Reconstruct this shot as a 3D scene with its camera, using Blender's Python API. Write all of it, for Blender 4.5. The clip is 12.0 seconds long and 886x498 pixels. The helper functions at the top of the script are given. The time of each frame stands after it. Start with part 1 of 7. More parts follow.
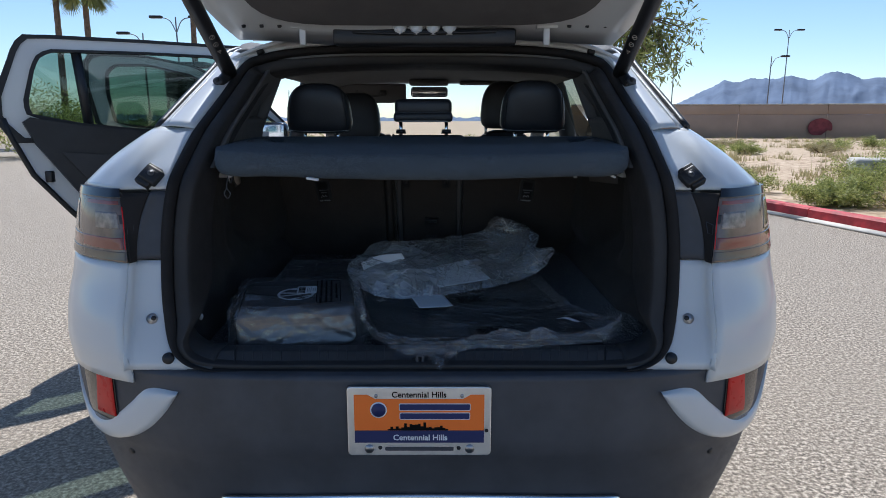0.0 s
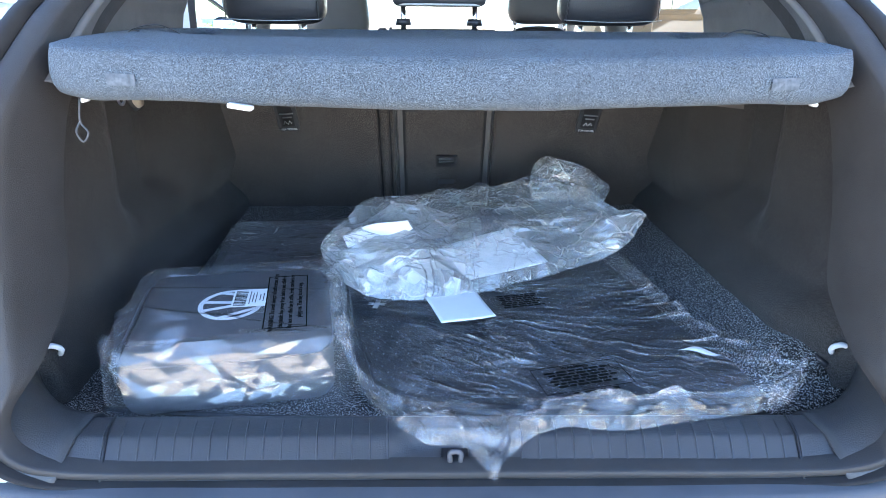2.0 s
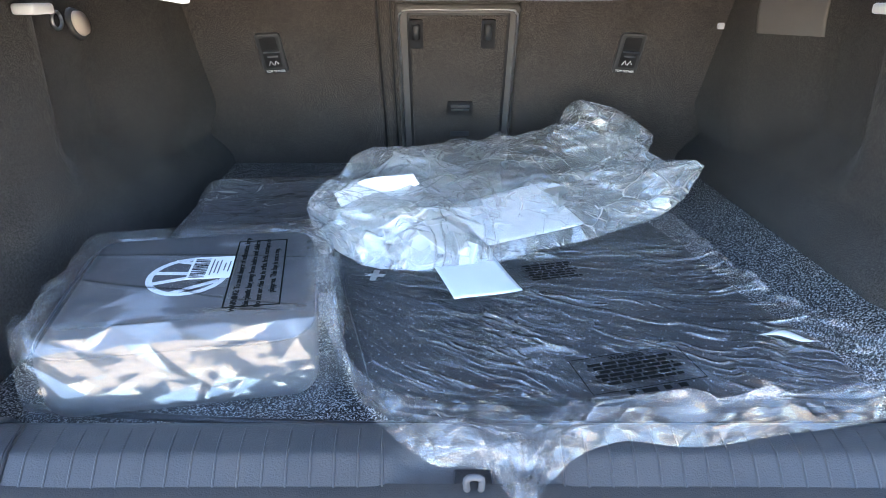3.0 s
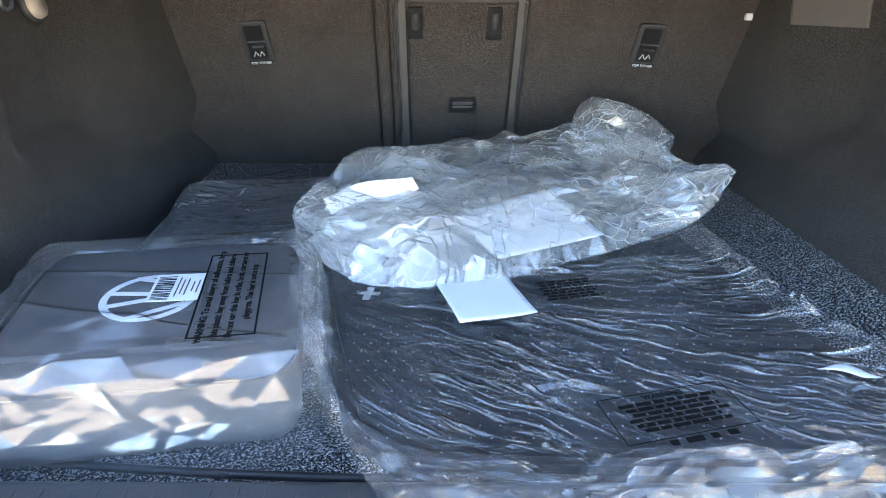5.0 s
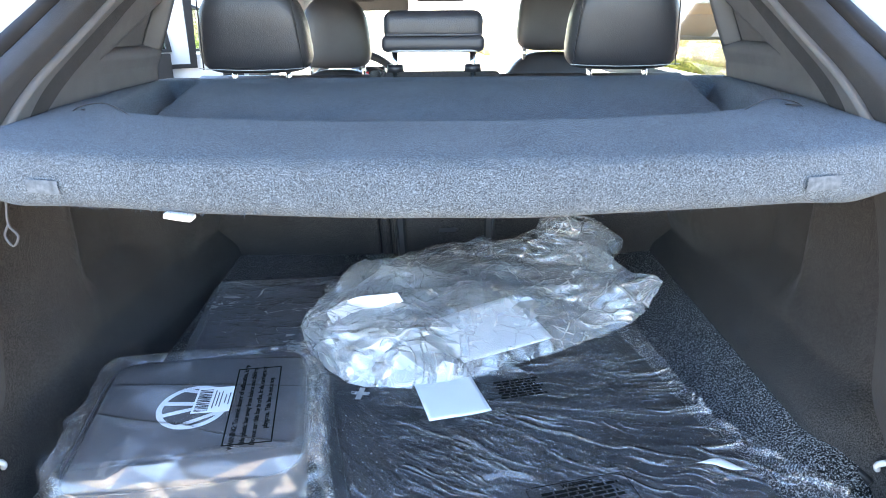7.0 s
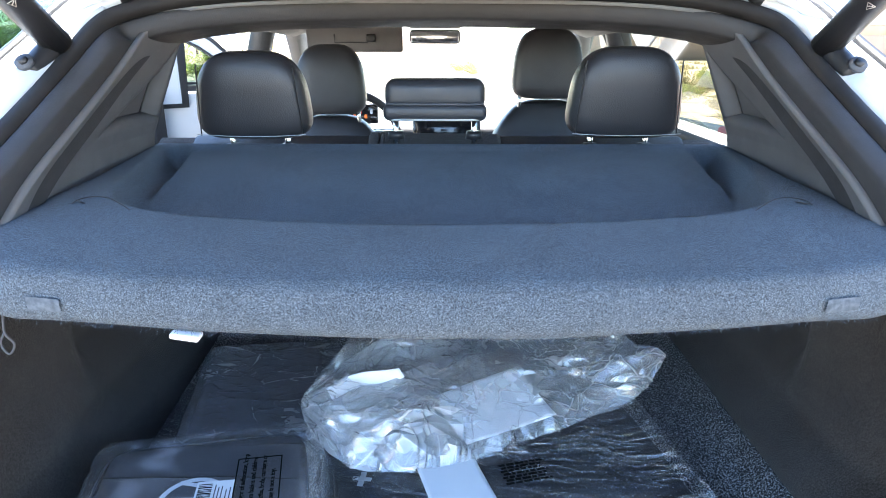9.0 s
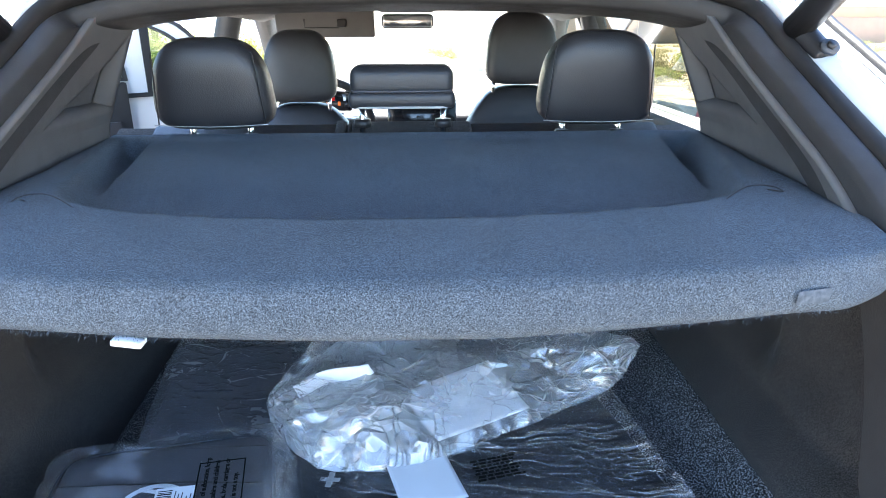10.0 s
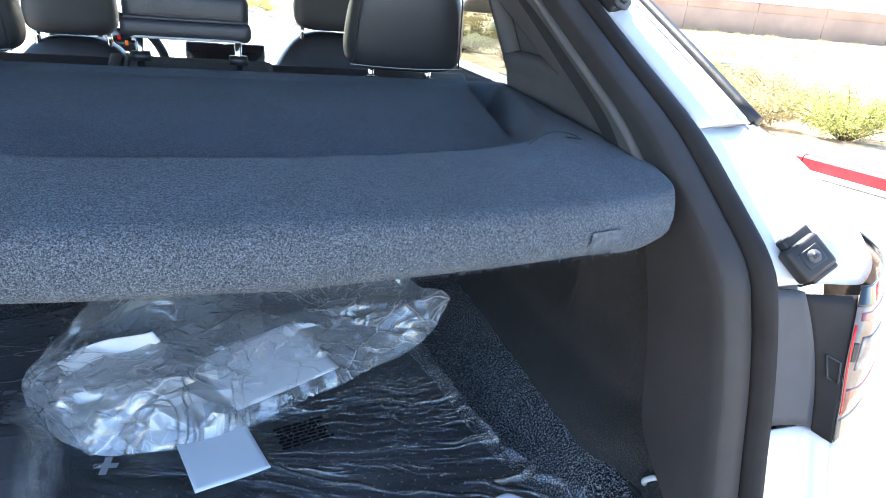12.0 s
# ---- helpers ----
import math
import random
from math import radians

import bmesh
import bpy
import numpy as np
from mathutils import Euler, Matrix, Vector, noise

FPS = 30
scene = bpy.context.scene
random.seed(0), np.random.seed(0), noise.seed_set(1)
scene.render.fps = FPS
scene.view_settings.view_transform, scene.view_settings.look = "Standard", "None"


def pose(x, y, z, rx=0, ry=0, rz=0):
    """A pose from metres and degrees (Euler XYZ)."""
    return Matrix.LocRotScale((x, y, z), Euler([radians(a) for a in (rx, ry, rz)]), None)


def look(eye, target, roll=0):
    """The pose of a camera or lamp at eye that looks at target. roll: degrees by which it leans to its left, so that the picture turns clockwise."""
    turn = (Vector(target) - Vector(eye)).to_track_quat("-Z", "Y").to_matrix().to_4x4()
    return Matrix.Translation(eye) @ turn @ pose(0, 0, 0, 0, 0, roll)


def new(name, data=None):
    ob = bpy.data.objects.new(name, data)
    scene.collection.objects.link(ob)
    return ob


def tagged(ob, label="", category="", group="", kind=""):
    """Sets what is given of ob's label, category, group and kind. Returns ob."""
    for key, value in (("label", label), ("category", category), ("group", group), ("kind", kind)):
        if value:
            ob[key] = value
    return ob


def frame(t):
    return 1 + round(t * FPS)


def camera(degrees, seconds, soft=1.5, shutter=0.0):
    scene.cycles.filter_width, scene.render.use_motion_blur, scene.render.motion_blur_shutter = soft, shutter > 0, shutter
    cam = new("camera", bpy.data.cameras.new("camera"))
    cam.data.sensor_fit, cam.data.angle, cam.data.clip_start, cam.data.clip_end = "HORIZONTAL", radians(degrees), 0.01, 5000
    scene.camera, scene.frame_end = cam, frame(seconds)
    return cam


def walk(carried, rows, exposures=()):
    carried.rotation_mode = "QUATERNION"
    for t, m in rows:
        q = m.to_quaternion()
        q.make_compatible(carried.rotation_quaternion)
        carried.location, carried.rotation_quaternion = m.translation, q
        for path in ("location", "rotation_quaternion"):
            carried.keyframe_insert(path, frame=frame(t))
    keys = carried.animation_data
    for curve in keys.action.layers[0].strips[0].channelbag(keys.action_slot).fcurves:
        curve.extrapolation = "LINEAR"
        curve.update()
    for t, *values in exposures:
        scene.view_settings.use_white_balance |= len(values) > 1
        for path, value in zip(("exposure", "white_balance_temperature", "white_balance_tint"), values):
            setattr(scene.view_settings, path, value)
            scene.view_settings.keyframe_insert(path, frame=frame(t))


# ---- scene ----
cam = camera(69.6, 12.0, soft=0.6)
PATH = [
    (0, (0.051, -1.288, 1.273), (0.052, 0.672, 0.877), 0.0),
    (0.5, (0.023, -1.109, 1.272), (0.048, 0.839, 0.817), -0.3),
    (1, (-0.018, -0.888, 1.27), (0.025, 1.043, 0.751), 0.1),
    (1.5, (-0.037, -0.72, 1.258), (0.03, 1.192, 0.673), 0.1),
    (2, (-0.03, -0.561, 1.231), (0.009, 1.326, 0.567), 0.5),
    (2.5, (-0.028, -0.456, 1.181), (-0.032, 1.399, 0.433), -0.3),
    (3, (-0.027, -0.365, 1.144), (-0.027, 1.488, 0.393), -0.0),
    (5, (-0.038, -0.256, 1.121), (-0.021, 1.596, 0.367), 0.5),
    (5.5, (-0.019, -0.319, 1.164), (-0.01, 1.537, 0.419), 0.3),
    (6, (0.008, -0.388, 1.215), (-0.006, 1.48, 0.499), -0.4),
    (6.5, (0.017, -0.418, 1.271), (-0.015, 1.463, 0.594), -0.1),
    (7, (0.023, -0.412, 1.321), (-0.008, 1.471, 0.65), -0.5),
    (7.5, (0.02, -0.397, 1.358), (-0.016, 1.486, 0.685), -0.2),
    (9.3, (-0.008, -0.364, 1.416), (0.01, 1.536, 0.792), 0.2),
    (9.5, (-0.001, -0.365, 1.416), (0.013, 1.535, 0.791), 0.1),
    (10, (0.018, -0.334, 1.414), (0.086, 1.55, 0.745), -0.2),
    (10.5, (0.031, -0.239, 1.395), (0.369, 1.572, 0.618), 1.1),
    (11, (0.024, -0.199, 1.398), (0.558, 1.571, 0.637), 0.9),
    (11.5, (0.033, -0.205, 1.384), (0.693, 1.522, 0.622), 3.2),
    (12, (0.053, -0.288, 1.377), (0.659, 1.462, 0.623), 5.1),
]

# exposure: the camera meters the dark boot as it comes near
EXPOSE = [(0.0, 0.22, 5700, 10), (0.5, 1.20, 5700, 10), (1.0, 2.18, 5500, 10), (1.5, 2.97, 5550, 10), (2.0, 3.80, 6000, 10), (2.5, 4.02, 6450, 10), (3.2, 4.14, 6650, 10), (5.0, 4.06, 6700, 10), (5.5, 3.97, 6700, 10), (6.5, 4.10, 6700, 10), (7.5, 3.96, 6550, 10), (9.5, 3.50, 6200, 10), (11.0, 3.50, 6250, 10), (12.0, 3.00, 6100, 10)]
walk(cam, [(t, look(eye, target, roll)) for t, eye, target, roll in PATH], EXPOSE)

# ---- world, sun ----
SUN_TO = Vector((-0.02, 0.785, 1.0)).normalized()
world = bpy.data.worlds.new("sky")
scene.world = world
world.use_nodes = True
wn = world.node_tree
sky = wn.nodes.new("ShaderNodeTexSky")
sky.sky_type, sky.sun_disc = "NISHITA", False
sky.sun_elevation = math.asin(SUN_TO.z)
sky.sun_rotation = math.atan2(SUN_TO.x, SUN_TO.y)
sky.altitude, sky.air_density, sky.dust_density, sky.ozone_density = 700, 1.0, 0.15, 2.0
wn.links.new(sky.outputs[0], wn.nodes["Background"].inputs[0])
wn.nodes["Background"].inputs[1].default_value = 0.105
sun = new("sun", bpy.data.lights.new("sun", "SUN"))
sun.data.energy, sun.data.angle, sun.data.color = 5.0, radians(0.55), (1.0, 0.95, 0.87)
sun.matrix_world = look(SUN_TO * 50, (0, 0, 0))


# ---- materials ----
def nodes_of(name):
    m = bpy.data.materials.new(name)
    m.use_nodes = True
    nt = m.node_tree
    return m, nt, nt.nodes["Principled BSDF"]


def link(nt, a, b):
    nt.links.new(a, b)


def tex_noise(nt, scale, detail=4.0, rough=0.55, stretch=None):
    n = nt.nodes.new("ShaderNodeTexNoise")
    n.inputs["Scale"].default_value = scale
    n.inputs["Detail"].default_value = detail
    n.inputs["Roughness"].default_value = rough
    c = nt.nodes.new("ShaderNodeTexCoord")
    if stretch:
        mp = nt.nodes.new("ShaderNodeMapping")
        mp.inputs["Scale"].default_value = stretch
        link(nt, c.outputs["Object"], mp.inputs[0])
        link(nt, mp.outputs[0], n.inputs["Vector"])
    else:
        link(nt, c.outputs["Object"], n.inputs["Vector"])
    return n


def ramp(nt, src, stops):
    r = nt.nodes.new("ShaderNodeValToRGB")
    while len(r.color_ramp.elements) < len(stops):
        r.color_ramp.elements.new(0.5)
    for e, (p, c) in zip(r.color_ramp.elements, stops):
        e.position = p
        e.color = (*c, 1) if len(c) == 3 else c
    link(nt, src, r.inputs[0])
    return r.outputs[0]


def mixc(nt, fac, a, b):
    m = nt.nodes.new("ShaderNodeMix")
    m.data_type = "RGBA"
    for sock, v in ((m.inputs[0], fac), (m.inputs[6], a), (m.inputs[7], b)):
        if isinstance(v, (int, float)):
            sock.default_value = v
        elif isinstance(v, tuple):
            sock.default_value = (*v, 1)
        else:
            link(nt, v, sock)
    return m.outputs[2]


def bump(nt, bsdf, height, strength, dist=0.01, sock="Normal"):
    b = nt.nodes.new("ShaderNodeBump")
    b.inputs["Strength"].default_value = strength
    b.inputs["Distance"].default_value = dist
    link(nt, height, b.inputs["Height"])
    link(nt, b.outputs[0], bsdf.inputs[sock])
    return b


def plain(name, color, rough=0.5, metal=0.0, var=0.12, scale=9.0, grain=0.0, grain_scale=900.0, coat=0.0, spec=0.5, uneven=0.06):
    """Paint, plastic, metal: base colour with slow variation, fine grain in the relief and uneven gloss."""
    m, nt, b = nodes_of(name)
    n = tex_noise(nt, scale, 5)
    dark = tuple(c * (1 - var) for c in color)
    lite = tuple(min(1, c * (1 + var)) for c in color)
    link(nt, ramp(nt, n.outputs[0], [(0.35, dark), (0.65, lite)]), b.inputs["Base Color"])
    r = ramp(nt, tex_noise(nt, scale * 3.7, 6).outputs[0], [(0.3, (max(0, rough - uneven),) * 3), (0.7, (min(1, rough + uneven),) * 3)])
    link(nt, r, b.inputs["Roughness"])
    b.inputs["Metallic"].default_value = metal
    b.inputs["Coat Weight"].default_value = coat
    b.inputs["Coat Roughness"].default_value = 0.06
    b.inputs["Specular IOR Level"].default_value = spec
    if grain:
        bump(nt, b, tex_noise(nt, grain_scale, 3).outputs[0], grain, 0.002)
    return m


def carpet(name, dark, lite, scale=700.0, thr=(0.42, 0.62), strength=0.6, coarse=0.10, tuft=0.0):
    """Felt or cut pile: a speckle of fibres, uneven tufts and slow shade changes, with a matt, fuzzy relief."""
    m, nt, b = nodes_of(name)
    n = tex_noise(nt, scale, 3, 0.75)
    base = ramp(nt, n.outputs[0], [(thr[0], dark), (thr[1], lite)])

    def times(col, fac):
        mul = nt.nodes.new("ShaderNodeMix")
        mul.data_type, mul.blend_type = "RGBA", "MULTIPLY"
        mul.inputs[0].default_value = 1.0
        link(nt, col, mul.inputs[6])
        link(nt, fac, mul.inputs[7])
        return mul.outputs[2]

    base = times(base, ramp(nt, tex_noise(nt, 11, 4).outputs[0], [(0.3, (1 - coarse,) * 3), (0.7, (1 + coarse,) * 3)]))
    if tuft:
        t = tex_noise(nt, scale * 0.52, 2, 0.6)
        base = times(base, ramp(nt, t.outputs[0], [(0.40, (1 - tuft,) * 3), (0.60, (1 + tuft,) * 3)]))
    link(nt, base, b.inputs["Base Color"])
    b.inputs["Roughness"].default_value = 0.95
    b.inputs["Specular IOR Level"].default_value = 0.15
    b.inputs["Sheen Weight"].default_value = 0.08
    b.inputs["Sheen Roughness"].default_value = 0.5
    bump(nt, b, n.outputs[0], strength, 0.004)
    return m


def schlick(nt, f0, normal=None):
    """Share of mirrored light, alike from both sides of a sheet: f0 face on, all at a grazing angle."""
    lw = nt.nodes.new("ShaderNodeLayerWeight")
    lw.inputs["Blend"].default_value = 0.5
    if normal:
        link(nt, normal, lw.inputs["Normal"])
    pw = nt.nodes.new("ShaderNodeMath")
    pw.operation = "POWER"
    link(nt, lw.outputs["Facing"], pw.inputs[0])
    pw.inputs[1].default_value = 5.0
    ma = nt.nodes.new("ShaderNodeMath")
    ma.operation, ma.use_clamp = "MULTIPLY_ADD", True
    link(nt, pw.outputs[0], ma.inputs[0])
    ma.inputs[1].default_value, ma.inputs[2].default_value = (1 - f0) * 0.8, f0
    return ma.outputs[0]


def film_material(name, veil, f0=0.12, rough=0.06, layers=(), crease=0.25, warp=0.05, patch=10.0, uv=False):
    """Clear polythene: see-through and glossy, milky in patches, crumpled into creases.
    layers: (kind, scale along each axis, slope, sharpness). "roof": flat facets with straight creases; "pleat":
    wandering ridges.
    crease: how white the ridges are coloured, for doubled film and for painted glints; warp: how far the creases' main
    direction wanders, in metres."""
    m, nt, b = nodes_of(name)
    nt.nodes.remove(b)
    geo_in = nt.nodes.new("ShaderNodeTexCoord").outputs["UV" if uv else "Object"]

    def vec(op, a_, b_):
        v = nt.nodes.new("ShaderNodeVectorMath")
        v.operation = op
        for sock, val in ((v.inputs[0], a_), (v.inputs["Scale"] if op == "SCALE" else v.inputs[1], b_)):
            if isinstance(val, (int, float, tuple)):
                sock.default_value = val
            else:
                link(nt, val, sock)
        return v.outputs[0]

    def num(op, a_, b_=0.0, clamp=False):
        v = nt.nodes.new("ShaderNodeMath")
        v.operation, v.use_clamp = op, clamp
        for sock, val in ((v.inputs[0], a_), (v.inputs[1], b_)):
            if isinstance(val, (int, float)):
                sock.default_value = val
            else:
                link(nt, val, sock)
        return v.outputs[0]

    def cloud(p, scale, detail=2.0):
        n = nt.nodes.new("ShaderNodeTexNoise")
        n.inputs["Scale"].default_value, n.inputs["Detail"].default_value = scale, detail
        link(nt, p, n.inputs["Vector"])
        return n

    bent = vec("ADD", geo_in, vec("SCALE", vec("SUBTRACT", cloud(geo_in, 6.0).outputs["Color"], (0.5, 0.5, 0.5)), warp))
    height, white = None, None
    for k, (kind, sc, slope, sharp) in enumerate(layers):
        sc = sc if isinstance(sc, tuple) else (sc, sc, sc)
        p = vec("ADD", vec("MULTIPLY", bent, sc), (3.7 * k, 1.3 * k, 5.1 * k))
        if kind == "roof":
            vo = nt.nodes.new("ShaderNodeTexVoronoi")
            vo.feature = "DISTANCE_TO_EDGE"
            vo.inputs["Scale"].default_value = 1.0
            link(nt, vec("ADD", p, vec("SCALE", cloud(p, 0.7).outputs["Color"], 0.15)), vo.inputs["Vector"])
            r = num("SUBTRACT", 1.0, num("MULTIPLY", vo.outputs["Distance"], 1.6, True))
        else:
            n = cloud(p, 1.0, 2.0)
            r = num("SUBTRACT", 1.0, num("MULTIPLY", num("ABSOLUTE", num("SUBTRACT", n.outputs[0], 0.5)), 5.0, True))
        r = num("POWER", r, sharp)
        # creases come and go along their length
        here = ramp(nt, cloud(p, 0.37).outputs[0], [(0.38, (0.12,) * 3), (0.60, (1, 1, 1))])
        h = num("MULTIPLY", num("MULTIPLY", r, slope / max(sc)), here)
        # white ridge lines: doubled film, plus glints put into the colour
        w = num("MULTIPLY", num("POWER", r, 26.0), num("MULTIPLY", here, crease * (0.45 if kind == "roof" else 1.0)))
        height = h if height is None else num("ADD", height, h)
        white = w if white is None else num("MAXIMUM", white, w)
    bp = nt.nodes.new("ShaderNodeBump")
    bp.inputs["Strength"].default_value, bp.inputs["Distance"].default_value = 1.0, 1.0
    link(nt, height, bp.inputs["Height"])
    tr = nt.nodes.new("ShaderNodeBsdfTransparent")
    tr.inputs[0].default_value = (0.97, 0.98, 0.99, 1)
    di = nt.nodes.new("ShaderNodeBsdfDiffuse")
    tl = nt.nodes.new("ShaderNodeBsdfTranslucent")
    for nd in (di, tl):
        nd.inputs[0].default_value = (0.92, 0.92, 0.92, 1)
        link(nt, bp.outputs[0], nd.inputs["Normal"])
    gl = nt.nodes.new("ShaderNodeBsdfGlossy")
    gl.inputs["Roughness"].default_value = rough
    link(nt, bp.outputs[0], gl.inputs["Normal"])

    def blend(fac, one, two):
        mx = nt.nodes.new("ShaderNodeMixShader")
        if isinstance(fac, float):
            mx.inputs[0].default_value = fac
        else:
            link(nt, fac, mx.inputs[0])
        link(nt, one.outputs[0], mx.inputs[1])
        link(nt, two.outputs[0], mx.inputs[2])
        return mx

    slow = ramp(nt, tex_noise(nt, patch, 4, 0.6).outputs[0], [(0.35, (veil[0],) * 3), (0.68, (veil[1],) * 3)])
    body = blend(num("ADD", slow, white, True), tr, blend(0.4, di, tl))
    skin_ = blend(schlick(nt, f0, bp.outputs[0]), body, gl)
    link(nt, skin_.outputs[0], nt.nodes["Material Output"].inputs[0])
    return m


def glass_material(name, tint, f0=0.06):
    m, nt, b = nodes_of(name)
    nt.nodes.remove(b)
    tr = nt.nodes.new("ShaderNodeBsdfTransparent")
    tr.inputs[0].default_value = (*tint, 1)
    gl = nt.nodes.new("ShaderNodeBsdfGlossy")
    gl.inputs["Roughness"].default_value = 0.01
    mx = nt.nodes.new("ShaderNodeMixShader")
    link(nt, schlick(nt, f0), mx.inputs[0])
    link(nt, tr.outputs[0], mx.inputs[1])
    link(nt, gl.outputs[0], mx.inputs[2])
    link(nt, mx.outputs[0], nt.nodes["Material Output"].inputs[0])
    return m


def ground_material(name, cols, speck, scale, strength, patch=0.35, rough=0.9):
    """Asphalt, soil: aggregate grains, patches of dust and a relief at grain size."""
    m, nt, b = nodes_of(name)
    grain = tex_noise(nt, scale, 3, 0.75)
    base = ramp(nt, grain.outputs[0], [(0.36, cols[0]), (0.5, cols[1]), (0.62, cols[2])])
    big = ramp(nt, tex_noise(nt, patch, 5, 0.6).outputs[0], [(0.35, (0, 0, 0)), (0.7, (0.55, 0.55, 0.55))])
    link(nt, mixc(nt, big, base, speck), b.inputs["Base Color"])
    b.inputs["Roughness"].default_value = rough
    b.inputs["Specular IOR Level"].default_value = 0.25
    bump(nt, b, grain.outputs[0], strength, 0.012)
    return m


WHITE = plain("white_car_paint", (0.63, 0.645, 0.65), 0.30, var=0.01, scale=2.0, coat=0.6, uneven=0.01)
BUMPER = plain("grey_grained_plastic", (0.061, 0.064, 0.074), 0.55, var=0.15, grain=0.25, grain_scale=700)
BLACK = plain("black_plastic", (0.016, 0.016, 0.018), 0.42, var=0.2, grain=0.15)
GLOSSBLACK = plain("gloss_black_plastic", (0.010, 0.010, 0.012), 0.12, var=0.1, coat=0.5)
RUBBER = plain("black_rubber", (0.014, 0.014, 0.015), 0.55, var=0.25, grain=0.1)
SEAL = plain("matt_black_seal", (0.021, 0.019, 0.0185), 0.75, var=0.2, grain=0.1, spec=0.25)
TRIM = plain("dark_grey_interior_plastic", (0.0471, 0.0479, 0.0509), 0.48, var=0.1, grain=0.35, grain_scale=500)
OPENTRIM = plain("dark_opening_trim", (0.035, 0.0328, 0.0322), 0.6, var=0.1, grain=0.3, grain_scale=600, spec=0.35)
TRIMSOFT = plain("charcoal_pillar_trim", (0.100, 0.094, 0.092), 0.6, var=0.1, grain=0.3, grain_scale=600)
PILLARTRIM = plain("charcoal_pillar_plastic", (0.122, 0.115, 0.112), 0.62, var=0.1, grain=0.3, grain_scale=600, spec=0.35)
LINING = carpet("grey_felt_lining", (0.012, 0.0108, 0.0102), (0.118, 0.104, 0.098), 620, (0.38, 0.63), 0.35, 0.12, 0.22)
SHELFCLOTH = carpet("blue_grey_shelf_felt", (0.018, 0.025, 0.036), (0.146, 0.180, 0.216), 900, (0.40, 0.62), 0.6, 0.10, 0.26)
PATCHFELT = plain("pressed_felt", (0.088, 0.103, 0.122), 0.95, var=0.25, scale=160, grain=0.3, spec=0.1)
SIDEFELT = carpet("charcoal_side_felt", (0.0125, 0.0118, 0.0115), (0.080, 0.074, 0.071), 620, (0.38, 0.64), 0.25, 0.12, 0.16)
FLOORCLOTH = carpet("salt_and_pepper_carpet", (0.005, 0.005, 0.0055), (0.42, 0.42, 0.42), 420, (0.505, 0.585), 0.5, 0.12, 0.3)
LEATHER = plain("black_leatherette", (0.029, 0.029, 0.0325), 0.40, var=0.12, grain=0.3, grain_scale=450)
STITCH = plain("pale_stitching", (0.40, 0.40, 0.40), 0.8)
CHROME = plain("polished_metal", (0.90, 0.90, 0.91), 0.16, 1.0, var=0.04)
PLATECHROME = plain("worn_chrome", (0.94, 0.94, 0.93), 0.38, 1.0, var=0.04)
STEEL = plain("dull_steel", (0.42, 0.42, 0.43), 0.38, 1.0)
PAPER = plain("white_paper", (0.76, 0.77, 0.79), 0.85, var=0.02)
RED = plain("red_reflector", (0.58, 0.012, 0.010), 0.3, var=0.15, coat=0.1, spec=0.3)
LAMPRED = plain("red_lamp_plastic", (0.22, 0.062, 0.042), 0.2, var=0.2, coat=0.6)
LAMPAMBER = plain("pale_amber_lamp_plastic", (0.34, 0.27, 0.20), 0.2, var=0.3, scale=40, coat=0.4)
LAMPOLIVE = plain("smoked_olive_lamp_plastic", (0.115, 0.09, 0.066), 0.2, var=0.15, coat=0.4)
CREAM = plain("cream_plastic", (0.42, 0.37, 0.31), 0.4, var=0.08)
BRACKETGREY = plain("warm_grey_bracket", (0.118, 0.108, 0.102), 0.55, var=0.08, grain=0.2, grain_scale=500)
LAMPGREY = plain("smoked_lamp_inside", (0.15, 0.112, 0.092), 0.2, var=0.35, scale=18, coat=0.5)
LAMPCLEAR = plain("clear_lamp_inside", (0.26, 0.23, 0.21), 0.18, 0.1, var=0.35, scale=60)
CASE = plain("charcoal_fabric", (0.0745, 0.0730, 0.0790), 0.8, var=0.12, grain=0.5, grain_scale=1400)
MATBLACK = plain("black_mat_backing", (0.0137, 0.0144, 0.0167), 0.6, var=0.3, scale=20, grain=0.3, grain_scale=500)
INK = plain("black_ink", (0.008, 0.008, 0.008), 0.9, spec=0.08)
LOGOWHITE = plain("white_print", (0.78, 0.80, 0.83), 0.6, var=0.04)
ORANGE = plain("orange_print", (1.0, 0.21, 0.025), 0.45, var=0.03)
NAVY = plain("navy_print", (0.02, 0.03, 0.12), 0.45, var=0.05)
FILM = film_material("clear_polythene", (0.05, 0.16), 0.12, 0.04, (("roof", (11.0, 16.0, 20.0), 0.45, 1.0), ("roof", (30.0, 36.0, 40.0), 0.25, 1.0)), 0.25)
FILMFOLD = film_material("folded_polythene", (0.05, 0.12), 0.095, 0.06, (("roof", (7.0, 9.0, 13.0), 0.09, 1.0), ("roof", (22.0, 16.0, 30.0), 0.05, 1.0)), 0.10, 0.08)
FILMTOP = film_material("taut_polythene", (0.03, 0.07), 0.03, 0.10, (("pleat", (1.2, 9.0, 1.0), 0.05, 14.0), ("roof", (5.0, 8.0, 5.0), 0.07, 1.0)), 0.30, 0.02)
FILMMAT = film_material("wrinkled_polythene", (0.02, 0.085), 0.13, 0.05, (("pleat", (13.0, 2.0, 1.0), 0.15, 18.0), ("pleat", (42.0, 6.0, 1.0), 0.20, 8.0), ("roof", (60.0, 13.0, 1.0), 0.15, 1.0)), 0.36, 0.10, uv=True)
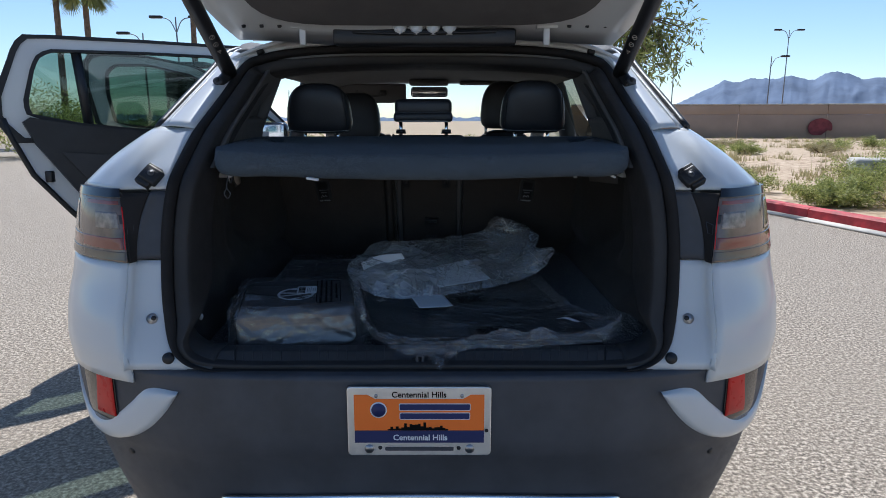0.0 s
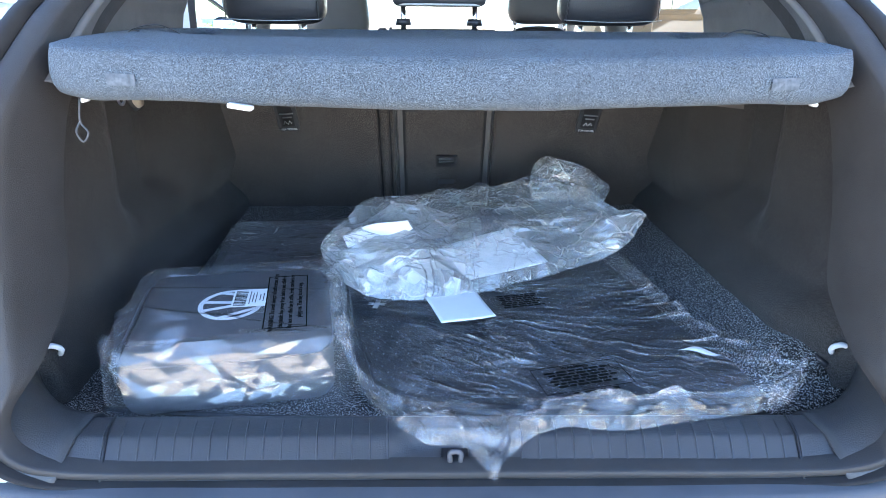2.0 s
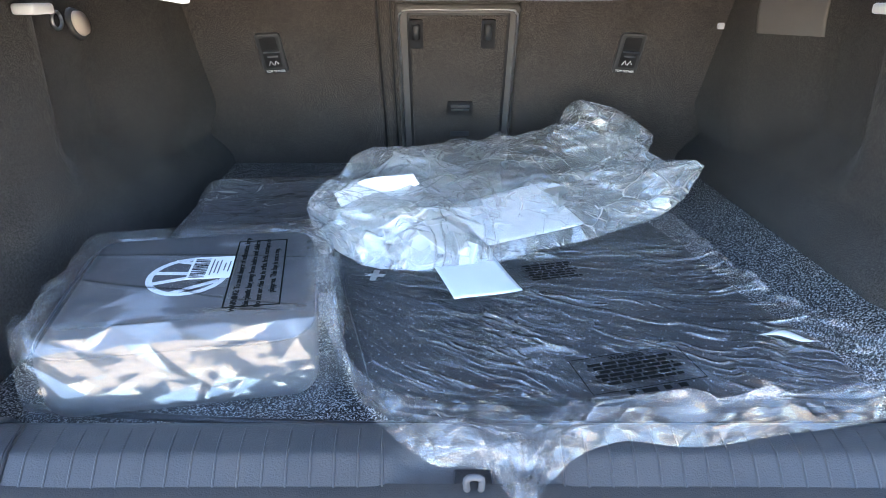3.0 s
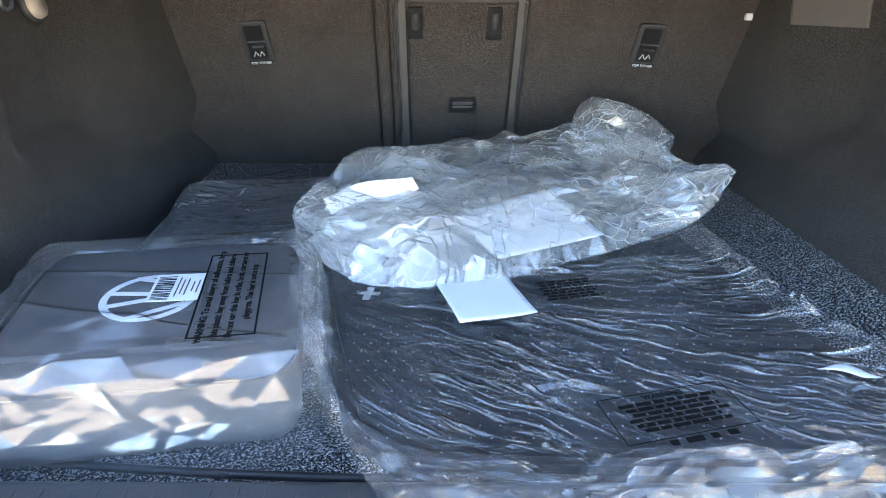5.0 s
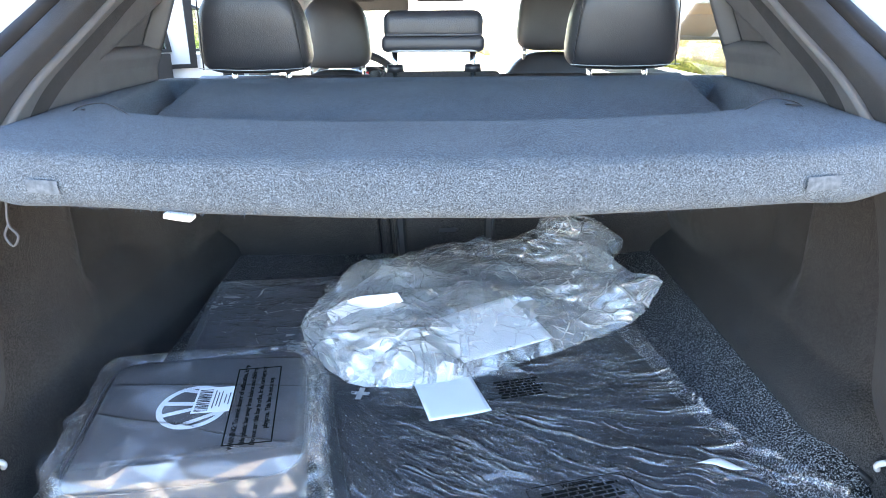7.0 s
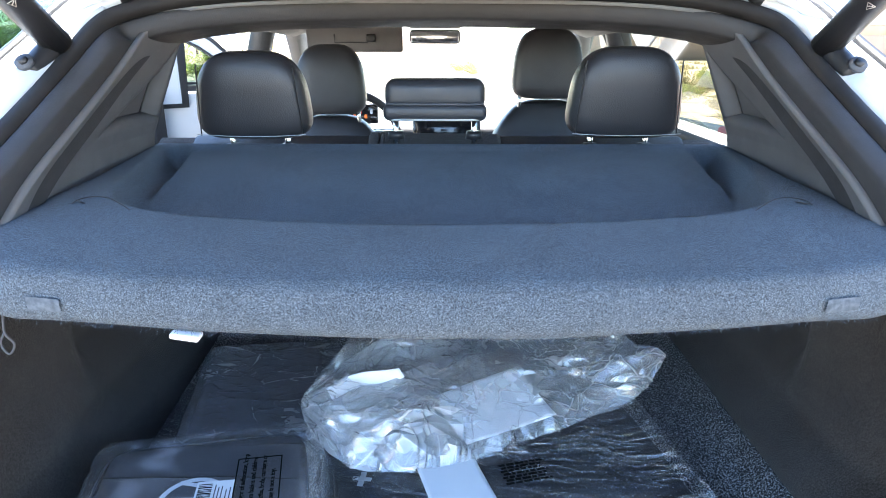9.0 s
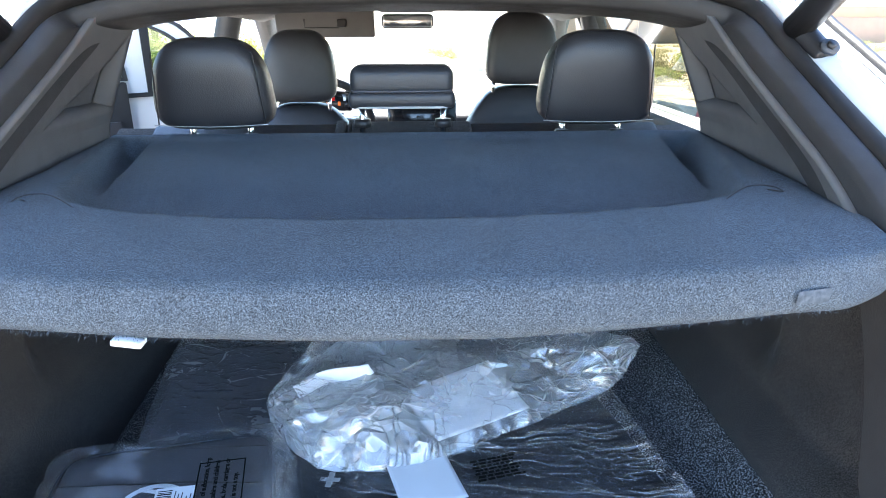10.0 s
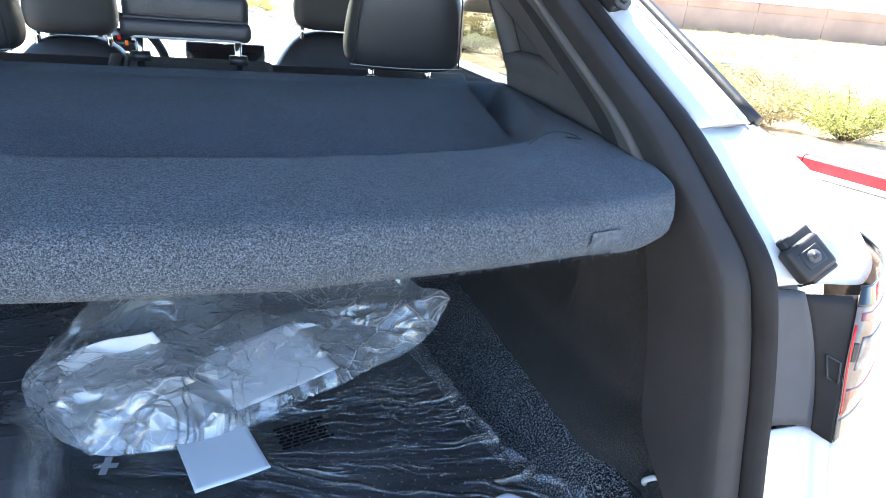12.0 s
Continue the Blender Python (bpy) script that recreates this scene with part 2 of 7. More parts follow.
FILMHEM = film_material("crinkled_polythene", (0.06, 0.18), 0.070, 0.035, (("roof", (8.0, 26.0, 22.0), 0.55, 1.0), ("roof", (18.0, 60.0, 44.0), 0.40, 1.0)), 0.3, 0.08)
FILMPUFF = film_material("thin_crumpled_polythene", (0.13, 0.34), 0.12, 0.035, (("roof", (12.0, 46.0, 38.0), 0.30, 1.0), ("pleat", (22.0, 8.0, 16.0), 0.14, 12.0)), 0.60, 0.16, 7.0)
FILMMILK = film_material("milky_polythene", (0.32, 0.62), 0.09, 0.035, (("roof", (40.0, 15.0, 36.0), 0.30, 1.0), ("pleat", (10.0, 22.0, 16.0), 0.14, 12.0)), 0.6, 0.16, 6.0)
FILMHAZE = film_material("hazy_polythene", (0.16, 0.28), 0.07, 0.12, (("roof", (6.0, 14.0, 10.0), 0.2, 1.0), ("pleat", (20.0, 30.0, 30.0), 0.15, 4.0)), 0.25)
GLASS = glass_material("green_tinted_glass", (0.48, 0.57, 0.53))
DARKGLASS = glass_material("dark_privacy_glass", (0.26, 0.28, 0.235))
CLEARGLASS = glass_material("windscreen_glass", (0.90, 0.93, 0.91))
HEADLINER = plain("grey_headliner", (0.15, 0.145, 0.14), 0.9, var=0.05, grain=0.2)
ASPHALT = ground_material("dusty_asphalt", ((0.085, 0.070, 0.055), (0.295, 0.244, 0.188), (0.68, 0.58, 0.46)), (0.34, 0.283, 0.218), 60, 0.9, 0.5)
SOIL = ground_material("desert_soil", ((0.27, 0.18, 0.11), (0.48, 0.35, 0.23), (0.60, 0.47, 0.33)), (0.52, 0.40, 0.27), 3.5, 0.5, 0.09)
KERBRED = plain("worn_red_kerb_paint", (0.48, 0.035, 0.035), 0.6, var=0.3, scale=5, grain=0.3, grain_scale=120)
CONCRETE = plain("pale_concrete", (0.46, 0.43, 0.38), 0.85, var=0.2, scale=3, grain=0.4, grain_scale=80)
WALLPAINT = plain("tan_block_wall", (0.40, 0.29, 0.215), 0.9, var=0.10, scale=0.4)
# distance haze is put into the rock's blue-grey base colour
HAZEROCK = plain("haze_tinted_rock", (0.20, 0.245, 0.33), 1.0, var=0.18, scale=0.006, spec=0.0)
POLEGREY = plain("grey_pole_paint", (0.16, 0.17, 0.19), 0.5)
BARK = plain("brown_bark", (0.16, 0.11, 0.075), 0.9, var=0.3, scale=6)


def leaf_material(name, a, b_):
    m, nt, b = nodes_of(name)
    g = nt.nodes.new("ShaderNodeNewGeometry")
    col = ramp(nt, g.outputs["Random Per Island"], [(0.1, a), (0.9, b_)])
    link(nt, col, b.inputs["Base Color"])
    b.inputs["Roughness"].default_value = 0.6
    tl = nt.nodes.new("ShaderNodeBsdfTranslucent")
    link(nt, col, tl.inputs[0])
    mx = nt.nodes.new("ShaderNodeMixShader")
    mx.inputs[0].default_value = 0.4
    link(nt, b.outputs[0], mx.inputs[1])
    link(nt, tl.outputs[0], mx.inputs[2])
    link(nt, mx.outputs[0], nt.nodes["Material Output"].inputs[0])
    return m


LEAF = leaf_material("olive_leaves", (0.09, 0.11, 0.03), (0.30, 0.32, 0.10))
SCRUB = leaf_material("green_scrub", (0.17, 0.20, 0.045), (0.50, 0.50, 0.17))
DRYSCRUB = leaf_material("dry_scrub", (0.26, 0.22, 0.10), (0.48, 0.41, 0.22))


# ---- mesh helpers ----
def set_uv(ob, fn):
    """Lay the sheet's own coordinates, fn(x, y, z), over it."""
    me = ob.data
    lay = me.uv_layers.new(name="sheet")
    flat = [fn(*v.co) for v in me.vertices]
    ids = np.zeros(len(me.loops), dtype=np.int32)
    me.loops.foreach_get("vertex_index", ids)
    lay.data.foreach_set("uv", np.array(flat, dtype=np.float32)[ids].ravel())
    return ob


def mesh_ob(name, verts, faces, mat, parent=None, label="", smooth=True):
    me = bpy.data.meshes.new(name)
    me.from_pydata([tuple(v) for v in verts], [], [tuple(f) for f in faces])
    me.materials.append(mat)
    me.polygons.foreach_set("use_smooth", [smooth] * len(me.polygons))
    me.update()
    ob = new(name, me)
    ob.parent = parent
    if label:
        ob["label"] = label
    return ob


def part(name, bm, mat, parent=None, label="", smooth=True):
    me = bpy.data.meshes.new(name)
    bmesh.ops.recalc_face_normals(bm, faces=bm.faces)
    bm.to_mesh(me)
    bm.free()
    me.materials.append(mat)
    me.polygons.foreach_set("use_smooth", [smooth] * len(me.polygons))
    ob = new(name, me)
    ob.parent = parent
    if label:
        ob["label"] = label
    return ob


def thick(ob, t, offset=-1.0):
    s = ob.modifiers.new("thickness", "SOLIDIFY")
    s.thickness, s.offset = t, offset
    return ob


def grid(name, fn, nu, nv, mat, parent=None, label="", smooth=True, wall=0.0, offset=-1.0, closed=False):
    """A sheet fn(u, v) with nu x nv cells."""
    cols = nu if closed else nu + 1
    verts = [fn(i / nu, j / nv) for j in range(nv + 1) for i in range(cols)]
    faces = [(j * cols + i, j * cols + (i + 1) % cols, (j + 1) * cols + (i + 1) % cols, (j + 1) * cols + i) for j in range(nv) for i in range(nu)]
    ob = mesh_ob(name, verts, faces, mat, parent, label, smooth)
    return thick(ob, wall, offset) if wall else ob


def rbox_bm(size, r, seg=2, at=(0, 0, 0), bm=None, m=None):
    """A box with rounded edges, centred on at."""
    bm = bm or bmesh.new()
    res = bmesh.ops.create_cube(bm, size=1.0)
    vs = res["verts"]
    for v in vs:
        v.co = Vector((v.co.x * size[0], v.co.y * size[1], v.co.z * size[2]))
    es = list({e for v in vs for e in v.link_edges})
    r = min(r, min(size) * 0.49)
    out = bmesh.ops.bevel(bm, geom=es, offset=r, segments=seg, affect="EDGES", profile=0.5)
    vs = {v for f in out["faces"] for v in f.verts} | {v for v in vs if v.is_valid}
    for v in vs:
        v.co = (m @ v.co if m else v.co) + Vector(at)
    return bm


def rbox(name, size, r, at, mat, parent=None, label="", m=None, seg=2):
    return part(name, rbox_bm(size, r, seg, at, None, m), mat, parent, label)


def tube_data(pts, radius, sides=10):
    """A round bar along pts; radius may be one number or one for each point."""
    pts = [Vector(p) for p in pts]
    rad = radius if isinstance(radius, (list, tuple)) else [radius] * len(pts)
    verts, faces = [], []
    a = Vector((0.13, 0.21, 0.97))
    for i, p in enumerate(pts):
        d = (pts[min(i + 1, len(pts) - 1)] - pts[max(i - 1, 0)])
        d = d.normalized() if d.length > 1e-9 else Vector((0, 0, 1))
        a = a - d * a.dot(d)
        a = a.normalized() if a.length > 1e-4 else d.orthogonal().normalized()
        b = d.cross(a)
        verts += [p + (a * math.cos(k * math.tau / sides) + b * math.sin(k * math.tau / sides)) * rad[i] for k in range(sides)]
    n = len(pts)
    for i in range(n - 1):
        faces += [(i * sides + k, i * sides + (k + 1) % sides, (i + 1) * sides + (k + 1) % sides, (i + 1) * sides + k) for k in range(sides)]
    faces += [tuple(range(sides))[::-1], tuple((n - 1) * sides + k for k in range(sides))]
    return verts, faces


def tube(name, pts, radius, mat, parent=None, label="", sides=10):
    v, f = tube_data(pts, radius, sides)
    return mesh_ob(name, v, f, mat, parent, label)


def spline(pts, n):
    """n + 1 points along a smooth curve through pts."""
    P = [np.array(p, float) for p in pts]
    P = [2 * P[0] - P[1]] + P + [2 * P[-1] - P[-2]]
    out = []
    segs = len(P) - 3
    for i in range(n + 1):
        t = i / n * segs
        k = min(int(t), segs - 1)
        t -= k
        a, b, c, d = P[k:k + 4]
        out.append(0.5 * ((2 * b) + (c - a) * t + (2 * a - 5 * b + 4 * c - d) * t * t + (3 * b - a - 3 * c + d) * t ** 3))
    return out


def loft(name, rows, mat, parent=None, label="", smooth=True, closed=False, cap=False, wall=0.0, offset=-1.0):
    """A sheet through rows of points of one length."""
    n = len(rows[0])
    verts = [p for r in rows for p in r]
    m = n if closed else n - 1
    faces = [(j * n + i, j * n + (i + 1) % n, (j + 1) * n + (i + 1) % n, (j + 1) * n + i) for j in range(len(rows) - 1) for i in range(m)]
    if cap:
        faces += [tuple(range(n))[::-1], tuple((len(rows) - 1) * n + i for i in range(n))]
    ob = mesh_ob(name, verts, faces, mat, parent, label, smooth)
    return thick(ob, wall, offset) if wall else ob


def slab(name, outline, depth, m, mat, parent=None, label="", bevel=0.0):
    """A flat piece: outline in its own x, y, thickness along its z, set by the pose m."""
    bm = bmesh.new()
    vs = [bm.verts.new((x, y, 0)) for x, y in outline]
    f = bm.faces.new(vs)
    ext = bmesh.ops.extrude_face_region(bm, geom=[f])
    for v in ext["geom"]:
        if isinstance(v, bmesh.types.BMVert):
            v.co.z += depth
    if bevel:
        top = [e for e in bm.edges if all(abs(v.co.z - depth) < 1e-6 for v in e.verts)]
        bmesh.ops.bevel(bm, geom=top, offset=bevel, segments=2, affect="EDGES", profile=0.5)
    bm.transform(m)
    return part(name, bm, mat, parent, label, smooth=False)


def disc_bm(r0, r1, h, sides=24, m=None):
    bm = bmesh.new()
    bmesh.ops.create_cone(bm, cap_ends=True, segments=sides, radius1=r0, radius2=r1, depth=h)
    if m:
        bm.transform(m)
    return bm


def writing(name, body, size, m, mat, parent=None, bold=0.0):
    """Lettering with the built-in font, turned into a mesh."""
    cu = bpy.data.curves.new(name, "FONT")
    cu.body, cu.size, cu.align_x, cu.align_y, cu.extrude, cu.offset = body, size, "CENTER", "CENTER", 0.0002, bold
    tmp = bpy.data.objects.new(name, cu)
    me = bpy.data.meshes.new_from_object(tmp)
    bpy.data.objects.remove(tmp)
    me.materials.append(mat)
    ob = new(name, me)
    ob.parent = parent
    ob.matrix_basis = m
    return ob


def mirror(p, s):
    return (p[0] * s, p[1], p[2])


def ridge(p, f, seed=0.0):
    return 1 - 2 * abs(noise.noise(Vector((p[0] * f + seed, p[1] * f - seed, p[2] * f + 2 * seed))))


def folds(p, length, seed, n=4, wander=0.5):
    """Flat facets between straight, sharp creases, as in crumpled film: 0 to 1."""
    rk = random.Random(seed)
    total = 0.0
    for _ in range(n):
        th, ln, ph = rk.uniform(0, math.pi), length * rk.uniform(0.7, 1.5), rk.uniform(0, 9)
        q = Vector((p[0] / (2.2 * ln) + ph, p[1] / (2.2 * ln) - ph, p[2] * 0.3 / ln))
        d = (p[0] * math.cos(th) + p[1] * math.sin(th)) / ln + ph + wander * noise.noise(q * 0.8)
        total += abs((d % 1) * 2 - 1) * (0.35 + 0.9 * smooth01(-0.3, 0.35, noise.noise(q)))
    return total / n


def crumple(name, rows, step, jitter, lift, seed, mat, parent, label=""):
    """A crumpled sheet out of rows of points: uneven flat triangles, about step rows and columns across."""
    rnd = random.Random(seed)
    nv_, nu_ = len(rows) - 1, len(rows[0]) - 1
    sv, su = step
    m, n = max(2, round(nv_ / sv)), max(2, round(nu_ / su))
    verts, faces = [], []
    for j in range(m + 1):
        for i in range(n + 1):
            gj = nv_ * (j + (rnd.uniform(-jitter, jitter) if 0 < j < m else 0)) / m
            gi = nu_ * (i + (rnd.uniform(-jitter, jitter) if 0 < i < n else 0)) / n
            p = Vector(rows[round(gj)][round(gi)])
            if 0 < i < n and 0 < j < m:
                p.z += rnd.uniform(-0.3, 1.0) * lift
                p.y -= rnd.uniform(-0.3, 0.6) * lift
            verts.append(p)
    for j in range(m):
        for i in range(n):
            a, b, c, d = j * (n + 1) + i, j * (n + 1) + i + 1, (j + 1) * (n + 1) + i + 1, (j + 1) * (n + 1) + i
            faces += [(a, b, c), (a, c, d)] if rnd.random() < 0.5 else [(a, b, d), (b, c, d)]
    return mesh_ob(name, verts, faces, mat, parent, label, smooth=False)


def smooth01(a, b, x):
    t = min(1, max(0, (x - a) / (b - a)))
    return t * t * (3 - 2 * t)


# ---- the ground and the distance ----
tagged(grid("ground", lambda u, v: (-900 + 1800 * u, -900 + 1800 * v, -0.02), 4, 4, SOIL), "pale sandy desert ground around the lot", "ground", kind="structure")
KERB_A, KERB_B = Vector((4.35, 8.9, 0)), Vector((5.35, 4.6, 0))
KDIR = (KERB_B - KERB_A).normalized()
KOUT = Vector((-KDIR.y, KDIR.x, 0))


def kpt(s, o, z):
    p = KERB_A + KDIR * s + KOUT * o
    return (p.x, p.y, z)


lot = [kpt(-30, 0, 0), kpt(60, 0, 0)]
tagged(mesh_ob("road", [(-60, 40, 0.0), (-60, -60, 0.0), (lot[1][0], -60, 0.0), lot[1], lot[0]], [(0, 1, 2, 3, 4)], ASPHALT, smooth=False), "dusty sunlit asphalt of the parking lot", "asphalt", kind="structure")

kerb = tagged(new("kerb"), "red-painted concrete kerb edging the asphalt lot", "kerb", kind="structure")
for k in range(14):
    s0, s1 = -18 + k * 2.5, -18 + k * 2.5 + 2.488
    prof = [(-0.15, 0.004), (0.0, 0.012), (0.02, 0.13), (0.045, 0.155), (0.15, 0.16), (0.17, 0.02)]
    loft("gutter", [[kpt(s, prof[i][0], prof[i][1]) for i in (0, 1)] for s in (s0, s1)], CONCRETE, kerb, wall=0.02)
    loft("kerb_stone", [[kpt(s, o, z) for o, z in prof[1:]] for s in (s0, s1)], KERBRED if k > 6 else CONCRETE, kerb, cap=True, smooth=False)

# sound wall along the freeway
wall = tagged(new("sound_wall"), "long tan concrete sound wall beyond the desert strip", "wall", kind="structure")
W0, W1 = Vector((10, 49, 0)), Vector((90, 36, 0))
wd = (W1 - W0).normalized()
wn_ = Vector((-wd.y, wd.x, 0))
for k in range(14):
    c = W0 + wd * (3 + k * 6.1)
    mrot = Matrix.Rotation(math.atan2(wd.y, wd.x), 4, "Z")
    rbox("panel", (6.06, 0.2, 1.75), 0.03, (c.x, c.y, 0.80), WALLPAINT, wall, m=mrot, seg=1)
    rbox("panel", (6.06, 0.26, 0.68), 0.03, (c.x, c.y, 2.02), WALLPAINT, wall, m=mrot, seg=1)
    rbox("coping", (6.1, 0.34, 0.10), 0.02, (c.x, c.y, 2.41), CONCRETE, wall, m=mrot, seg=1)

# red medallion on the wall
med = W0 + wd * ((27.55 - W0.x) / wd.x) - wn_ * 0.2
mo = [(0.82 * math.cos(a), 0.66 * math.sin(a)) for a in [radians(-20 + i * 12) for i in range(22)]] + [(0.1, -0.55), (0.5, -0.2)]
tagged(slab("wall_medallion", mo, 0.08, Matrix.Translation((med.x, med.y, 0.75)) @ Matrix.Rotation(math.atan2(wd.y, wd.x), 4, "Z") @ pose(0, 0, 0, 90), plain("rust_red_paint", (0.20, 0.035, 0.04), 0.7, var=0.3, scale=3)), "dark red round relief on the tan wall", "wall ornament")


def mountain_z(a):
    base = np.interp(a, [-40, -20, -8, 2, 12, 15, 19.6, 20.9, 21.9, 23.1, 24.1, 25.1, 26.7, 27.9, 29.4, 30.1, 30.7, 31.6, 32.7, 33.9, 45, 60], [60, 30, 20, 25, 50, 75, 96, 138, 176, 220, 206, 228, 220, 234, 208, 236, 250, 242, 205, 214, 200, 150])
    return base


def mountain(u, v):
    a = -45 + 110 * u
    d = 3400 + 500 * v
    x, y = d * math.sin(radians(a)), d * math.cos(radians(a))
    h = mountain_z(a) * (v ** 0.8) * 1.0
    # ravines run down the slopes, small crags along the crest
    rav = noise.ridged_multi_fractal(Vector((a * 0.9, v * 0.8, 0.5)), 0.9, 2.2, 6, 1.0, 2.0) - 1.1
    h += v * (1.15 - v) * 46 * rav + v * 5 * noise.fractal(Vector((a * 6, v * 2, 2.5)), 1.0, 2.1, 4)
    return (x, y, h - 6)


# no air between: the range carries its haze as colour
tagged(grid("backdrop", mountain, 700, 44, HAZEROCK), "mountain range on the horizon, coloured blue-grey for haze", "mountains", kind="structure")


def lamp_pole(x, y, h, arms, name="street_lamp"):
    e = tagged(new(name), "tall grey steel street lamp by the freeway", "street lamp", "street lamps")
    e.location = (x, y, 0)
    tube("pole", [(0, 0, -0.3), (0, 0, h * 0.5), (0, 0, h)], [0.055 + h * 0.002, 0.05, 0.04], POLEGREY, e, sides=8)
    for s in arms:
        tube("arm", spline([(0, 0, h - 0.9), (0.35 * s, 0, h - 0.2), (0.95 * s, 0, h)], 6), 0.028, POLEGREY, e, sides=6)
        rbox("lamp_head", (0.75, 0.3, 0.16), 0.06, (1.15 * s, 0, h), BLACK, e)
    return e


lamp_pole(28.0, 55, 6.6, (1,))
lamp_pole(35.0, 66, 10.2, (-1, 1))
lamp_pole(21.5, 60, 6.3, (-1,))
lamp_pole(-15.6, 38, 7.2, (-1, 1))
lamp_pole(-17.6, 38, 6.3, (-1,))


def leaf_cloud(rng, spots, per, size, droop=0.3, narrow=0.25):
    """Many small leaf blades scattered round each spot (x, y, z, radius)."""
    verts, faces = [], []
    for x, y, z, r in spots:
        for _ in range(per):
            d = Vector((rng.gauss(0, 1), rng.gauss(0, 1), rng.gauss(0, 1)))
            d = d.normalized() * r * rng.random() ** 0.45
            p = Vector((x, y, z)) + d
            ax = Vector((rng.gauss(0, 1), rng.gauss(0, 1), rng.gauss(0, 0.8) - droop)).normalized()
            w = ax.cross(Vector((rng.gauss(0, 1), rng.gauss(0, 1), rng.gauss(0, 1)))).normalized()
            l = size * rng.uniform(0.6, 1.3)
            i = len(verts)
            verts += [p, p + ax * l * 0.5 + w * l * narrow, p + ax * l, p + ax * l * 0.5 - w * l * narrow]
            faces.append((i, i + 1, i + 2, i + 3))
    return verts, faces


def shrub(x, y, r, h, mat, label, seed, per=36, size=0.10, n=26):
    rng = random.Random(seed)
    e = tagged(new("shrub"), label, "shrub", "desert shrubs")
    e.location = (x, y, -0.02)
    stems_v, stems_f = [], []
    spots = []
    for k in range(n):
        a, q = rng.uniform(0, math.tau), r * rng.random() ** 0.6
        tip = (q * math.cos(a), q * math.sin(a), h * rng.uniform(0.45, 1.0) * (1 - 0.35 * q / r))
        v, f = tube_data(spline([(0.05 * math.cos(a), 0.05 * math.sin(a), 0), (tip[0] * 0.5, tip[1] * 0.5, tip[2] * 0.65), tip], 4), [0.012, 0.01, 0.008, 0.006, 0.004], 4)
        o = len(stems_v)
        stems_v += v
        stems_f += [tuple(i + o for i in q_) for q_ in f]
        for g in (0.55, 0.8, 1.0):
            spots.append((tip[0] * g, tip[1] * g, tip[2] * g, 0.11 * (r + h)))
    mesh_ob("stems", stems_v, stems_f, BARK, e)
    v, f = leaf_cloud(rng, spots, per, size, -0.2, 0.14)
    mesh_ob("leaves", v, f, mat, e, smooth=False)
    return e


G = "bushy green desert shrub behind the kerb"
D = "dry straw-coloured desert shrub behind the kerb"
FARG = "low grey-green scrub on the sandy ground"
for i, (x, y, r, h, mat, lab) in enumerate([
        (6.1, 8.6, 0.7, 0.42, SCRUB, G), (6.9, 8.3, 0.8, 0.58, SCRUB, G), (6.7, 7.0, 0.8, 0.62, DRYSCRUB, D), (7.6, 9.6, 0.9, 0.85, SCRUB, G),
        (5.5, 10.6, 0.7, 0.42, SCRUB, G), (6.0, 12.4, 0.8, 0.4, DRYSCRUB, D), (8.6, 10.8, 0.9, 0.8, SCRUB, G), (8.3, 8.0, 1.0, 0.8, DRYSCRUB, D), (7.6, 6.0, 0.9, 0.7, SCRUB, G),
        (8.6, 20.0, 0.75, 0.62, SCRUB, FARG), (11.6, 23.6, 0.85, 0.5, SCRUB, FARG), (15.2, 24.5, 0.9, 0.4, DRYSCRUB, FARG), (17.5, 27.0, 1.3, 0.45, SCRUB, FARG), (14.0, 31.0, 1.2, 0.4, DRYSCRUB, FARG),
        (21.0, 30.0, 1.2, 0.5, SCRUB, FARG), (3.5, 24.0, 1.3, 0.6, SCRUB, FARG), (1.5, 28.0, 1.5, 0.6, SCRUB, FARG), (5.5, 15.5, 0.9, 0.5, SCRUB, FARG), (6.6, 17.5, 1.0, 0.5, DRYSCRUB, FARG), (5.2, 19.0, 1.0, 0.5, SCRUB, FARG),
        (-11.5, 21.0, 2.0, 1.9, SCRUB, "tall green bush at the edge of the lot"), (-14.2, 22.0, 2.2, 2.6, SCRUB, "tall green bush at the edge of the lot"), (-9.0, 22.5, 1.9, 1.4, SCRUB, "tall green bush at the edge of the lot"),
        (-6.5, 24.0, 1.8, 1.1, SCRUB, "low green bush at the edge of the lot"), (-17.0, 21.0, 2.2, 2.8, SCRUB, "tall green bush at the edge of the lot"), (-4.0, 26.0, 1.6, 0.8, DRYSCRUB, FARG)]):
    near = y < 14
    big = r > 1.7
    shrub(x, y, r, h, mat, lab, 100 + i, per=120 if near else (90 if big else 60), size=0.05 if near else (0.13 if big else 0.08), n=34 if near or big else 20)

# dry tufts all over the desert strip
rt = random.Random(77)
tv_, tf_ = [], []
for _ in range(1500):
    x, y = rt.uniform(3, 48), rt.uniform(10, 46)
    if x < 6.2 + 0.05 * (14 - y) or noise.noise(Vector((x * 0.16, y * 0.22, 3.0))) < -0.05:
        continue
    r = rt.uniform(0.12, 0.5)
    for _ in range(26):
        a, q = rt.uniform(0, math.tau), r * rt.random()
        b0 = Vector((x + q * math.cos(a), y + q * math.sin(a), -0.02))
        tip = b0 + Vector((rt.gauss(0, 0.06), rt.gauss(0, 0.06), rt.uniform(0.08, 0.32) * (0.5 + r)))
        i = len(tv_)
        tv_ += [b0 + Vector((-0.014, 0, 0)), b0 + Vector((0.014, 0, 0)), tip]
        tf_.append((i, i + 1, i + 2))
